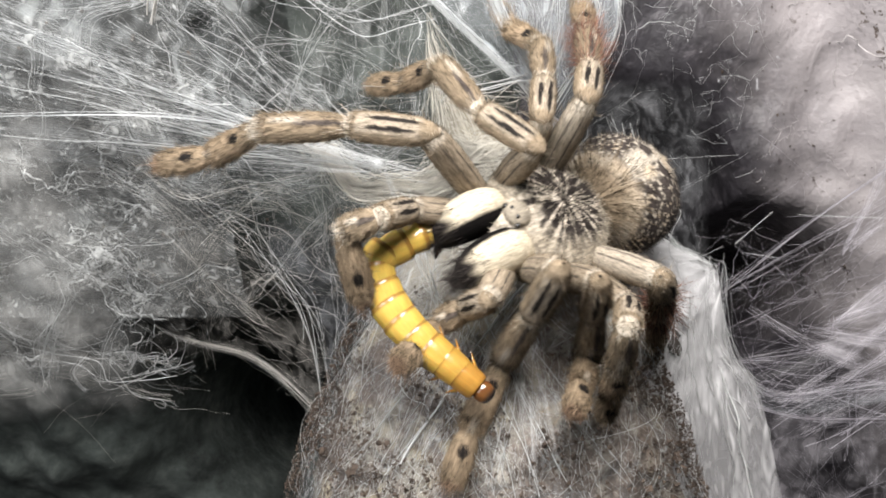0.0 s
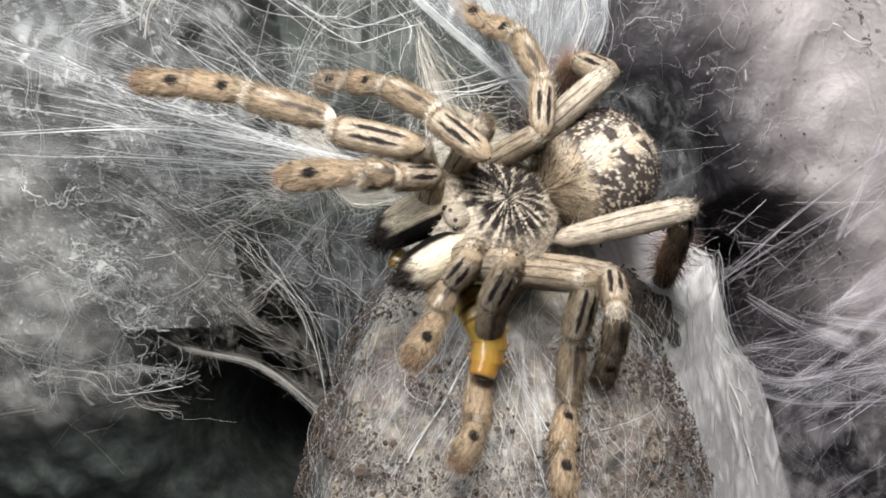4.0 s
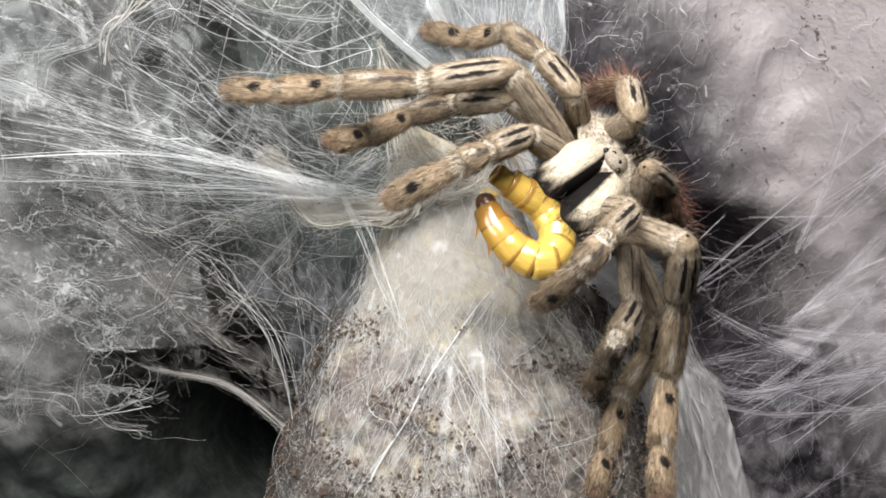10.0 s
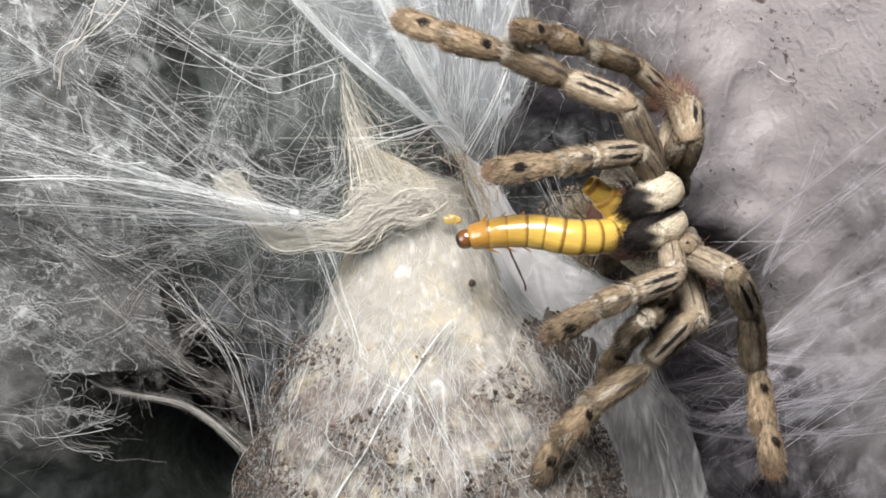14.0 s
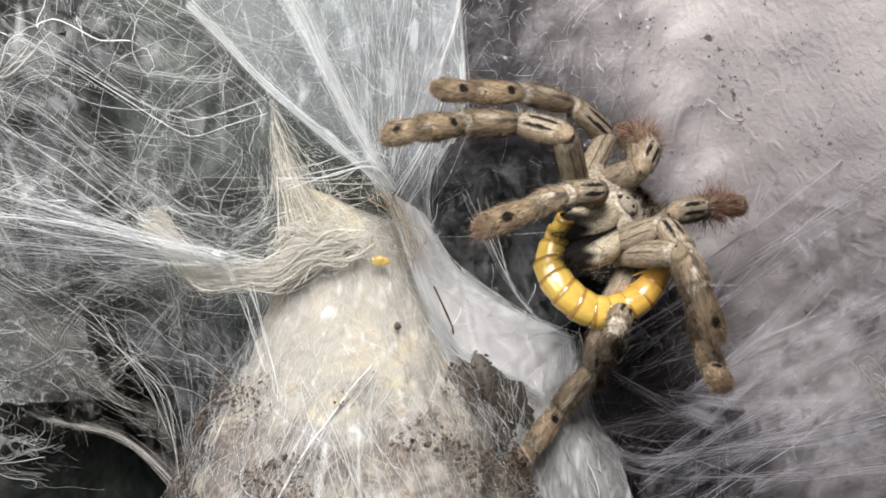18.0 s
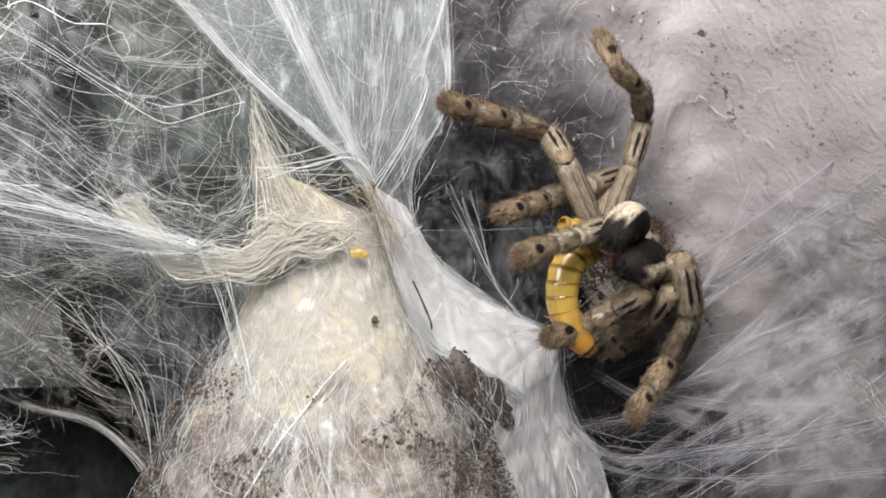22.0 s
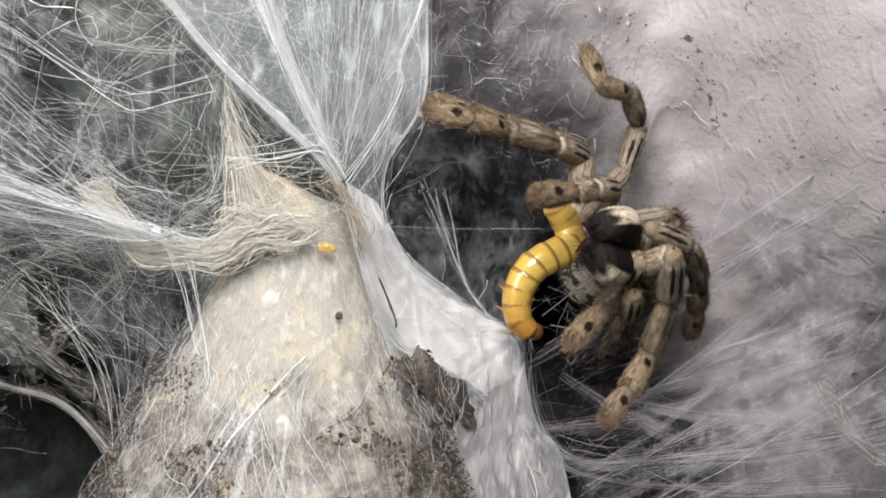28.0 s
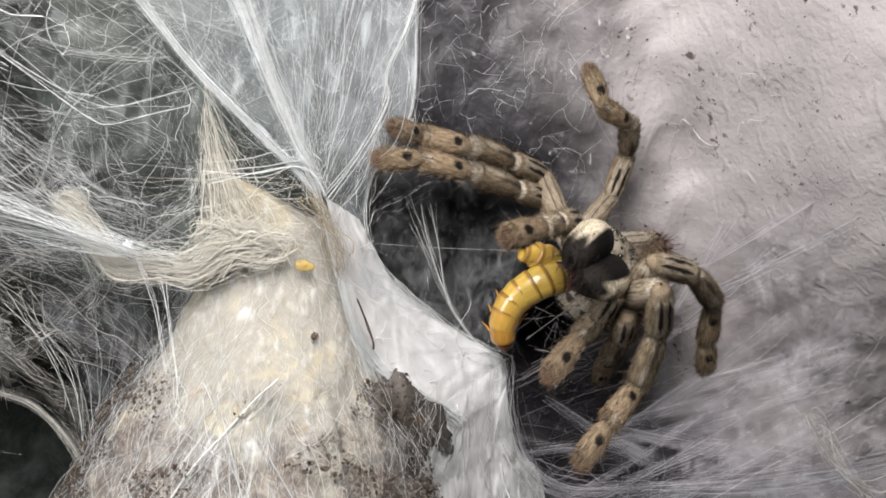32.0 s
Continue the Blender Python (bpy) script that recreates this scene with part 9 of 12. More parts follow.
    walk(LEGSET["L2"]["tarsus"], [
        (0, mm(-29.1, 7.9, -6.3, 22, 2, 30)), (1, mm(-33.3, -3.8, -1.2, 46, 1, 45)), (2, mm(-41.5, 0.4, 4.1, 18, 4, 66)),
        (3, mm(-42.8, 0.3, 1.7, 23, 6, 59)), (3.5, mm(-43.5, 2.8, -1.2, 28, 7, 51)), (4.5, mm(-43.6, 12.1, -9.4, -16, 15, 53)),
        (5.5, mm(-43.7, 21.4, -17.6, -61, 21, 48)), (6, mm(-44.6, 18.2, -20, -56, 33, 55)), (7, mm(-41.1, 24.9, -26.3, -43, 18, 35)),
        (8, mm(-37.2, 18.4, -24.2, -43, 21, 35)), (9, mm(-35.9, 24.1, -22.2, -36, 27, 44)), (10, mm(-45.2, 7.5, -25.8, -7, 16, 28)),
        (11, mm(-34, 14.5, -20.9, -43, 22, 38)), (12, mm(-39.1, 23.1, -24.6, -36, 29, 46)), (13, mm(-38.8, 35.5, -22.1, -50, 40, 63)),
        (16, mm(-42.1, 18.1, -25, -48, 28, 46)), (17, mm(-41.4, 22, -21.8, -67, 29, 44)), (18, mm(-30.5, 16, -39.5, -53, 9, 23)),
        (19, mm(-22.5, 3.5, -15, -99, 31, 33)), (20, mm(-20.4, -15, -5.8, -67, 65, 77)), (21, mm(-17.9, -12.5, -14.3, -116, 46, 35)),
        (22, mm(-6.6, -11.1, -20, -143, 2, 24)), (23, mm(-17.7, -8.6, -26.5, -127, 25, 32)), (24, mm(-6.3, -10.7, -29.9, -142, -10, 24)),
        (24.5, mm(-5.1, -9.4, -26.8, -141, -12, 23)), (25.75, mm(-11.6, -14.7, -12, -126, 30, 31)), (27, mm(-18.2, -19.9, 2.9, -83, 63, 70)),
        (28, mm(-19.5, -18.6, 3.8, -103, 50, 47)), (29, mm(-19.7, -17, 1.6, -100, 49, 48)), (30, mm(-21.4, -15.7, 1.4, -94, 52, 52)),
        (31, mm(-21, -15.4, 2.9, -87, 56, 58)), (32, mm(-23.3, -16.6, 5.1, -81, 58, 64))])
    walk(LEGSET["L3"]["femur"], [
        (0, mm(-9.5, -2, -3.6, 44, 26, 96)), (1, mm(-10.4, -3.9, -2.9, 19, 4, 157)), (2, mm(-9.5, -2, -3.6, 20, 9, 162)),
        (3, mm(-9.5, -2, -3.6, 37, 11, 159)), (3.5, mm(-9.5, -2, -3.6, 35, 14, 155)), (5.5, mm(-9.5, -2, -3.6, 21, 40, 93)),
        (6, mm(-9.5, -2, -3.6, 28, 46, 80)), (7, mm(-9.5, -2, -3.6, 15, 45, 63)), (8, mm(-9.5, -2, -3.6, 6, 40, 56)),
        (9, mm(-9.5, -2, -3.6, 4, 37, 53)), (10, mm(-9.5, -2, -3.6, -9, 29, 47)), (11, mm(-9.5, -2, -3.6, 10, 42, 60)),
        (12, mm(-9.5, -2, -3.6, -33, 34, 50)), (13, mm(-9.5, -2, -3.6, -19, 24, 34)), (16, mm(-9.5, -2, -3.6, 13, 38, 30)),
        (17, mm(-9.5, -2, -3.6, 16, 40, 34)), (18, mm(-9.5, -2, -3.6, -9, 8, 21)), (18.5, mm(-9.5, -2, -3.6, 14, -21, -5)),
        (18.75, mm(-9.5, -2, -3.6, 54, -60, -65)), (19, mm(-9.5, -2, -3.6, 124, -38, -153)), (19.5, mm(-9.5, -2, -3.6, 45, -64, -61)),
        (20, mm(-9.5, -2, -3.6, 0, -21, -3)), (20.33, mm(-9.5, -2, -3.6, 1, 27, 5)), (20.67, mm(-9.5, -2, -3.6, 26, 73, 33)),
        (21, mm(-9.5, -2, -3.6, 154, 55, 165)), (21.5, mm(-9.5, -2, -3.6, 166, 15, -176)), (22, mm(-9.5, -2, -3.6, 165, -25, -163)),
        (22.33, mm(-9.5, -2, -3.6, 142, -80, -137)), (22.67, mm(-9.5, -2, -3.6, -2, -43, 11)), (23, mm(-9.5, -2, -3.6, -3, 13, 18)),
        (24, mm(-9.5, -2, -3.6, -16, -2, 21)), (24.5, mm(-9.5, -2, -3.6, -6, -3, 16)), (25.75, mm(-9.5, -2, -3.6, 4, 55, 22)),
        (27, mm(-9.5, -2, -3.6, 156, 65, 171)), (28, mm(-9.5, -2, -3.6, 17, 62, 30)), (29, mm(-9.5, -2, -3.6, 6, 34, 20)),
        (30, mm(-9.5, -2, -3.6, 5, 16, 15)), (31, mm(-9.5, -2, -3.6, 8, -14, 8)), (32, mm(-9.5, -2, -3.6, 19, 58, 30))])
    walk(LEGSET["L3"]["patella"], [
        (0, mm(-22.9, 2.2, 7.7, 32, 8, 36)), (1, mm(-17.5, -19.4, 2.9, 45, 5, 67)), (2, mm(-15.8, -17.7, 2.6, 36, 7, 77)),
        (3, mm(-16.6, -14.7, 7, 33, 10, 83)), (3.5, mm(-17.9, -14.5, 6.3, 35, 12, 73)), (5.5, mm(-26.5, 1.2, 1.2, 1, 13, 23)),
        (6, mm(-24.1, 6.7, 2.4, 0, 18, 27)), (7, mm(-23.6, 8.7, -0.3, -14, 14, 23)), (8, mm(-23.7, 9, -2.1, -9, 10, 19)),
        (9, mm(-23.2, 9.6, -2.5, -5, 11, 22)), (10, mm(-23.6, 8.9, -6.1, -9, 10, 20)), (11, mm(-23.8, 8.8, -1.3, 1, 5, 13)),
        (12, mm(-24.5, 3.7, -11.7, -3, 8, 12)), (13, mm(-21.1, 10.7, -8.9, -1, 9, 12)), (16, mm(-15.8, 14.5, -0.3, 1, 9, 13)),
        (17, mm(-16.1, 14.3, 0.4, 2, 9, 13)), (18, mm(-16.2, 14.5, -6.3, 1, 13, 18)), (19, mm(-6.3, 11.1, 8.3, -20, 22, 30)),
        (20, mm(-8.5, 16, -3.5, -19, 7, 13)), (20.5, mm(-9.9, 15.7, -1.3, -50, 39, 48)), (21, mm(-11.3, 15.3, 0.9, -119, 54, 38)),
        (22, mm(-12.7, 15.2, 0.7, -133, 43, 34)), (23, mm(-15.3, 15, -4.4, -130, 45, 37)), (24, mm(-15.4, 14.2, -8.6, -141, 40, 30)),
        (24.5, mm(-14.1, 15.3, -5.6, -141, 40, 30)), (27, mm(-13.5, 15.3, -0.6, -121, 56, 47)), (28, mm(-14.3, 15.2, -1.2, -120, 57, 48)),
        (29, mm(-14.5, 15.2, -2.1, -118, 58, 49)), (30, mm(-13.8, 15.4, -2.2, -119, 57, 49)), (31, mm(-12.7, 15.6, -1.3, -119, 56, 48)),
        (32, mm(-13.9, 15.2, -0.7, -116, 57, 51))])
    walk(LEGSET["L3"]["tibia"], [
        (0, mm(-27.6, 10.3, 13.5, -81, 22, 71)), (1, mm(-24.3, -15.8, 10.7, -47, 9, 81)), (2, mm(-24.3, -14.9, 9, -46, 10, 80)),
        (3, mm(-25.6, -12.6, 12.9, -61, 12, 88)), (3.5, mm(-26.2, -10.6, 12.4, -63, 14, 87)), (5.5, mm(-30.9, 11.3, 1.4, -97, 27, 49)),
        (6, mm(-29.1, 16.5, 2.5, -107, 48, 50)), (7, mm(-28.3, 18.3, -3, -109, 35, 38)), (8, mm(-27.5, 19.1, -3.9, -117, 32, 32)),
        (9, mm(-27.5, 19.7, -3.4, -109, 32, 37)), (10, mm(-27.5, 19.1, -7.8, -109, 46, 47)), (11, mm(-26.2, 19.5, -1.2, -117, 32, 32)),
        (12, mm(-26.9, 14.4, -12.2, -107, 42, 42)), (13, mm(-23.5, 21.4, -9.2, -101, 47, 46)), (16, mm(-18.3, 25.2, -0.1, -109, 50, 45)),
        (17, mm(-18.5, 25, 0.7, -106, 50, 47)), (18, mm(-19.5, 25, -6.1, -114, 44, 41)), (19, mm(-12.7, 19.4, 4.9, -76, 41, 49)),
        (20, mm(-11.2, 26, -7.1, -121, 28, 27)), (21, mm(-14.2, 6.3, -4.7, -121, 35, 29)), (22, mm(-13.1, 5.9, -5.2, -130, 24, 31)),
        (23, mm(-15.7, 5.8, -10.5, -131, 32, 33)), (24, mm(-15.1, 4.6, -13.9, -143, 9, 24)), (24.5, mm(-13.7, 5.6, -10.9, -143, 10, 24)),
        (27, mm(-14.6, 5.7, -5.9, -137, 40, 33)), (28, mm(-15.5, 5.6, -6.5, -136, 42, 33)), (29, mm(-15.8, 5.6, -7.3, -138, 41, 32)),
        (30, mm(-15.2, 5.9, -7.4, -137, 41, 32)), (31, mm(-14.2, 6, -6.6, -136, 42, 33)), (32, mm(-15.4, 5.7, -6, -134, 43, 35))])
    walk(LEGSET["L3"]["metatarsus"], [
        (0, mm(-30.7, 6.9, 3, -87, 23, 68)), (1, mm(-32.3, -15.9, 2.4, -64, 10, 82)), (2, mm(-32.4, -14.9, 0.8, -72, 8, 75)),
        (3, mm(-31.3, -14.6, 3.1, -67, 8, 72)), (3.5, mm(-31.6, -12.8, 2.5, -69, 10, 70)), (5.5, mm(-33.3, 6.6, -8.7, -104, 32, 49)),
        (6, mm(-31.6, 8, -4.9, -104, 45, 50)), (7, mm(-31, 11.5, -11.9, -121, 33, 31)), (8, mm(-29.4, 11.9, -12.7, -119, 34, 32)),
        (9, mm(-30, 13.2, -12.5, -121, 31, 31)), (10, mm(-30.2, 10.9, -15.5, -105, 44, 48)), (11, mm(-28.2, 12.1, -9.8, -111, 38, 38)),
        (12, mm(-30.2, 7, -20.3, -99, 47, 50)), (13, mm(-27.6, 13.9, -16.9, -92, 51, 55)), (16, mm(-21.5, 16.7, -7.1, -95, 56, 61)),
        (17, mm(-21.8, 16.6, -6.5, -92, 55, 63)), (18, mm(-21.9, 16.7, -13.7, -112, 51, 48)), (19, mm(-19.4, 15.7, -3.7, -105, 47, 41)),
        (20, mm(-12.6, 18.5, -15.7, -139, 29, 20)), (21, mm(-16.2, -1.6, -12.8, -137, 29, 21)), (22, mm(-12.4, -2.1, -13.4, -143, 16, 25)),
        (23, mm(-15.7, -3, -17.9, -146, 29, 26)), (24, mm(-12.3, -4.3, -20.7, -150, 1, 20)), (24.5, mm(-11, -3.3, -17.7, -151, 3, 21)),
        (27, mm(-14.3, -4.1, -11.8, -141, 51, 35)), (28, mm(-15.2, -4.3, -12.4, -141, 50, 34)), (29, mm(-15.6, -4.2, -13.2, -141, 50, 34)),
        (30, mm(-15.1, -4, -13.4, -139, 51, 35)), (31, mm(-14.3, -3.8, -12.5, -138, 52, 35)), (32, mm(-15.5, -4, -12.1, -137, 51, 36))])
    walk(LEGSET["L3"]["tarsus"], [
        (0, mm(-32.8, 3.1, -7.2, -84, 22, 69)), (1, mm(-37.3, -16.9, -7.4, -64, 7, 75)), (2, mm(-36, -15.5, -9.6, -78, 6, 60)),
        (3, mm(-35.7, -14.6, -7, -79, 6, 59)), (3.5, mm(-35.9, -13.2, -7.6, -81, 7, 55)), (5.5, mm(-34.9, 0.7, -17.9, -88, 33, 60)),
        (6, mm(-34.4, 0.5, -12.4, -96, 49, 59)), (7, mm(-32.6, 4, -19.8, -108, 39, 41)), (8, mm(-31, 4.5, -20.6, -108, 38, 41)),
        (9, mm(-31.4, 5.8, -20.6, -122, 32, 31)), (10, mm(-33.2, 3.6, -23.1, -84, 46, 63)), (11, mm(-30.7, 5.1, -17.9, -95, 40, 48)),
        (12, mm(-34.1, -0.1, -27.7, -79, 48, 62)), (13, mm(-32.2, 6.7, -23.8, -72, 51, 68)), (16, mm(-25.1, 8.4, -13.3, -65, 56, 87)),
        (17, mm(-25.5, 8.4, -12.8, -66, 55, 86)), (18, mm(-24.2, 8, -20.1, -103, 47, 50)), (19, mm(-23.3, 8.4, -10.9, -94, 42, 43)),
        (20, mm(-13, 9.5, -22, -129, 25, 24)), (21, mm(-16.7, -10.4, -19.3, -129, 39, 28)), (22, mm(-10.3, -11, -19.6, -137, 28, 29)),
        (23, mm(-14.4, -12.5, -23.2, -137, 44, 33)), (24, mm(-9.3, -13.4, -26.1, -149, 10, 22)), (24.5, mm(-8, -12.3, -23.1, -149, 11, 22)),
        (27, mm(-13.8, -14.2, -16.3, -135, 45, 36)), (28, mm(-14.8, -14.3, -16.9, -134, 46, 36)), (29, mm(-15.3, -14.3, -17.7, -134, 47, 36)),
        (30, mm(-14.9, -14, -17.9, -132, 47, 37)), (31, mm(-14.2, -13.8, -17.1, -132, 48, 37)), (32, mm(-15.5, -14, -16.8, -129, 49, 39))])
    walk(LEGSET["L4"]["femur"], [
        (0, mm(-8, -6.5, -3.2, 55, 26, 103)), (1, mm(-12.7, -15.6, 0.6, 20, 4, 154)), (2, mm(-11, -14.4, 0.3, 23, 9, 163)),
        (3, mm(-10.3, -14, 0.3, 24, 10, 167)), (3.5, mm(-10.2, -13.3, 0.4, 28, 11, 168)), (5.5, mm(-8, -6.5, -3.2, 97, 20, 166)),
        (6, mm(-8, -6.5, -3.2, 113, 2, -179)), (7, mm(-8, -6.5, -3.2, 115, -40, -135)), (8, mm(-8, -6.5, -3.2, 85, -49, -90)),
        (9, mm(-8, -6.5, -3.2, 69, -45, -76)), (10, mm(-8, -6.5, -3.2, 56, -48, -59)), (11, mm(-8, -6.5, -3.2, 16, -21, -3)),
        (12, mm(-8, -6.5, -3.2, 3, -1, 8)), (13, mm(-8, -6.5, -3.2, 9, -1, 1)), (16, mm(-8, -6.5, -3.2, 17, -7, -3)),
        (17, mm(-8, -6.5, -3.2, 16, -4, -2)), (17.5, mm(-8, -6.5, -3.2, 37, -41, -34)), (18, mm(-8, -6.5, -3.2, 97, -50, -103)),
        (19, mm(-8, -6.5, -3.2, 100, -43, -115)), (20, mm(-8, -6.5, -3.2, 9, -32, -13)), (21, mm(-8, -6.5, -3.2, 28, -54, -32)),
        (22, mm(-8, -6.5, -3.2, 16, -44, -13)), (23, mm(-8, -6.5, -3.2, 0, -25, 6)), (24, mm(-8, -6.5, -3.2, -2, -20, 7)),
        (24.5, mm(-8, -6.5, -3.2, 6, -27, 0)), (27, mm(-8, -6.5, -3.2, 15, -39, -11)), (28, mm(-8, -6.5, -3.2, 12, -35, -5)),
        (29, mm(-8, -6.5, -3.2, 8, -28, -2)), (30, mm(-8, -6.5, -3.2, 8, -28, -4)), (31, mm(-8, -6.5, -3.2, 10, -31, -8)),
        (32, mm(-8, -6.5, -3.2, 12, -31, -6))])
    walk(LEGSET["L4"]["patella"], [
        (0, mm(-22.6, -1.4, 13.8, -60, 29, 139)), (1, mm(-22.5, -34.8, 8.6, -64, 9, 130)), (2, mm(-18.4, -34.3, 9.2, -68, 11, 118)),
        (3, mm(-16.3, -34.1, 9.6, -72, 14, 117)), (3.5, mm(-16.3, -32.9, 10.9, -72, 16, 116)), (5.5, mm(-14.8, -2.1, 18.3, -34, 35, 143)),
        (6, mm(-9, 2.5, 17.9, -17, 27, 155)), (7, mm(-5.3, 9.8, 12.8, -16, 29, 146)), (8, mm(-6.2, 11, 11.6, -9, 24, 161)),
        (9, mm(-4, 10.2, 12, -8, 26, 155)), (10, mm(-4.1, 12.3, 9.5, -10, 23, 161)), (11, mm(-9, 15.7, 2.6, -11, 20, 165)),
        (12, mm(-11.4, 16.2, -2, -10, 16, 164)), (13, mm(-8.3, 16.2, 0.2, -13, 16, 162)), (16, mm(-7.6, 15.5, 3.5, -15, 15, 166)),
        (17, mm(-7.7, 15.6, 3.2, -16, 15, 165)), (18, mm(-6.8, 11.1, 11.6, 14, 20, 178)), (19, mm(-5, 9.1, 13.4, -33, 39, 131)),
        (20, mm(-4.9, 16.1, -0.2, -2, 28, 166)), (21, mm(-4.6, 15.4, 3.1, -3, 25, 167)), (22, mm(-7, 16, 1.2, -5, 34, 172)),
        (23, mm(-10.4, 16.4, -3, -12, 38, 171)), (24, mm(-10.4, 16.4, -3.9, -9, 35, 172)), (24.5, mm(-8.9, 16.4, -1, -9, 35, 172)),
        (27, mm(-7.5, 16.1, 1.3, -19, 42, 162)), (28, mm(-8.4, 16.2, 0.6, -18, 41, 163)), (29, mm(-8.7, 16.3, -0.3, -18, 40, 163)),
        (30, mm(-8, 16.3, -0.5, -18, 40, 162)), (31, mm(-6.9, 16.2, 0.3, -18, 39, 162)), (32, mm(-8.2, 16.1, 0.9, -19, 40, 161))])
    walk(LEGSET["L4"]["tibia"], [
        (0, mm(-22.8, -9.3, 4.8, -78, 32, 110)), (1, mm(-25.4, -39.5, -2.1, -82, 6, 92)), (2, mm(-21.3, -38.4, -1.7, -85, 7, 80)),
        (3, mm(-18.4, -38.2, -1.5, -81, 10, 78)), (3.5, mm(-18.2, -37.3, -0.1, -82, 13, 81)), (5.5, mm(-17.8, -12.3, 12.9, -60, 43, 109)),
        (6, mm(-12.4, -8.6, 14.8, -40, 40, 123)), (7, mm(-10.4, -0.7, 9.9, -41, 38, 125)), (8, mm(-9.3, -0.5, 10, -33, 37, 135)),
        (9, mm(-8.3, -0.9, 10.5, -34, 36, 136)), (10, mm(-7.2, 0.9, 7.6, -29, 34, 139)), (11, mm(-11.4, 4.2, 0.5, -15, 27, 160)),
        (12, mm(-14.1, 4.7, -4, -15, 20, 165)), (13, mm(-11.2, 4.9, -2.3, -13, 15, 165)), (16, mm(-9.8, 4, 0.6, -16, 17, 162)),
        (17, mm(-9.9, 4.2, 0, -17, 18, 161)), (18, mm(-8.2, -0.5, 14.3, 4, 21, 178)), (19, mm(-9.9, -0.6, 8.3, -32, 40, 135)),
        (20, mm(-7.5, 4.4, -0.7, -14, 36, 155)), (21, mm(-7.1, 3.6, 2.6, -14, 35, 156)), (22, mm(-8.1, 4.1, 0.3, -10, 38, 174)),
        (23, mm(-10.7, 4.5, -4.9, -11, 38, 174)), (24, mm(-10.8, 4.5, -5.6, -10, 39, 174)), (24.5, mm(-9.3, 4.5, -2.7, -10, 38, 174)),
        (27, mm(-8.6, 4.4, -1.5, -12, 35, 175)), (28, mm(-9.5, 4.6, -2.2, -12, 34, 175)), (29, mm(-9.9, 4.7, -3.1, -11, 32, 174)),
        (30, mm(-9.2, 4.7, -3.3, -13, 35, 174)), (31, mm(-8.2, 4.6, -2.6, -12, 31, 174)), (32, mm(-9.5, 4.6, -2.1, -13, 31, 173))])
    walk(LEGSET["L4"]["metatarsus"], [
        (0, mm(-23.2, -18.3, -8.5, -70, 28, 119)), (1, mm(-27.6, -41.1, -17.9, -86, 9, 89)), (2, mm(-23.1, -39.9, -17.6, -95, 10, 76)),
        (3, mm(-21.5, -40.2, -17.1, -89, 9, 86)), (3.5, mm(-21.1, -40.6, -15.5, -91, 12, 83)), (5.5, mm(-22.4, -23.8, 2.7, -68, 45, 111)),
        (6, mm(-18.9, -20.8, 6.9, -48, 49, 127)), (7, mm(-16.6, -13, 1.7, -48, 50, 127)), (8, mm(-15.1, -13.6, 3, -41, 47, 134)),
        (9, mm(-13.8, -14, 3.3, -49, 50, 126)), (10, mm(-13.2, -12.5, 1.2, -43, 47, 133)), (11, mm(-14.9, -11, -3.2, -24, 29, 155)),
        (12, mm(-16.8, -10.6, -8, -23, 36, 154)), (13, mm(-14.5, -10.4, -5.8, -20, 34, 159)), (16, mm(-13.4, -11, -3.5, -14, 15, 165)),
        (17, mm(-13.6, -10.7, -4.5, -16, 16, 164)), (18, mm(-9.3, -16.4, 15.4, -3, 21, 177)), (19, mm(-15.5, -14, 1.7, -31, 40, 138)),
        (20, mm(-12.2, -10.6, -3.8, -11, 32, 158)), (21, mm(-11.4, -11.5, -0.5, -11, 31, 159)), (22, mm(-7.9, -11.7, -2, -31, 65, 154)),
        (23, mm(-10.5, -11.3, -7.3, -32, 64, 153)), (24, mm(-10.8, -11.4, -7.7, -25, 60, 159)), (24.5, mm(-9.2, -11.4, -4.8, -24, 60, 160)),
        (27, mm(-8.2, -11.3, -4.2, -31, 61, 155)), (28, mm(-9.1, -11.2, -4.9, -31, 61, 155)), (29, mm(-9.6, -11.1, -5.8, -28, 58, 157)),
        (30, mm(-9, -11, -6.1, -25, 54, 160)), (31, mm(-8.2, -11.1, -5.5, -27, 56, 158)), (32, mm(-9.4, -11.1, -5.3, -28, 54, 158))])
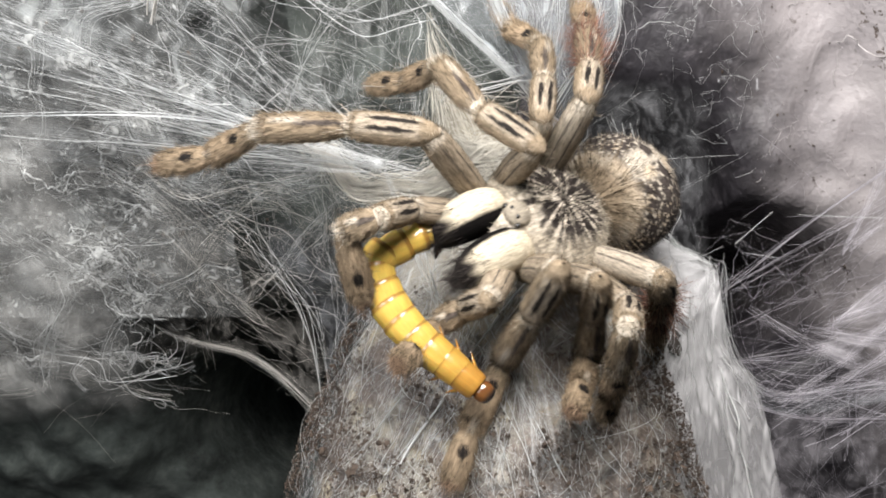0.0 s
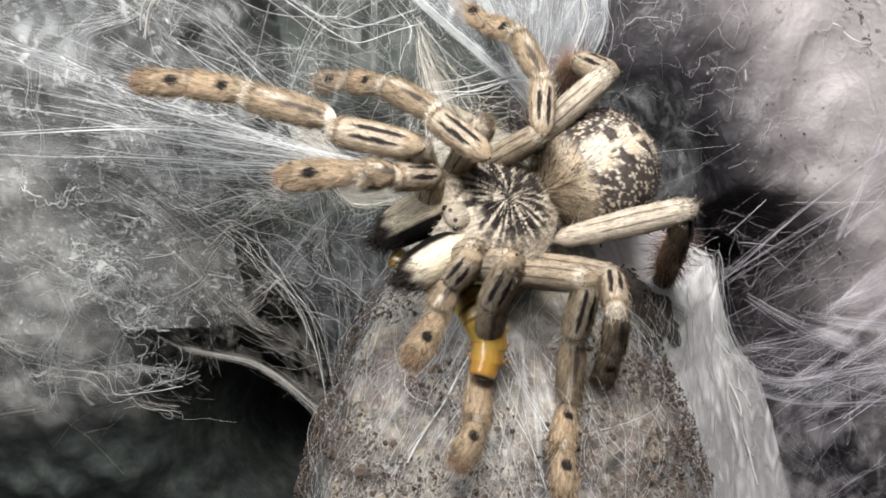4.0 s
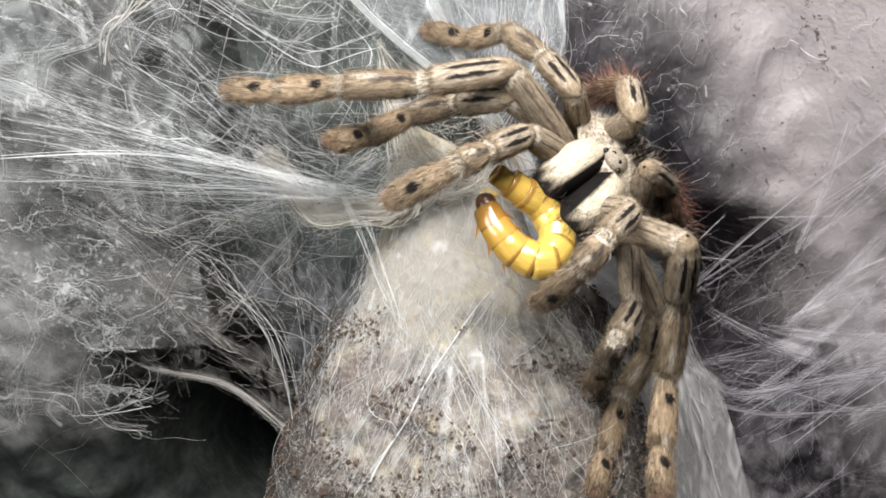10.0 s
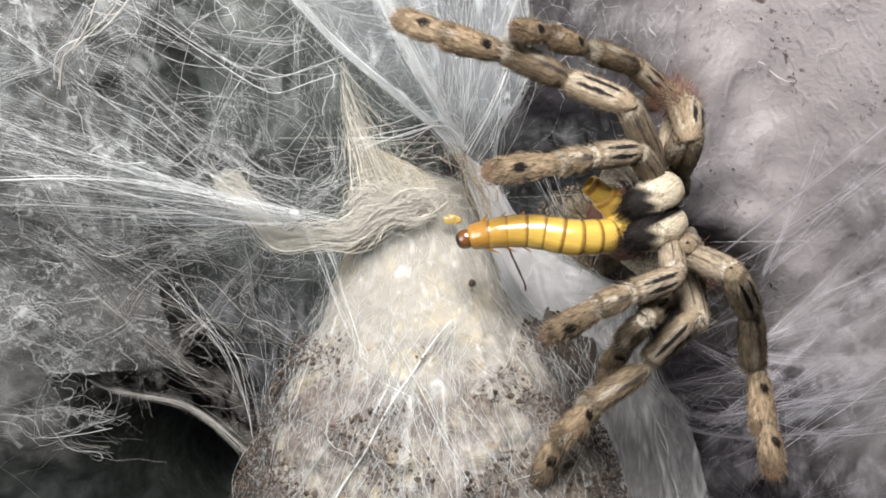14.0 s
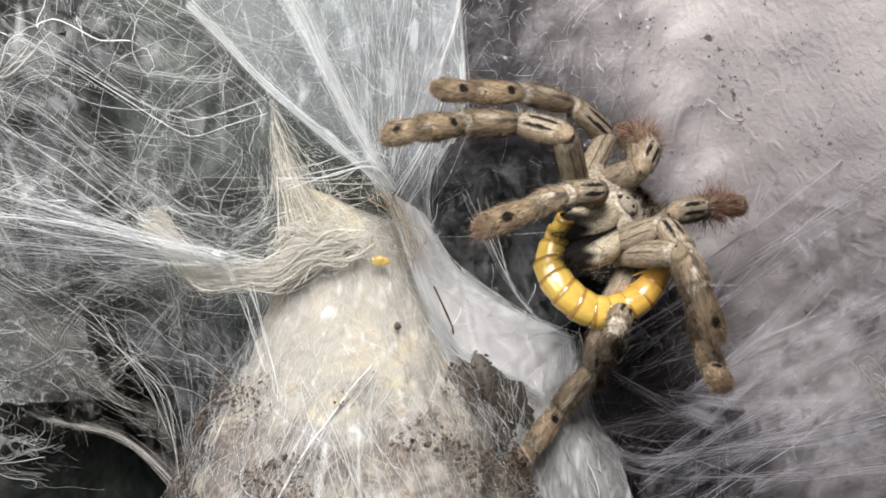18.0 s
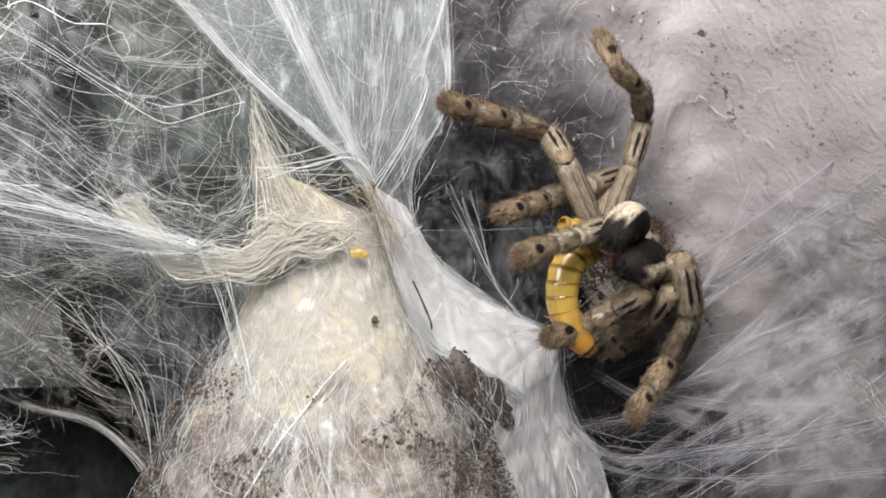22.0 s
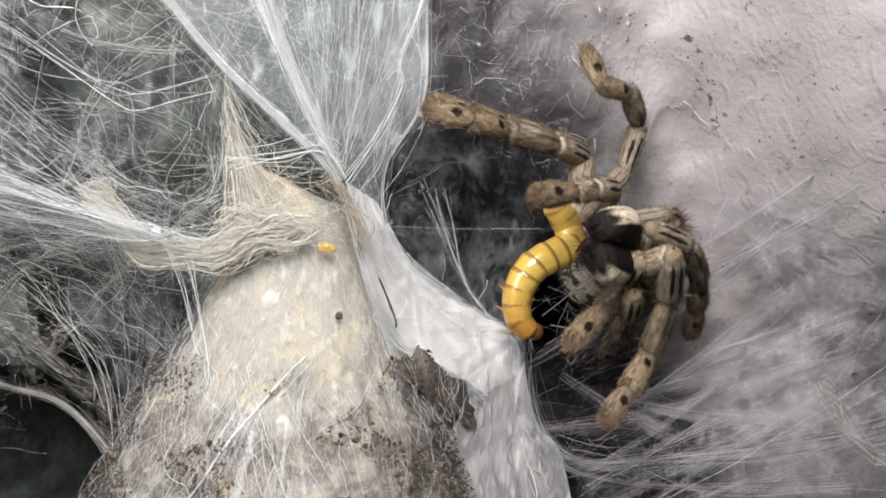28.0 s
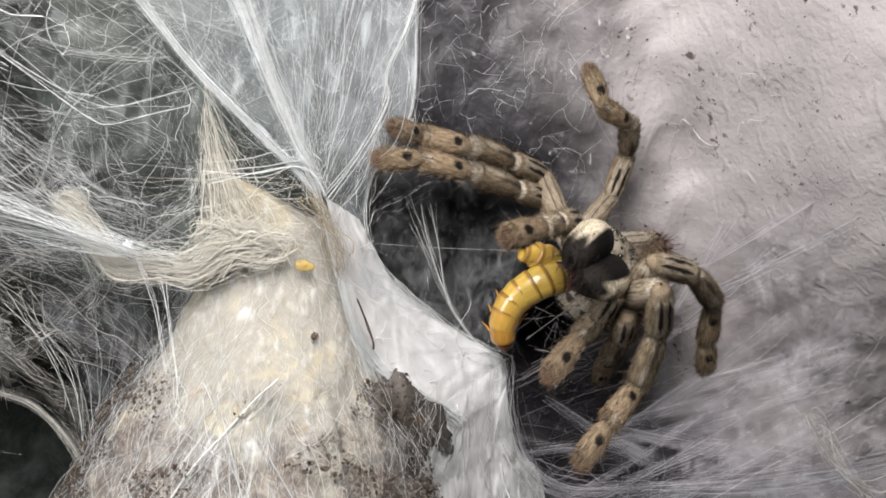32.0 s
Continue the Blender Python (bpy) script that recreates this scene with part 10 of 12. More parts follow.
    walk(LEGSET["L4"]["tarsus"], [
        (0, mm(-24.5, -26.4, -21, -79, 22, 79)), (1, mm(-28.6, -43.5, -32.7, -95, 7, 69)), (2, mm(-22.5, -42.8, -32.3, -97, 6, 68)),
        (3, mm(-21.9, -42.7, -31.9, -97, 11, 73)), (3.5, mm(-21.2, -43.8, -30.2, -94, 19, 83)), (5.5, mm(-24, -34.9, -7.2, -66, 40, 108)),
        (6, mm(-21.7, -33.5, -0.6, -55, 45, 115)), (7, mm(-19.4, -25.8, -5.5, -55, 46, 115)), (8, mm(-18.2, -26.7, -3.8, -45, 44, 125)),
        (9, mm(-16.4, -26.8, -4.1, -59, 47, 112)), (10, mm(-16.1, -25.5, -5.7, -46, 43, 125)), (11, mm(-18, -24.7, -8.4, -33, 40, 142)),
        (12, mm(-19.7, -24.5, -12.8, -23, 34, 152)), (13, mm(-16.8, -24.6, -10, -19, 29, 153)), (16, mm(-16.2, -25.3, -7.1, -22, 28, 150)),
        (17, mm(-16.6, -24.8, -8.5, -22, 25, 150)), (18, mm(-9.8, -31.4, 14.7, -3, 24, 177)), (19, mm(-20.6, -26.9, -4.1, -49, 42, 111)),
        (20, mm(-16.3, -24.8, -6.3, -27, 43, 134)), (21, mm(-15.2, -25.7, -3.1, -27, 43, 135)), (22, mm(-7.4, -26.3, -5.3, -38, 59, 142)),
        (23, mm(-10, -25.9, -10.7, -35, 56, 145)), (24, mm(-10.4, -26, -10.8, -35, 58, 144)), (24.5, mm(-8.9, -26, -8, -34, 58, 144)),
        (27, mm(-7.6, -25.9, -7.9, -37, 56, 144)), (28, mm(-8.5, -25.7, -8.6, -36, 55, 145)), (29, mm(-9.1, -25.6, -9.5, -35, 55, 145)),
        (30, mm(-8.7, -25.5, -10, -33, 53, 147)), (31, mm(-7.9, -25.6, -9.5, -33, 52, 146)), (32, mm(-9.2, -25.5, -9.3, -33, 51, 146))])
    walk(LEGSET["RP"]["femur"], [
        (0, mm(5, 10.5, -2.8, 9, -20, -20)), (0.5, mm(5, 10.5, -2.8, 61, -32, -82)), (1, mm(5, 10.5, -2.8, 97, 1, -130)),
        (2, mm(5, 10.5, -2.8, 95, 4, -148)), (3, mm(5, 10.5, -2.8, 95, 3, -154)), (3.5, mm(5, 10.5, -2.8, 95, -3, -147)),
        (5.5, mm(5, 10.5, -2.8, 69, -47, -93)), (6, mm(5, 10.5, -2.8, 6, -39, -35)), (7, mm(5, 10.5, -2.8, -15, -30, -29)),
        (8, mm(5, 10.5, -2.8, 4, -32, -26)), (9, mm(5, 10.5, -2.8, 8, -37, -33)), (10, mm(5, 10.5, -2.8, 3, -30, -23)),
        (11, mm(5, 10.5, -2.8, 14, -40, -30)), (12, mm(5, 10.5, -2.8, 31, -58, -40)), (13, mm(5, 10.5, -2.8, 8, -42, -28)),
        (16, mm(5, 10.5, -2.8, 0, -22, -19)), (17, mm(5, 10.5, -2.8, 1, -18, -17)), (17.5, mm(5, 10.5, -2.8, 60, -63, -74)),
        (18, mm(5, 10.5, -2.8, 140, -30, -152)), (18.5, mm(5.1, 10.1, -1.6, 86, -33, -132)), (19, mm(5.2, 9.7, -0.4, 72, 2, -161)),
        (19.5, mm(5.1, 10.1, -1.6, 82, -36, -134)), (20, mm(5, 10.5, -2.8, 86, -70, -103)), (20.5, mm(5, 10.5, -2.8, 113, -42, -141)),
        (21, mm(5, 10.5, -2.8, 116, -14, -148)), (22, mm(5, 10.5, -2.8, 143, -56, -142)), (23, mm(5, 10.5, -2.8, 126, -34, -140)),
        (24, mm(5, 10.5, -2.8, 85, -70, -97)), (24.5, mm(5, 10.5, -2.8, 75, -71, -86)), (27, mm(5, 10.5, -2.8, 116, -34, -135)),
        (28, mm(5, 10.5, -2.8, 113, -22, -137)), (29, mm(5, 10.5, -2.8, 97, -69, -102)), (30, mm(5, 10.5, -2.8, 26, -63, -37)),
        (31, mm(5, 10.5, -2.8, 6, -48, -13)), (32, mm(5, 10.5, -2.8, 95, -66, -103))])
    walk(LEGSET["RP"]["patella"], [
        (0, mm(8.9, 23.8, -0.7, 20, -11, 5)), (1, mm(3.6, 11.4, 11.1, 49, -6, 2)), (2, mm(3.4, 10.9, 11.1, 32, -7, -7)),
        (3, mm(3.9, 11.3, 11.1, 32, -9, -8)), (3.5, mm(4.9, 11.8, 11.1, 28, -10, -9)), (5.5, mm(10.5, 19.7, 6.2, -3, -15, -6)),
        (6, mm(12.1, 22.5, -1.6, -14, -9, -3)), (7, mm(13.1, 21.5, -5.9, -36, -5, 4)), (8, mm(10.7, 23.3, -1.9, -28, -9, -2)),
        (9, mm(11.6, 22.8, -1.3, -40, -7, 2)), (10, mm(10.2, 23.5, -2.1, -30, -3, 5)), (11, mm(9.8, 23.4, -0.2, -19, -5, 3)),
        (12, mm(8.1, 23.6, 1, -32, -1, 3)), (13, mm(10.5, 23.3, -1.4, -29, 1, 3)), (16, mm(9.5, 23.8, -2.7, -65, -2, 0)),
        (17, mm(9.1, 23.9, -2.5, -65, 0, 3)), (18, mm(3.7, 22, 5, -20, -17, -6)), (19, mm(6, 5.5, 12.9, -35, -22, -17)),
        (20, mm(8.9, 23.1, 1.8, -23, 7, 16)), (21, mm(4.3, 17.4, 9.4, -29, -21, -15)), (22, mm(3.7, 23.6, 2, -39, -18, 8)),
        (23, mm(4.5, 20.9, 6.6, -22, -19, 6)), (24, mm(8, 23.3, 2.1, -40, -13, 12)), (24.5, mm(7.8, 23.5, 1.5, -19, -10, 13)),
        (27, mm(5.7, 19.9, 7.6, -34, -15, 7)), (28, mm(4.8, 17.9, 9.1, -13, -20, 4)), (29, mm(6.1, 23.5, 2.2, -44, -16, 10)),
        (30, mm(8, 23.9, 0, -28, -8, 15)), (31, mm(7.2, 24.3, -1.8, -22, -12, 11)), (32, mm(6.4, 23.2, 3, -6, -13, 10))])
    walk(LEGSET["RP"]["tibia"], [
        (0, mm(7.6, 32.6, 2.5, -38, -14, -1)), (1, mm(2.6, 17.6, 18.2, -9, -8, -4)), (2, mm(3.8, 19, 16.1, 42, -5, 12)),
        (3, mm(4.2, 19.4, 16.1, 26, -6, -7)), (3.5, mm(5.4, 20.2, 15.6, 24, -10, -13)), (5.5, mm(11.6, 29.1, 5.8, -45, -17, -9)),
        (6, mm(12.9, 31.7, -4, -57, -10, -4)), (7, mm(13.1, 29.2, -11.5, -32, -3, 4)), (8, mm(11.6, 31.6, -6.4, -37, 0, 9)),
        (9, mm(12.1, 30, -7.4, -35, -2, 7)), (10, mm(9.8, 31.7, -6.8, -34, -1, 7)), (11, mm(9.6, 32.4, -3.4, -10, 3, 13)),
        (12, mm(7.7, 31.7, -4, -22, 5, 9)), (13, mm(9.9, 31.6, -6, -28, 3, 5)), (16, mm(9.8, 27.7, -11.3, -64, 1, 4)),
        (17, mm(8.9, 28, -11.1, -57, 2, 5)), (18, mm(5.7, 30.8, 1.9, -48, -11, 1)), (19, mm(10.2, 12.4, 7.9, -22, -16, -10)),
        (20, mm(6, 31.4, -1.9, -33, 9, 19)), (21, mm(8.1, 25, 5.1, -22, -12, -3)), (22, mm(4.5, 31.1, -3.7, -31, -19, 8)),
        (23, mm(4.7, 29.8, 3.3, -38, -20, 5)), (24, mm(7.9, 30.7, -3.9, -81, -16, 8)), (24.5, mm(6.3, 32.4, -1.5, -50, -9, 13)),
        (27, mm(6.1, 27.9, 2.5, -46, -12, 11)), (28, mm(4.9, 27.2, 7.1, -25, -16, 8)), (29, mm(6.7, 30.6, -4.1, -43, -12, 12)),
        (30, mm(6.4, 32.2, -4.4, -38, -13, 10)), (31, mm(6.2, 33.1, -5.4, -43, -8, 15)), (32, mm(4.9, 32.5, 2, -15, -13, 10))])
    walk(LEGSET["RP"]["tarsus"], [
        (0, mm(8.5, 37.4, -1.1, -53, 22, 79)), (0.5, mm(5.8, 30.5, 8.1, -57, 3, 41)), (1, mm(3.2, 23.6, 17.3, -49, -13, 3)),
        (2, mm(2.5, 23.3, 20.1, -2, -13, -13)), (3, mm(4.6, 24.8, 18.7, 1, -12, -20)), (3.5, mm(6.2, 25.6, 18, -22, -13, -24)),
        (5.5, mm(13.5, 33.1, 1.8, -40, -15, -7)), (6, mm(14, 34.9, -8.9, -52, -8, -2)), (7, mm(12.9, 34.2, -14.7, -58, -3, 5)),
        (8, mm(10.8, 36.3, -10, -56, -8, 0)), (9, mm(11.7, 34.9, -10.8, -58, -2, 7)), (10, mm(9.2, 36.7, -10.2, -79, -5, 4)),
        (11, mm(8.3, 38.1, -4.4, -89, -12, -3)), (12, mm(6.6, 37.1, -6.3, -94, 0, 6)), (13, mm(9.3, 36.9, -8.8, -75, -4, 1)),
        (16, mm(9.4, 30.3, -16.7, -46, 5, 7)), (17, mm(8.4, 31.2, -16.1, -51, 2, 5)), (18, mm(6.4, 34.9, -2.4, -35, -10, 2)),
        (19, mm(11.7, 17.8, 5.8, -9, -17, -12)), (20, mm(3.9, 36, -5.1, -36, 9, 21)), (21, mm(8.8, 30.5, 3, -23, -11, -1)),
        (22, mm(4.8, 36.4, -6.7, -24, -16, 11)), (23, mm(5.6, 34.6, -0.2, -32, -22, 2)), (24, mm(9.3, 31.8, -9.6, -43, -13, 11)),
        (24.5, mm(6.1, 36.3, -6.1, -50, -10, 14)), (27, mm(6.1, 32.2, -1.7, -30, -11, 12)), (28, mm(4.8, 32.7, 4.7, -23, -18, 5)),
        (29, mm(6.6, 35.1, -8.1, -34, -16, 8)), (30, mm(6.4, 37, -8, -33, -15, 9)), (31, mm(5.6, 37.4, -9.4, -28, -14, 10)),
        (32, mm(4.2, 38.3, 0.5, -19, -14, 10))])
    walk(LEGSET["LP"]["femur"], [
        (0, mm(-5, 10.5, -2.8, 20, 3, 32)), (0.5, mm(-5, 10.5, -2.8, 47, 18, 86)), (1, mm(-5, 10.5, -2.8, 77, 8, 152)),
        (2, mm(-5, 10.5, -2.8, 79, 12, 145)), (3, mm(-5, 10.5, -2.8, 83, 8, 161)), (3.5, mm(-5, 10.5, -2.8, 90, 11, 163)),
        (5.5, mm(-5, 10.5, -2.8, 66, 42, 126)), (6, mm(-5, 10.5, -2.8, 83, 50, 121)), (7, mm(-5, 10.5, -2.8, 43, 53, 82)),
        (8, mm(-5, 10.5, -2.8, 18, 43, 55)), (9, mm(-5, 10.5, -2.8, 96, 50, 131)), (10, mm(-5, 10.5, -2.8, 108, 47, 141)),
        (11, mm(-5, 10.5, -2.8, 113, 35, 151)), (12, mm(-5, 10.5, -2.8, 95, 48, 137)), (13, mm(-5, 10.5, -2.8, 43, 57, 81)),
        (16, mm(-5, 10.5, -2.8, 20, 45, 41)), (17, mm(-5, 10.5, -2.8, 17, 40, 39)), (17.5, mm(-5, 10.5, -2.8, 75, 50, 116)),
        (18, mm(-5, 10.5, -2.8, 104, 20, 158)), (19, mm(-5, 10.5, -2.8, 93, -24, -165)), (19.33, mm(-5, 10.5, -2.8, 89, 20, 156)),
        (19.67, mm(-5, 10.5, -2.8, 60, 54, 110)), (20, mm(-5, 10.5, -2.8, 1, 46, 28)), (20.5, mm(-5, 10.5, -2.8, -7, -14, -1)),
        (21, mm(-5, 10.5, -2.8, 39, -67, -60)), (21.5, mm(-5, 10.5, -2.8, -6, -9, -1)), (22, mm(-5, 10.5, -2.8, 9, 55, 34)),
        (23, mm(-5, 10.5, -2.8, 10, 58, 37)), (24, mm(-5, 10.5, -2.8, 7, 59, 49)), (24.5, mm(-5, 10.5, -2.8, 82, 69, 121)),
        (27, mm(-5, 10.5, -2.8, 126, 50, 162)), (28, mm(-5, 10.5, -2.8, 123, 49, 162)), (29, mm(-5, 10.5, -2.8, 120, 53, 158)),
        (30, mm(-5, 10.5, -2.8, 129, 51, 162)), (31, mm(-5, 10.5, -2.8, 52, 76, 67)), (32, mm(-5, 10.5, -2.8, 123, 67, 147))])
    walk(LEGSET["LP"]["patella"], [
        (0, mm(-11.8, 21.7, 2, -93, -20, -19)), (1, mm(-8.1, 8.5, 10.7, -60, 1, 12)), (2, mm(-8.8, 9.9, 10.7, -68, -4, 12)),
        (3, mm(-7.3, 9.6, 11, -72, -4, 15)), (3.5, mm(-7.6, 11.3, 10.9, -77, -3, 17)), (5.5, mm(-14.7, 13.9, 6.7, -79, 17, 29)),
        (6, mm(-11.9, 18.9, 6.1, -27, 13, 25)), (7, mm(-14, 19.5, 3, -29, 12, 23)), (8, mm(-14.4, 20.4, 0.3, -19, 10, 20)),
        (9, mm(-10.9, 19.6, 6, -13, 10, 22)), (10, mm(-9.8, 19.9, 6.3, -22, 6, 15)), (11, mm(-8.8, 19, 7.7, -4, 26, 36)),
        (12, mm(-11.8, 18.3, 6.6, -3, 31, 29)), (13, mm(-14, 19.9, 2.4, -34, 9, 8)), (16, mm(-11.3, 22.6, 0.5, -64, 11, 16)),
        (17, mm(-11.4, 22.6, 0.2, -63, 10, 15)), (18, mm(-8.1, 15.4, 10, 17, 52, 60)), (19, mm(0.3, 12.7, 10, -45, 31, 44)),
        (20, mm(-11.2, 23.1, -2.6, -117, 32, 29)), (21, mm(0.4, 22.9, 0.7, -140, 29, 24)), (22, mm(-11.3, 23, -1.7, -134, 7, 30)),
        (23, mm(-11.7, 22.7, -1.6, -140, 4, 29)), (24, mm(-14.5, 20.7, -1.9, -124, 0, 30)), (24.5, mm(-13.5, 20.5, 2, -135, 19, 29)),
        (27, mm(-10.8, 20.9, 4.5, -125, 28, 36)), (28, mm(-11, 20.5, 4.9, -127, 34, 37)), (29, mm(-11.5, 20.6, 4.4, -110, 18, 39)),
        (30, mm(-10.5, 21.4, 4, -125, 40, 39)), (31, mm(-8.6, 23.8, -0.1, -117, 16, 36)), (32, mm(-10, 22.8, 1.7, -117, 36, 41))])
    walk(LEGSET["LP"]["tibia"], [
        (0, mm(-8.9, 20.2, -6.9, -67, -11, 4)), (1, mm(-9.1, 13.1, 2.5, -15, 2, 29)), (2, mm(-9, 13.6, 1.9, -15, 0, 31)),
        (3, mm(-7.5, 12.5, 1.9, -16, 0, 32)), (3.5, mm(-7.7, 13.4, 1.7, -20, 2, 38)), (5.5, mm(-17.9, 14.2, -2.2, -47, 17, 37)),
        (6, mm(-16.3, 26.2, 1.9, -44, 30, 46)), (7, mm(-18.2, 26.8, -1.5, -50, 25, 41)), (8, mm(-17.9, 28.7, -2.7, -60, 11, 23)),
        (9, mm(-14.7, 28.1, 4, -52, 25, 39)), (10, mm(-12.4, 28.4, 2.8, -76, 17, 30)), (11, mm(-14.5, 26.5, 7, -33, 49, 100)),
        (12, mm(-16.7, 26.5, 6.1, -39, 37, 55)), (13, mm(-16, 27.6, -2.9, -63, 16, 26)), (16, mm(-14, 26.1, -7.9, -25, 4, 11)),
        (17, mm(-13.9, 26.4, -8.1, -26, 10, 17)), (18, mm(-14.9, 21.7, 11.6, -17, 46, 75)), (19, mm(-6.9, 15.1, 4.3, -42, 30, 44)),
        (20, mm(-13.1, 17.1, -9.7, -76, 6, 16)), (21, mm(0.7, 15.1, -4.6, -114, 21, 27)), (22, mm(-8.7, 16.8, -8.5, -94, -13, 18)),
        (23, mm(-8.7, 16.2, -7.8, -114, -21, 8)), (24, mm(-11.9, 16.1, -9.7, -114, -16, 7)), (24.5, mm(-12, 13.6, -4.3, -82, -13, 9)),
        (27, mm(-10.5, 14.3, -2.3, -116, 21, 32)), (28, mm(-11, 13.5, -1.4, -78, 7, 29)), (29, mm(-11.7, 16.3, -4, -114, 33, 41)),
        (30, mm(-11, 14, -1.9, -89, 17, 40)), (31, mm(-7.9, 18.8, -8.2, -97, 2, 27)), (32, mm(-10.8, 16.2, -5.1, -110, 17, 32))])
    walk(LEGSET["LP"]["tarsus"], [
        (0, mm(-8, 22.6, -12.3, 5, -3, 21)), (1, mm(-11.9, 18.2, 0.9, 27, -1, 30)), (2, mm(-12, 18.5, 0.3, -11, 0, 37)),
        (3, mm(-10.5, 17.4, 0.2, 23, -1, 29)), (3.5, mm(-11.2, 17.8, -0.4, 22, 0, 32)), (5.5, mm(-21.3, 16.7, -6.4, -10, 10, 30)),
        (6, mm(-20.8, 27.7, -1.7, -45, 25, 41)), (7, mm(-22.2, 28.5, -5.6, -56, 29, 47)), (8, mm(-20, 31.1, -7.8, -51, 17, 32)),
        (9, mm(-18.6, 29.7, -0.3, -68, 36, 61)), (10, mm(-14.6, 28.8, -2.8, -102, 18, 37)), (11, mm(-19, 23.2, 4.8, -63, 57, 93)),
        (12, mm(-21.8, 27.2, 3.1, -80, 50, 61)), (13, mm(-18.5, 29.4, -8, -81, 29, 43)), (16, mm(-15.2, 31.5, -10.4, -83, 11, 26)),
        (17, mm(-15.9, 31.4, -10.7, -89, 12, 20)), (18, mm(-20.8, 22, 10.4, -36, 53, 91)), (19, mm(-11.4, 16.9, 0.8, -40, 28, 44)),
        (20, mm(-14.1, 18.3, -15.5, -62, -1, 10)), (21, mm(0.1, 12, -9.7, -33, 3, 13)), (22, mm(-7.3, 16.9, -14.3, -39, -18, 7)),
        (23, mm(-6.4, 14, -12.9, -47, -21, 4)), (24, mm(-10.1, 13.9, -15, -48, -15, 9)), (24.5, mm(-10.8, 14.6, -10.1, -46, -11, 12)),
        (27, mm(-10.8, 11.1, -7.4, -57, 6, 26)), (28, mm(-12.3, 14.2, -7.3, -43, 0, 21)), (29, mm(-12.3, 12.5, -8.6, -42, 3, 23)),
        (30, mm(-12.4, 13, -7.7, -34, -5, 16)), (31, mm(-7.8, 18, -14.1, -48, -12, 11)), (32, mm(-11.1, 13.6, -10.5, -39, 4, 24))])
    walk(LARVA[0], [
        (0, mm(-14, -36.8, -25.8, -76, 51, -169)), (1, mm(-17.2, -36.8, -35.7, -83, -3, 180)), (2, mm(-16.5, -28.7, -25.9, -75, 20, -177)),
        (3, mm(-11.2, -28.7, -25.9, -75, 18, -177)), (3.5, mm(-12.1, -28.6, -24.9, -71, 8, -179)), (4.5, mm(-17.8, -31, -22.4, -58, -61, 151)),
        (5.5, mm(-23.4, -33.5, -20, 72, -42, 8)), (5.75, mm(-20.7, -33.4, -23.3, 38, -80, 40)), (6, mm(-18, -33.4, -26.6, -90, -58, 166)),
        (7, mm(-10.3, -33.5, -25.1, -99, -39, 173)), (8, mm(-9.8, -33.4, -29, -99, -33, 174)), (8.5, mm(-2.6, -33.4, -24.4, -99, 13, -179)),
        (9, mm(4.7, -33.3, -19.8, -90, 58, -166)), (9.5, mm(-0.2, -33.4, -5.4, 64, 55, -9)), (10, mm(-5.1, -33.5, 9.1, 71, -10, 2)),
        (11, mm(-5.9, -32.4, 9.1, 78, -4, 1)), (12, mm(-5.9, -28.4, 7.1, 66, -57, 13)), (13, mm(-2.2, -23.4, 7.7, -77, -71, 154)),
        (16, mm(-0.9, -16.4, 10, 44, -75, 34)), (17, mm(0.8, -15.3, 10.6, 40, -76, 39)), (17.5, mm(27.2, -12.3, 10.8, 76, -22, 1)),
        (18, mm(53.6, -9.3, 11, 78, 35, -6)), (18.5, mm(43.7, -6.3, 1.8, -91, 85, -168)), (19, mm(33.7, -3.3, -7.4, -108, 25, -176)),
        (19.33, mm(31.9, -2, -1.5, -106, 81, -176)), (19.67, mm(30.2, -0.7, 4.4, 73, 43, 3)), (20, mm(28.5, 0.6, 10.3, 74, -12, 2)),
        (20.5, mm(41, 0.6, 5.9, 72, 31, -5)), (21, mm(53.6, 0.7, 1.5, 49, 74, -31)), (22, mm(43.7, 2.7, -6.8, -96, 49, -170)),
        (23, mm(43.5, 2.7, -1.6, -101, 34, -174)), (24, mm(51.4, 2.6, -4.7, -105, 25, -176)), (24.25, mm(46.6, 2.7, -5.3, -100, -42, 178)),
        (24.5, mm(41.8, 2.7, -5.9, 55, -69, 23)), (25.33, mm(41, 3, -5.2, 68, -18, 5)), (26.17, mm(40.1, 3.3, -4.5, 67, 33, -3)),
        (27, mm(39.2, 3.6, -3.8, 16, 80, -58)), (28, mm(39.5, 3.5, -2.4, -85, 70, -156)), (29, mm(39, 3.6, -3.5, -97, 52, -169)),
        (30, mm(39.1, 3.5, -4.4, -104, 42, -172)), (31, mm(37.2, 3.6, -3.6, -107, -1, 180)), (32, mm(37, 3.6, 0.5, -108, 18, -177))])
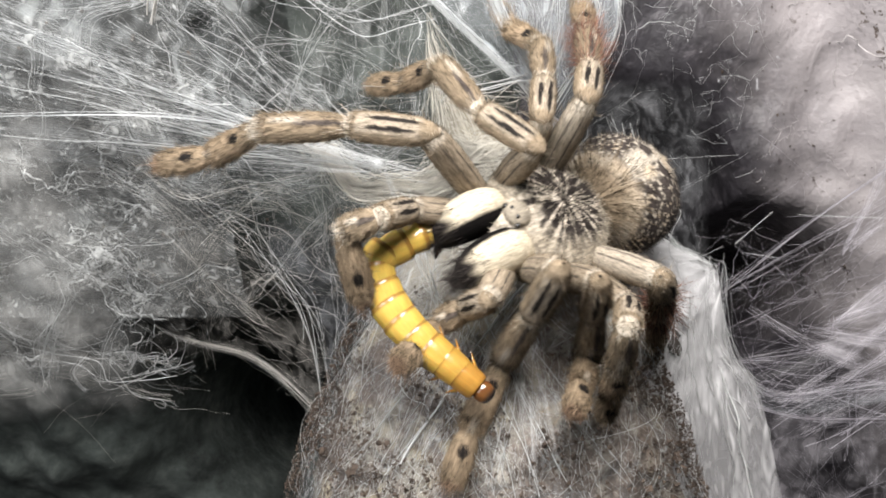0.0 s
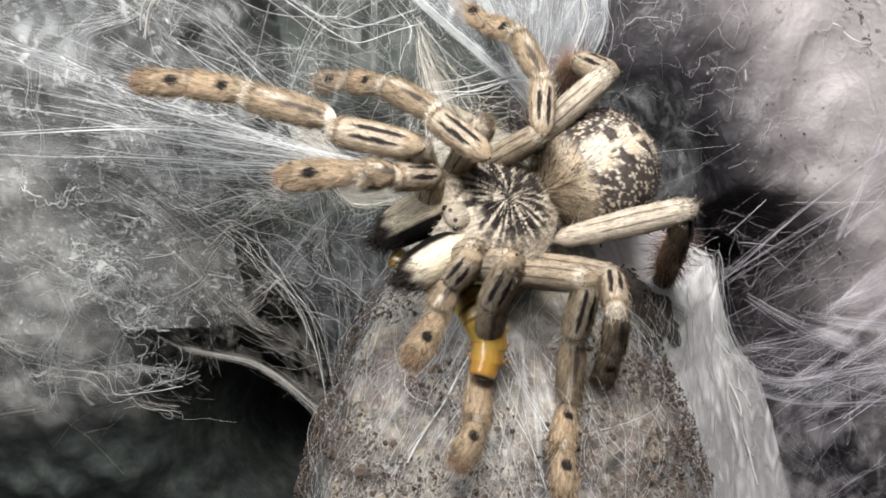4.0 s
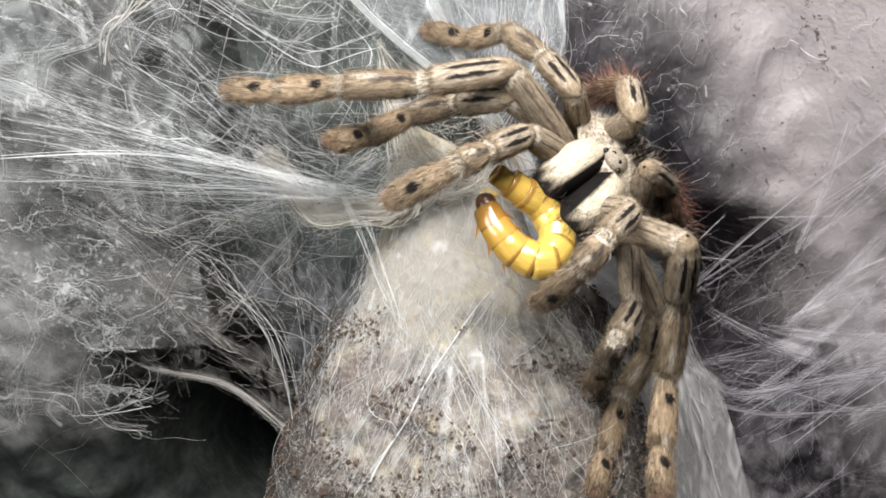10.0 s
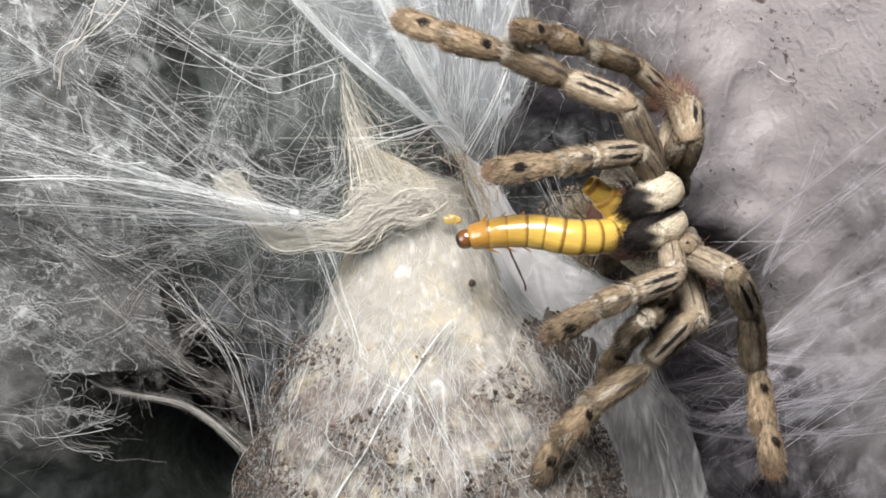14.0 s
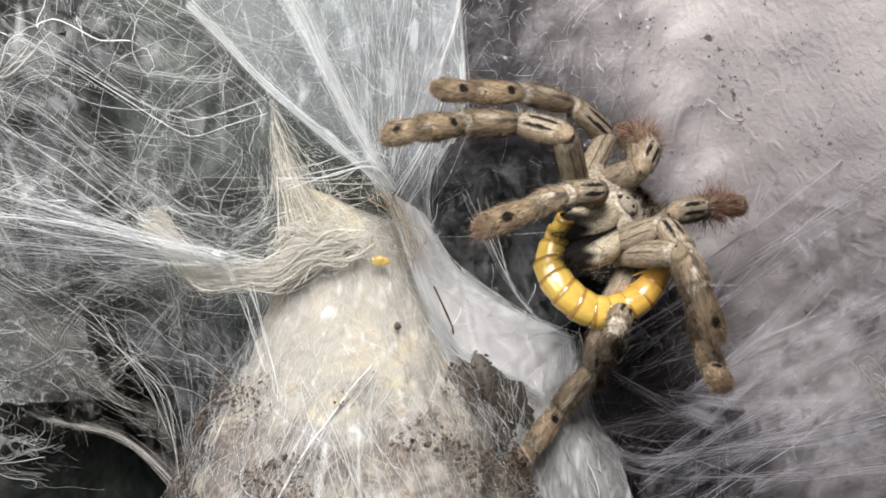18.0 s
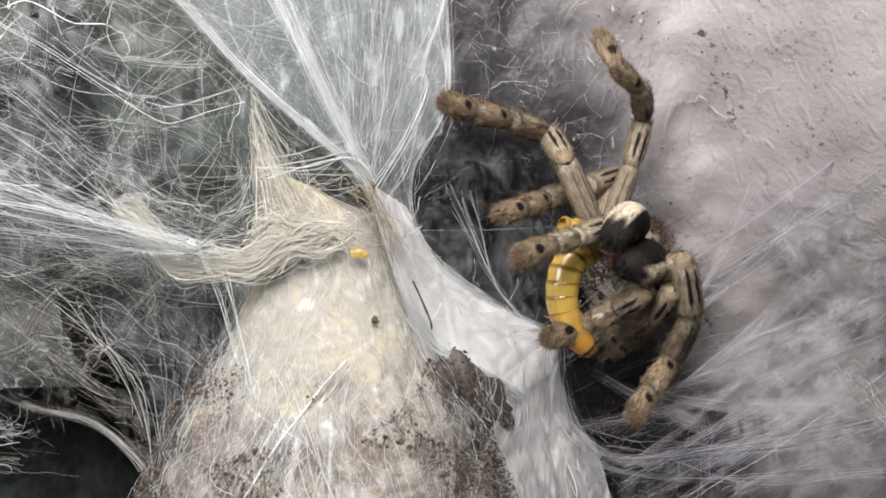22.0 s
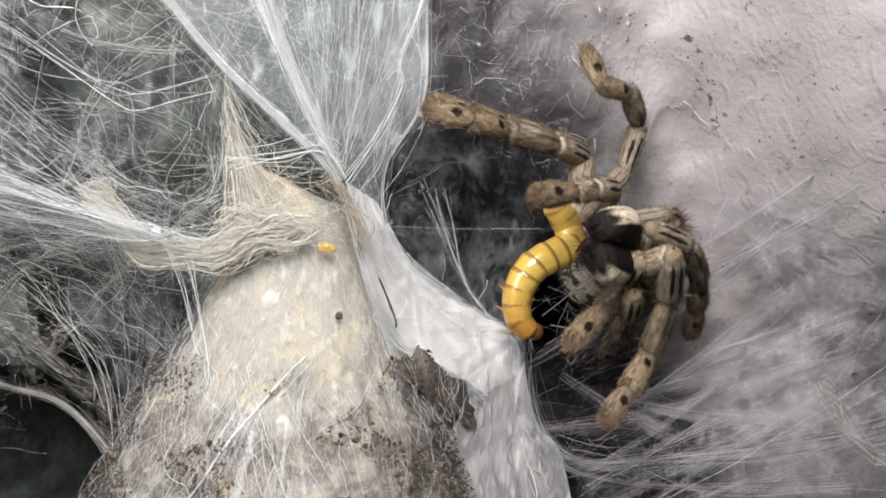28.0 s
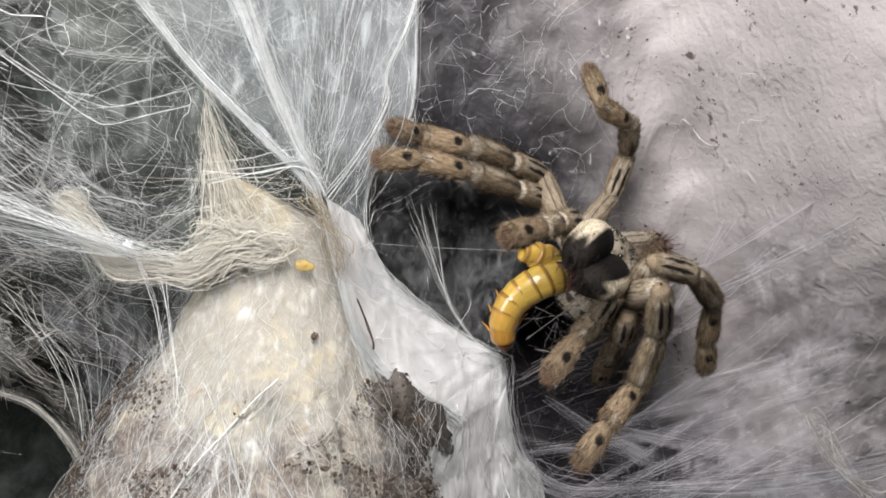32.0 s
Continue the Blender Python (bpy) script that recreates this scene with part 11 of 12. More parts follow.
    walk(LARVA[1], [
        (0, mm(-16.7, -36.5, -23.8, -76, 51, -169)), (1, mm(-17.1, -36.5, -32.7, -83, -1, 180)), (2, mm(-17.3, -28.1, -23.7, -75, 20, -177)),
        (3, mm(-11.9, -28.1, -23.6, -75, 17, -177)), (3.5, mm(-12.4, -27.8, -22.6, -73, 9, -179)), (4.5, mm(-16.4, -31.1, -22.6, -69, -52, 161)),
        (5.5, mm(-20.3, -34.3, -22.7, 65, -61, 16)), (6, mm(-14.7, -34.1, -24.4, -90, -55, 168)), (7, mm(-7.8, -34.3, -22, -95, -40, 173)),
        (8, mm(-7.8, -34.2, -25.8, -98, -31, 175)), (8.5, mm(-3, -34.1, -21.9, -98, 13, -178)), (9, mm(1.9, -34, -18, -91, 55, -167)),
        (9.5, mm(-1.3, -34.2, -5.8, 71, 51, -4)), (10, mm(-4.4, -34.4, 6.3, 76, -21, 3)), (11, mm(-5.6, -33.1, 5.6, 79, -9, 1)),
        (12, mm(-3, -29.1, 5.5, 64, -62, 17)), (13, mm(1, -24.1, 8.8, -72, -73, 150)), (16, mm(2.3, -17.1, 9.4, 46, -75, 33)),
        (17, mm(4, -16, 10, 44, -76, 36)), (17.5, mm(27.8, -12.9, 9.2, 76, -21, 1)), (18, mm(51.6, -9.8, 8.3, 78, 36, -6)),
        (18.5, mm(42.3, -6.9, 1.3, -89, 84, -167)), (19, mm(32.9, -4, -5.6, -107, 24, -176)), (19.33, mm(31.7, -2.8, -1.4, -106, -34, -176)),
        (19.67, mm(30.6, -1.6, 2.9, 56, -89, 23)), (20, mm(29.4, -0.3, 7.2, 74, -31, 5)), (20.5, mm(39.9, -0.2, 4, 73, 24, -3)),
        (21, mm(50.3, 0, 0.8, 43, 76, -37)), (22, mm(41.7, 2, -4.9, -97, 45, -171)), (23, mm(42.1, 2, 0.6, -101, 31, -175)),
        (24, mm(50.5, 2, -2.5, -103, 21, -177)), (24.25, mm(47.4, 2, -4.6, -98, -41, 177)), (24.5, mm(44.4, 2, -6.6, 44, -75, 33)),
        (25.33, mm(41.7, 2.2, -5.6, -94, -47, 175)), (26.17, mm(39, 2.5, -4.6, -98, 7, -176)), (27, mm(36.2, 2.7, -3.5, -90, 62, -164)),
        (28, mm(36.9, 2.6, -1.1, -98, 45, -171)), (29, mm(37, 2.8, -1.5, -100, 35, -174)), (30, mm(37.6, 2.7, -2.2, -103, 23, -176)),
        (31, mm(37.3, 2.9, -1.1, -105, -7, 179)), (32, mm(36.4, 2.8, 2.8, -106, 7, -179))])
    walk(LARVA[2], [
        (0, mm(-19.3, -36.1, -21.7, -75, 51, -169)), (1, mm(-17.3, -36.1, -29.7, -82, 10, -178)), (2, mm(-18.1, -27.5, -21.6, -74, 21, -177)),
        (3, mm(-12.5, -27.5, -21.2, -76, 10, -179)), (3.5, mm(-12.8, -27.2, -20.2, -76, 8, -179)), (4.5, mm(-14.5, -31, -21.7, -78, -36, 171)),
        (5.5, mm(-16.2, -34.8, -23.1, -47, -78, 133)), (6, mm(-11.7, -34.7, -22, -89, -47, 171)), (7, mm(-5.3, -34.8, -19, -89, -41, 173)),
        (8, mm(-6.1, -34.7, -22.4, -94, -24, 176)), (9, mm(-0.7, -34.6, -15.8, -92, 44, -172)), (9.33, mm(-1.5, -34.7, -9.3, 68, 80, -12)),
        (9.67, mm(-2.2, -34.7, -2.9, 82, 24, 3)), (10, mm(-3, -34.8, 3.6, 83, -32, 5)), (11, mm(-4.5, -33.6, 2.3, 81, -28, 5)),
        (12, mm(0.3, -29.7, 4.4, 43, -77, 42)), (13, mm(4.3, -24.6, 9.6, -55, -77, 138)), (16, mm(5.5, -17.6, 8.7, 56, -73, 28)),
        (17, mm(7.1, -16.6, 9.3, 59, -70, 25)), (17.5, mm(28.3, -13.4, 7.5, 78, -15, 1)), (18, mm(49.4, -10.2, 5.6, 77, 43, -8)),
        (18.5, mm(40.8, -7.4, 0.9, -82, 79, -163)), (19, mm(32.2, -4.6, -3.8, -101, 22, -176)), (19.5, mm(32.1, -2.7, 0.8, -95, -44, -180)),
        (20, mm(32, -0.8, 5.4, 64, -69, 22)), (20.33, mm(37, -0.7, 3.7, 77, -16, 5)), (20.67, mm(42, -0.6, 2.1, 75, 37, -4)),
        (21, mm(47, -0.5, 0.5, -8, 81, -91)), (22, mm(39.9, 1.5, -2.8, -96, 31, -175)), (23, mm(41, 1.5, 2.9, -98, 22, -177)),
        (24, mm(49.8, 1.5, -0.2, -98, 12, -178)), (24.25, mm(48.4, 1.4, -3.3, -96, -27, 176)), (24.5, mm(47.1, 1.4, -6.5, -82, -65, 161)),
        (25.75, mm(40.9, 1.8, -3.7, -93, -25, 176)), (27, mm(34.7, 2.2, -0.9, -94, 16, -178)), (28, mm(35.7, 2.2, 1.7, -94, 11, -178)),
        (29, mm(36.1, 2.3, 1.3, -96, 2, -180)), (30, mm(37.1, 2.3, 0.5, -95, 1, -180)), (31, mm(37.9, 2.4, 1.3, -97, -20, 177)),
        (32, mm(36.5, 2.3, 5.3, -97, -13, 178))])
    walk(LARVA[3], [
        (0, mm(-22, -35.8, -19.6, -75, 51, -169)), (1, mm(-18.1, -35.6, -26.9, -80, 20, -177)), (2, mm(-19, -26.9, -19.4, -74, 22, -176)),
        (3, mm(-12.9, -26.9, -18.8, -75, 11, -178)), (3.5, mm(-13.2, -26.6, -17.9, -75, 17, -177)), (4.5, mm(-12.8, -30.8, -19.8, -81, -20, 175)),
        (5.5, mm(-12.3, -35, -21.7, -81, -57, 167)), (6, mm(-9, -34.9, -19.1, -88, -39, 173)), (7, mm(-2.7, -35, -16, -87, -40, 173)),
        (8, mm(-4.7, -34.9, -18.8, -91, -22, 176)), (9, mm(-2.7, -34.9, -13, -91, 27, -176)), (9.33, mm(-2.2, -34.9, -8.3, -90, -27, -178)),
        (9.67, mm(-1.7, -34.9, -3.6, -69, -81, 160)), (10, mm(-1.2, -35, 1.2, 82, -43, 8)), (11, mm(-2.4, -33.9, -0.5, 81, -45, 9)),
        (12, mm(3.7, -29.9, 4.3, -1, -81, 88)), (13, mm(7.8, -24.9, 10.1, -25, -81, 112)), (16, mm(8.7, -17.9, 7.8, 60, -72, 28)),
        (17, mm(10.2, -16.9, 8.1, 69, -66, 19)), (17.5, mm(28.5, -13.7, 5.8, 81, -4, 1)), (18, mm(46.8, -10.6, 3.5, 73, 58, -14)),
        (18.5, mm(39.1, -7.8, 0.8, -82, 68, -167)), (19, mm(31.4, -4.9, -1.9, -95, 17, -177)), (19.5, mm(33.4, -3, 1.4, -90, -40, 177)),
        (20, mm(35.3, -1, 4.7, 32, -80, 56)), (20.33, mm(38.1, -1, 3.5, -83, -38, 175)), (20.67, mm(40.9, -0.9, 2.2, -85, 20, -176)),
        (21, mm(43.6, -0.8, 0.9, -59, 75, -145)), (22, mm(38.8, 1.2, -0.2, -93, 19, -177)), (23, mm(40.2, 1.2, 5.4, -94, 13, -178)),
        (24, mm(49.5, 1.2, 2.3, -94, 5, -179)), (24.5, mm(49.1, 1.2, -4.6, -90, -35, 174)), (27, mm(34.2, 2.1, 2.2, -92, 3, -180)),
        (28, mm(35.6, 2, 4.8, -93, -8, 179)), (29, mm(36.4, 2.1, 4.2, -92, -11, 178)), (30, mm(37.4, 2.1, 3.3, -92, -10, 179)),
        (31, mm(38.9, 2.2, 3.6, -92, -28, 175)), (32, mm(37.3, 2.1, 7.7, -92, -25, 176))])
    walk(LARVA[4], [
        (0, mm(-24.6, -35.4, -17.5, -77, 46, -171)), (1, mm(-19.3, -35.2, -24.1, -80, 24, -176)), (2, mm(-20, -26.3, -17.3, -75, 26, -176)),
        (3, mm(-13.7, -26.2, -16.5, -74, 26, -176)), (3.5, mm(-14.3, -26, -15.7, -73, 31, -175)), (5.5, mm(-9.2, -35.2, -18.8, -86, -40, 173)),
        (6, mm(-6.8, -35.1, -15.9, -90, -31, 175)), (7, mm(-0.1, -35.1, -12.9, -88, -39, 173)), (8, mm(-3.1, -35.1, -15.3, -91, -26, 176)),
        (9, mm(-3.7, -35.1, -9.8, -93, 7, -179)), (9.5, mm(-1.2, -35.1, -5.3, -86, -57, 175)), (10, mm(1.2, -35.1, -0.7, 75, -58, 14)),
        (11, mm(0.6, -34.1, -2.4, 65, -69, 23)), (12, mm(7.1, -30, 4.3, 11, -81, 76)), (13, mm(11.2, -25, 10, 43, -78, 46)),
        (16, mm(11.9, -18, 7, 47, -77, 41)), (17, mm(13.3, -17, 7, 62, -72, 27)), (17.5, mm(28.5, -13.9, 4.6, 81, 0, 0)),
        (18, mm(43.7, -10.9, 2.1, 62, 71, -27)), (18.5, mm(37.4, -8, 1.1, -88, 52, -175)), (19, mm(31.2, -5.1, 0.1, -96, -3, 180)),
        (19.5, mm(34.9, -3.1, 2.4, -88, -45, 175)), (20, mm(38.6, -1.2, 4.7, -23, -81, 112)), (20.5, mm(39.5, -1.1, 3.4, -86, -13, 180)),
        (21, mm(40.5, -1, 2.1, -79, 60, -165)), (22, mm(38.1, 1, 2.5, -92, 8, -179)), (23, mm(39.8, 1, 8.1, -93, 3, -180)),
        (24, mm(49.3, 1.1, 4.8, -92, 5, -179)), (24.5, mm(50.3, 1, -2.1, -92, -18, 177)), (27, mm(34.4, 1.9, 5.3, -93, -14, 178)),
        (28, mm(36.5, 1.8, 7.7, -91, -25, 176)), (29, mm(37.3, 2, 7.1, -91, -23, 176)), (30, mm(38.1, 2, 6, -91, -24, 176)),
        (31, mm(40.2, 2, 5.7, -89, -34, 174)), (32, mm(38.7, 2, 9.8, -89, -39, 173))])
    walk(LARVA[5], [
        (0, mm(-27, -35, -15.1, -78, 42, -172)), (1, mm(-20.6, -34.8, -21.5, -80, 27, -176)), (2, mm(-21.1, -25.8, -15.2, -76, 28, -175)),
        (3, mm(-15, -25.6, -14.5, -72, 37, -174)), (3.5, mm(-15.7, -25.4, -13.8, -71, 39, -173)), (5.5, mm(-6.8, -35, -15.3, -80, -27, 176)),
        (6, mm(-5, -35.2, -12.3, -86, -22, 177)), (7, mm(2.4, -35.2, -9.8, -83, -37, 174)), (8, mm(-1.4, -35.2, -11.9, -84, -27, 176)),
        (9, mm(-3.5, -35.2, -6.4, -85, -15, 178)), (10, mm(4, -35.1, -1.7, -30, -78, 134)), (11, mm(4.1, -34.2, -2.7, -38, -79, 131)),
        (12, mm(10.6, -30.2, 4.2, 1, -81, 89)), (13, mm(14.6, -25.2, 9.1, 63, -72, 27)), (16, mm(15.1, -18.2, 6.7, 24, -81, 64)),
        (17, mm(16.5, -17.2, 6.2, 55, -75, 34)), (17.33, mm(24.4, -15.1, 4.7, 80, -20, 4)), (17.67, mm(32.3, -13.1, 3.2, 78, 37, -5)),
        (18, mm(40.3, -11, 1.7, -30, 80, -117)), (18.5, mm(35.9, -8.1, 1.9, -80, 32, -173)), (19, mm(31.6, -5.2, 2.1, -79, -20, 177)),
        (20, mm(41.9, -1, 5.2, -54, -71, 154)), (20.5, mm(39.8, -1.1, 4.7, -82, -15, -177)), (21, mm(37.8, -1.2, 4.1, -86, 44, -172)),
        (22, mm(38, 0.9, 5.3, -93, -3, 180)), (23, mm(39.9, 0.9, 10.7, -93, -7, 179)), (24, mm(49, 1, 7.3, -92, 9, -179)),
        (24.5, mm(50.6, 0.9, 0.6, -93, 3, -180)), (27, mm(35.7, 1.8, 8.2, -86, -31, 175)), (28, mm(38.1, 1.9, 10.3, -81, -39, 173)),
        (29, mm(38.8, 1.8, 9.7, -89, -35, 174)), (30, mm(39.6, 1.8, 8.4, -88, -38, 173)), (31, mm(41.8, 1.9, 7.7, -88, -46, 171)),
        (32, mm(40.5, 1.8, 11.5, -83, -51, 169))])
    walk(LARVA[6], [
        (0, mm(-29.1, -34.6, -12.5, -80, 35, -174)), (1, mm(-21.9, -34.4, -18.8, -81, 23, -176)), (2, mm(-22.3, -25.3, -13.2, -74, 33, -174)),
        (3, mm(-16.7, -25, -12.6, -70, 44, -172)), (3.5, mm(-17.4, -24.8, -12.1, -70, 46, -171)), (5.5, mm(-5.4, -34, -11.5, -72, -14, 178)),
        (6, mm(-3.8, -34.5, -8.6, -74, -15, 178)), (7, mm(4.7, -34.5, -6.7, -68, -35, 174)), (8, mm(0.5, -34.5, -8.6, -73, -31, 175)),
        (9, mm(-1.8, -34.4, -3.6, -68, -41, 172)), (10, mm(6.2, -33.8, -0.1, -59, -33, 174)), (11, mm(7.3, -33.4, -1.7, -58, -58, 166)),
        (12, mm(14, -30, 4.3, -37, -78, 135)), (13, mm(17.9, -25.1, 8.2, 59, -76, 38)), (16, mm(18.4, -18.1, 6.6, -21, -81, 116)),
        (17, mm(19.8, -17.1, 5.7, 14, -81, 82)), (17.33, mm(25.5, -15.1, 4.7, -80, -41, 179)), (17.67, mm(31.3, -13.1, 3.8, -83, 9, -174)),
        (18, mm(37, -11.2, 2.8, -80, 59, -165)), (18.5, mm(34.8, -7.7, 3.2, -67, 6, -169)), (19, mm(32.6, -4.3, 3.5, -45, -45, 172)),
        (20, mm(44.8, -0, 6.3, -55, -60, 165)), (20.5, mm(40.4, -0.5, 6.6, -72, -24, 179)), (21, mm(36, -1.1, 6.9, -80, 13, -178)),
        (22, mm(38.4, 0.8, 8.1, -89, -13, 178)), (23, mm(40.5, 0.8, 13.3, -84, -20, 177)), (24, mm(48.5, 0.8, 9.7, -92, 11, -178)),
        (24.5, mm(50.3, 0.8, 3.4, -88, 8, -179)), (27, mm(37.7, 2.2, 10.6, -68, -49, 170)), (28, mm(40.4, 2.4, 12.2, -64, -56, 167)),
        (29, mm(40.7, 1.9, 12, -78, -45, 171)), (30, mm(41.6, 1.9, 10.5, -77, -47, 171)), (31, mm(43.7, 1.8, 9.3, -79, -52, 169)),
        (32, mm(42.6, 1.9, 12.9, -68, -58, 166))])
    walk(LARVA[7], [
        (0, mm(-30.8, -34.2, -9.6, -82, 26, -176)), (1, mm(-23, -34, -16.1, -82, 21, -177)), (2, mm(-23.8, -24.7, -11.3, -69, 41, -173)),
        (3, mm(-18.5, -24.4, -11, -68, 51, -169)), (3.5, mm(-19.3, -24.2, -10.6, -66, 53, -168)), (5.5, mm(-4.8, -32.7, -7.5, -76, -3, 180)),
        (6, mm(-3, -33.2, -5, -71, -7, 179)), (7, mm(6.7, -32.9, -3.6, -68, -19, 177)), (8, mm(2.4, -33.4, -5.5, -70, -27, 176)),
        (9, mm(0.5, -33.3, -1.4, -65, -42, 172)), (10, mm(7.2, -32.5, 2.4, -69, -6, 179)), (11, mm(9.9, -32, 0.3, -63, -37, 173)),
        (12, mm(17.3, -29.2, 4.9, -45, -72, 152)), (13, mm(21.3, -24.4, 7.7, 41, -81, 65)), (16, mm(21.6, -17.5, 7, -41, -75, 147)),
        (17, mm(22.9, -16.3, 6, -41, -73, 150)), (17.5, mm(28.6, -13.7, 5.4, -74, -15, -177)), (18, mm(34.3, -11.2, 4.9, -79, 46, -171)),
        (18.5, mm(34, -7, 4.7, -62, 10, -172)), (19, mm(33.8, -2.9, 4.5, -44, -24, 176)), (20, mm(47.3, 1.3, 8.1, -65, -36, 174)),
        (21, mm(36.5, -0.1, 10.1, -69, -21, 177)), (22, mm(39.4, 1.1, 10.7, -73, -33, 174)), (23, mm(42, 1.5, 15.4, -58, -49, 170)),
        (24, mm(48, 0.8, 12.2, -86, 9, -179)), (24.5, mm(50, 1.2, 6.1, -74, 5, -179)), (27, mm(40.2, 3.2, 12.1, -58, -57, 166)),
        (28, mm(43, 3.3, 13.6, -59, -60, 165)), (29, mm(43.1, 2.5, 13.7, -60, -61, 164)), (30, mm(43.8, 2.5, 12.1, -61, -60, 165)),
        (31, mm(45.7, 2.2, 10.8, -63, -52, 169)), (32, mm(44.8, 2.7, 13.8, -42, -70, 156))])
    walk(LARVA[8], [
        (0, mm(-32.1, -33.8, -6.5, -82, 15, -178)), (1, mm(-24.2, -33.7, -13.3, -81, 24, -176)), (2, mm(-25.4, -24, -9.8, -66, 47, -171)),
        (3, mm(-20.6, -23.7, -9.7, -59, 63, -163)), (3.5, mm(-21.4, -23.6, -9.5, -55, 67, -159)), (5.5, mm(-5, -31.9, -3.3, -81, 10, -179)),
        (6, mm(-3.2, -32.1, -1.3, -75, 17, -177)), (7, mm(6.9, -31.8, 0.2, -79, 11, -178)), (8, mm(3.5, -32.3, -2, -75, 1, -180)),
        (9, mm(2.1, -32.3, 1.3, -74, -8, 179)), (10, mm(6.7, -31.7, 5.2, -79, 20, -177)), (11, mm(10.8, -30.9, 3.4, -76, 7, -179)),
        (12, mm(20.4, -28.1, 5.9, -55, -63, 163)), (13, mm(24.6, -23.3, 7.5, -7, -80, 117)), (16, mm(24.6, -16.3, 7.8, -50, -66, 160)),
        (17, mm(25.8, -15, 7, -55, -59, 166)), (17.5, mm(29, -12.7, 7.2, -65, -15, 179)), (18, mm(32.2, -10.4, 7.4, -67, 30, -175)),
        (19, mm(33.5, -1.7, 6, -66, 33, -174)), (20, mm(48.1, 2.2, 11.1, -78, 2, -180)), (21, mm(37.9, 1, 12.9, -70, -27, 176)),
        (22, mm(41.4, 2.1, 12.4, -55, -54, 168)), (23, mm(44, 2.8, 16.5, -51, -51, 169)), (24, mm(48, 1.5, 14.6, -57, -12, 178)),
        (24.5, mm(49.7, 2.3, 8.7, -64, 7, -179)), (27, mm(42.7, 4.3, 13.8, -66, -33, 174)), (28, mm(45.6, 4.3, 15.1, -65, -45, 171)),
        (29, mm(45.7, 3.5, 14.7, -52, -65, 162)), (30, mm(46.3, 3.4, 13.1, -54, -63, 163)), (31, mm(47.7, 3.3, 12, -52, -53, 169)),
        (32, mm(46.9, 3.9, 14.4, -42, -59, 166))])
    walk(LARVA[9], [
        (0, mm(-31.8, -33.3, -3.3, -75, -38, 173)), (1, mm(-25.5, -33.3, -10.6, -80, 28, -175)), (2, mm(-27.3, -23.3, -8.4, -62, 53, -168)),
        (3, mm(-22.9, -23, -9.1, -45, 73, -151)), (3.5, mm(-23.7, -22.9, -8.9, -46, 72, -152)), (5.5, mm(-6.2, -31.5, 0.7, -88, 26, -176)),
        (6, mm(-5.2, -31.5, 2, -87, 38, -173)), (7, mm(5.4, -31.5, 3.8, -93, 38, -173)), (8, mm(2.2, -31.5, 1.5, -84, 30, -175)),
        (9, mm(1.6, -31.5, 4.6, -83, 20, -177)), (10, mm(5.3, -31.6, 7.9, -97, 42, -172)), (11, mm(9.5, -30.5, 6.6, -92, 37, -173)),
        (12, mm(22.9, -27, 7.8, -71, -27, 176)), (13, mm(27.6, -22.1, 8.4, -65, -44, 172)), (16, mm(27.1, -15.1, 9.5, -68, -23, 176)),
        (17, mm(27.9, -13.9, 9.1, -73, -18, 177)), (18, mm(30.9, -9, 10.3, -66, 12, -178)), (19, mm(32, -1.6, 7.4, -97, 60, -165)),
        (20, mm(47.4, 2.5, 14.3, -94, 23, -176)), (21, mm(39.5, 2, 15.7, -73, -32, 175)), (22, mm(43.5, 3.3, 13.8, -57, -41, 172)),
        (23, mm(45, 4.1, 18.4, -66, 10, -178)), (24, mm(48.7, 3.2, 16.2, -45, 2, -180)), (24.5, mm(49.2, 3.5, 11.1, -64, 21, -177)),
        (27, mm(42.9, 5.2, 16.7, -78, 15, -178)), (28, mm(46.5, 5.3, 17.6, -76, 9, -179)), (29, mm(48.1, 4.6, 16, -60, -23, 176)),
        (30, mm(48.6, 4.5, 14.4, -58, -29, 175)), (31, mm(49.2, 4.6, 13.4, -53, -6, 179)), (32, mm(47, 5.3, 15.8, -64, 44, -172))])
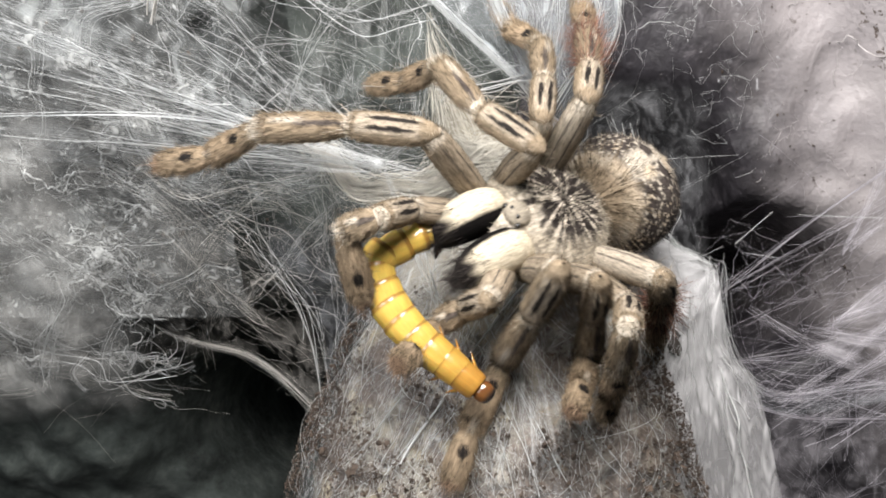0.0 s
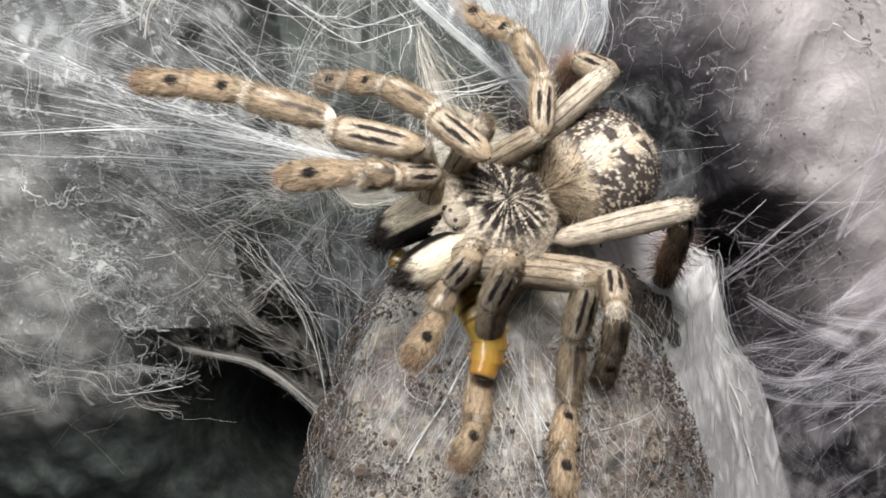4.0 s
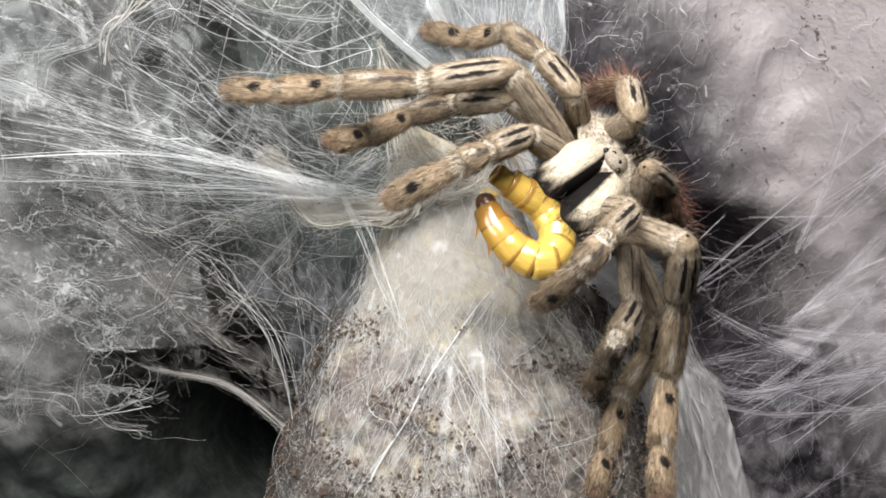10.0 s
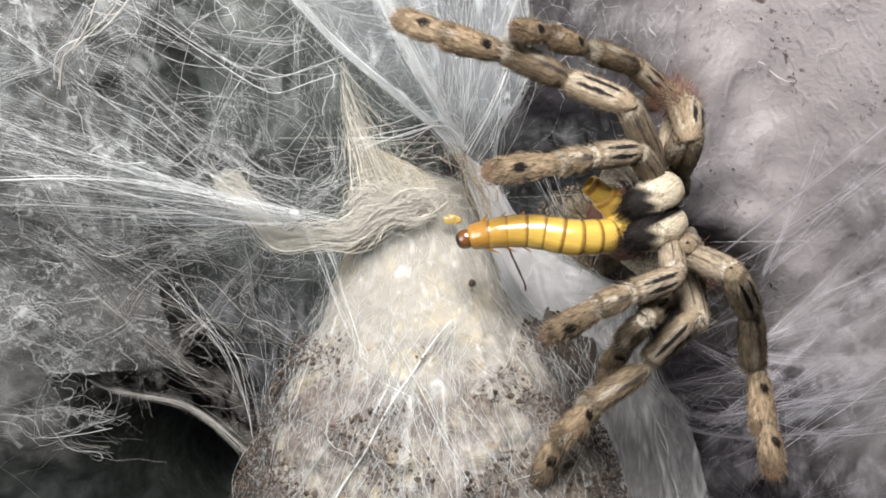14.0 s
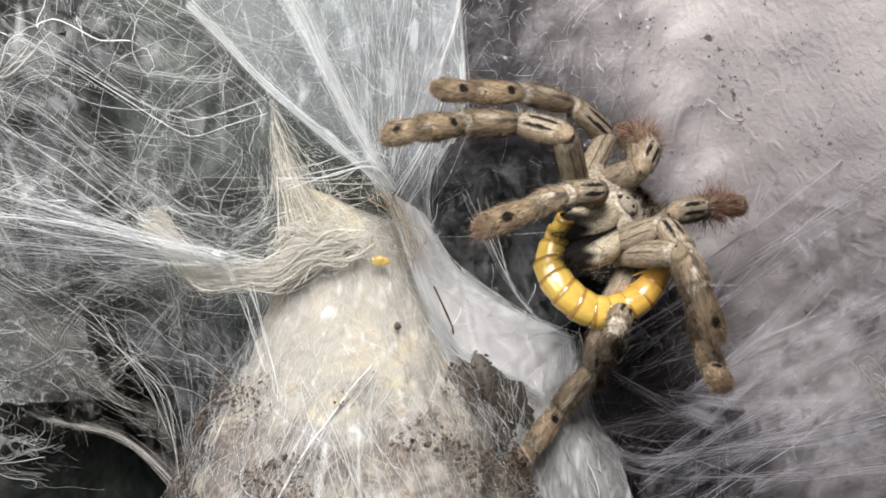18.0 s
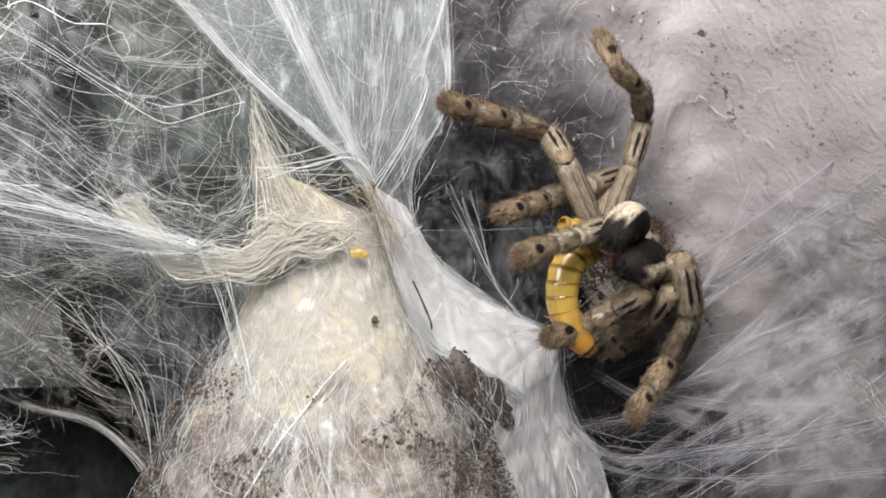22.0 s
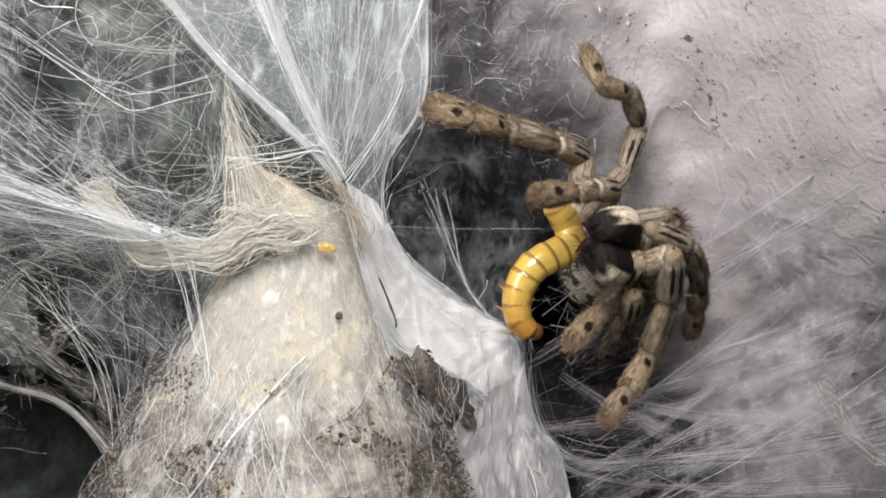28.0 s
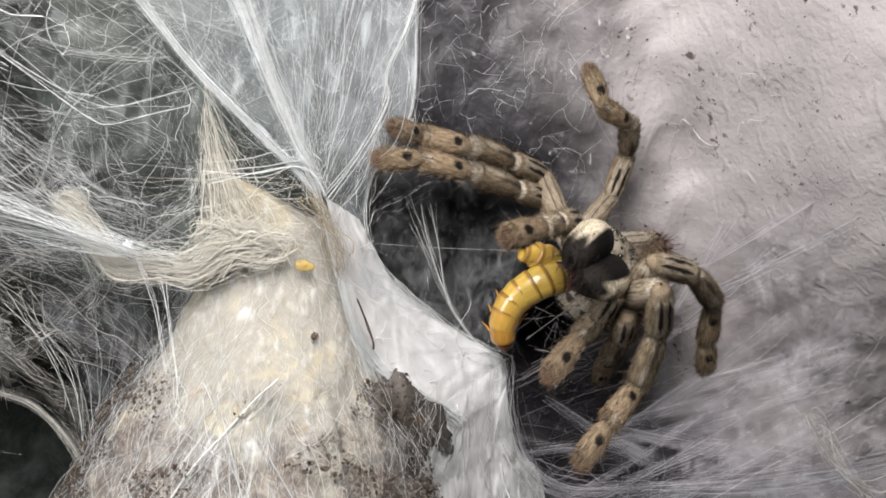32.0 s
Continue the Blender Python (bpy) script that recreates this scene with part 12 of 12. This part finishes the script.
    walk(LARVA[10], [
        (0, mm(-29, -32.7, -1.6, -67, -58, 166)), (0.5, mm(-28, -32.8, -4.9, -76, -11, 179)), (1, mm(-27.1, -32.8, -8.1, -76, 37, -173)),
        (2, mm(-29.2, -22.4, -7.2, -54, 56, -167)), (3, mm(-25.2, -22.3, -8.5, -51, 67, -160)), (3.5, mm(-25.9, -22, -8.3, -49, 67, -159)),
        (5.5, mm(-8.9, -32.2, 3.8, -97, 57, -167)), (6, mm(-7.8, -32.4, 4.8, -101, 51, -169)), (7, mm(2.4, -32.8, 6, -93, 66, -161)),
        (8, mm(-0.1, -32.1, 4.5, -104, 48, -170)), (9, mm(-0.3, -32, 7.3, -101, 55, -168)), (10, mm(3.1, -32.8, 9.6, -102, 60, -165)),
        (11, mm(6.9, -31.5, 8.8, -98, 59, -166)), (12, mm(23.2, -26.6, 11.1, -104, 21, -177)), (13, mm(28.7, -21.5, 11.5, -100, 9, -179)),
        (16, mm(26.9, -14.5, 12.6, -100, 25, -176)), (17, mm(27.9, -13.6, 12.3, -104, 23, -176)), (18, mm(31.2, -7.8, 13.5, -75, -22, 177)),
        (18.5, mm(30.8, -5.3, 10.8, -91, 25, -165)), (19, mm(30.4, -2.7, 8.1, -93, 75, -147)), (20, mm(45.6, 1.6, 16.8, -105, 48, -170)),
        (21, mm(41.3, 2.5, 18.6, -95, -14, 178)), (22, mm(44.1, 4.5, 16.1, -88, 27, -176)), (23, mm(43.6, 4.4, 20.6, -101, 48, -170)),
        (24, mm(47.4, 4.4, 17.8, -72, 52, -169)), (24.5, mm(47.6, 4.5, 13.1, -77, 53, -169)), (27, mm(41.7, 5.5, 19.5, -98, 35, -174)),
        (28, mm(45.3, 5.2, 20.4, -111, 34, -174)), (29, mm(47, 5.5, 18.4, -89, 44, -172)), (30, mm(47.6, 5.5, 16.4, -77, 50, -170)),
        (31, mm(47.8, 5.5, 15.1, -83, 53, -169)), (32, mm(45, 5.3, 17.2, -98, 63, -163))])
    walk(LARVA[11], [
        (0, mm(-26, -32, -0, -62, -64, 162)), (0.5, mm(-27.7, -32.1, -3.1, -73, -3, 179)), (1, mm(-29.3, -32.2, -6.2, -64, 58, -166)),
        (2, mm(-31.1, -21.3, -6.2, -49, 63, -163)), (3, mm(-27.4, -21.3, -7.6, -51, 66, -161)), (3.5, mm(-28, -21.2, -7.4, -59, 57, -167)),
        (5.5, mm(-12.5, -33.6, 5.5, -80, 72, -153)), (6, mm(-10.9, -33.7, 6.9, -87, 67, -159)), (7, mm(-1.2, -33.9, 7.4, -75, 72, -152)),
        (8, mm(-2.9, -33.6, 6.6, -95, 59, -166)), (9, mm(-3, -33.4, 8.7, -95, 65, -161)), (10, mm(0.8, -33.8, 11.2, -97, 55, -168)),
        (11, mm(4, -32.7, 10.5, -91, 63, -163)), (12, mm(21.2, -28.2, 13.4, -111, 44, -172)), (13, mm(27, -23.1, 14, -111, 47, -171)),
        (16, mm(24.9, -16.1, 14.7, -110, 53, -168)), (17, mm(25.9, -15.2, 14.4, -109, 53, -169)), (18, mm(32.6, -7.7, 16.5, -118, -17, 177)),
        (18.5, mm(30.7, -5.8, 12.6, -114, 30, -177)), (19, mm(28.7, -3.8, 8.6, -83, 75, -146)), (20, mm(43.3, 0.4, 18.9, -99, 52, -169)),
        (21, mm(40.5, 1.1, 21.4, -118, 32, -175)), (22, mm(42.1, 3.1, 17.2, -95, 74, -148)), (23, mm(41.7, 2.9, 21.7, -107, 66, -161)),
        (24, mm(45.8, 3.4, 19, -125, 63, -163)), (24.5, mm(45.4, 3.4, 14.2, -99, 74, -149)), (27, mm(39.6, 4, 21.3, -111, 58, -166)),
        (28, mm(43.7, 3.5, 22.4, -112, 40, -173)), (29, mm(44.9, 4.1, 19.9, -106, 67, -159)), (30, mm(45.4, 4.5, 17.6, -96, 75, -147)),
        (31, mm(46.1, 4.2, 16.2, -111, 70, -155)), (32, mm(43.1, 3.8, 18, -95, 73, -150))])
    walk(LARVA[12], [
        (0, mm(-22.9, -31.4, 1, -50, -73, 151)), (0.5, mm(-27.4, -31.4, -2.1, -70, -2, 179)), (1, mm(-31.9, -31.4, -5.1, -54, 68, -158)),
        (2, mm(-33.2, -20.4, -5.5, -51, 67, -159)), (3, mm(-29.6, -20.4, -6.8, -51, 66, -160)), (3.5, mm(-30, -20.4, -6, -64, 51, -169)),
        (5.5, mm(-16.5, -34.6, 6.4, -49, 80, -126)), (6, mm(-14.6, -34.6, 7.9, -65, 76, -141)), (7, mm(-5, -34.6, 8.4, -67, 75, -146)),
        (8, mm(-6.1, -34.6, 8.4, -87, 64, -162)), (9, mm(-5.9, -34.5, 10.1, -90, 65, -161)), (10, mm(-1.6, -34.6, 12.9, -95, 54, -168)),
        (11, mm(0.9, -33.6, 11.9, -85, 68, -159)), (12, mm(19.4, -29.5, 16, -105, 35, -174)), (13, mm(24.6, -24.4, 16.2, -102, 51, -169)),
        (16, mm(22.5, -17.4, 16.6, -99, 58, -166)), (17, mm(23.6, -16.5, 16.4, -101, 53, -168)), (17.5, mm(28.4, -13.3, 17.6, -116, 14, 179)),
        (18, mm(33.2, -10.1, 18.9, -123, -26, 176)), (18.5, mm(30.1, -7.4, 14, -116, 27, 179)), (19, mm(26.9, -4.6, 9.1, -75, 76, -142)),
        (20, mm(40.7, -0.6, 20.8, -95, 56, -167)), (21, mm(39, -0.4, 24, -110, 32, -175)), (22, mm(39.9, 1.6, 18.1, -97, 69, -158)),
        (23, mm(39.7, 1.6, 22.9, -101, 63, -163)), (24, mm(44.2, 1.7, 19.8, -96, 73, -150)), (24.5, mm(43.3, 1.8, 14.9, -79, 78, -134)),
        (27, mm(37.5, 2.6, 23.1, -105, 48, -170)), (28, mm(42, 2.5, 24.8, -105, 35, -174)), (29, mm(42.6, 2.6, 21, -95, 69, -157)),
        (30, mm(43.4, 2.8, 18.6, -113, 58, -166)), (31, mm(44.3, 2.7, 17, -96, 72, -152)), (32, mm(41, 2.6, 18.6, -70, 79, -132))])


motions()
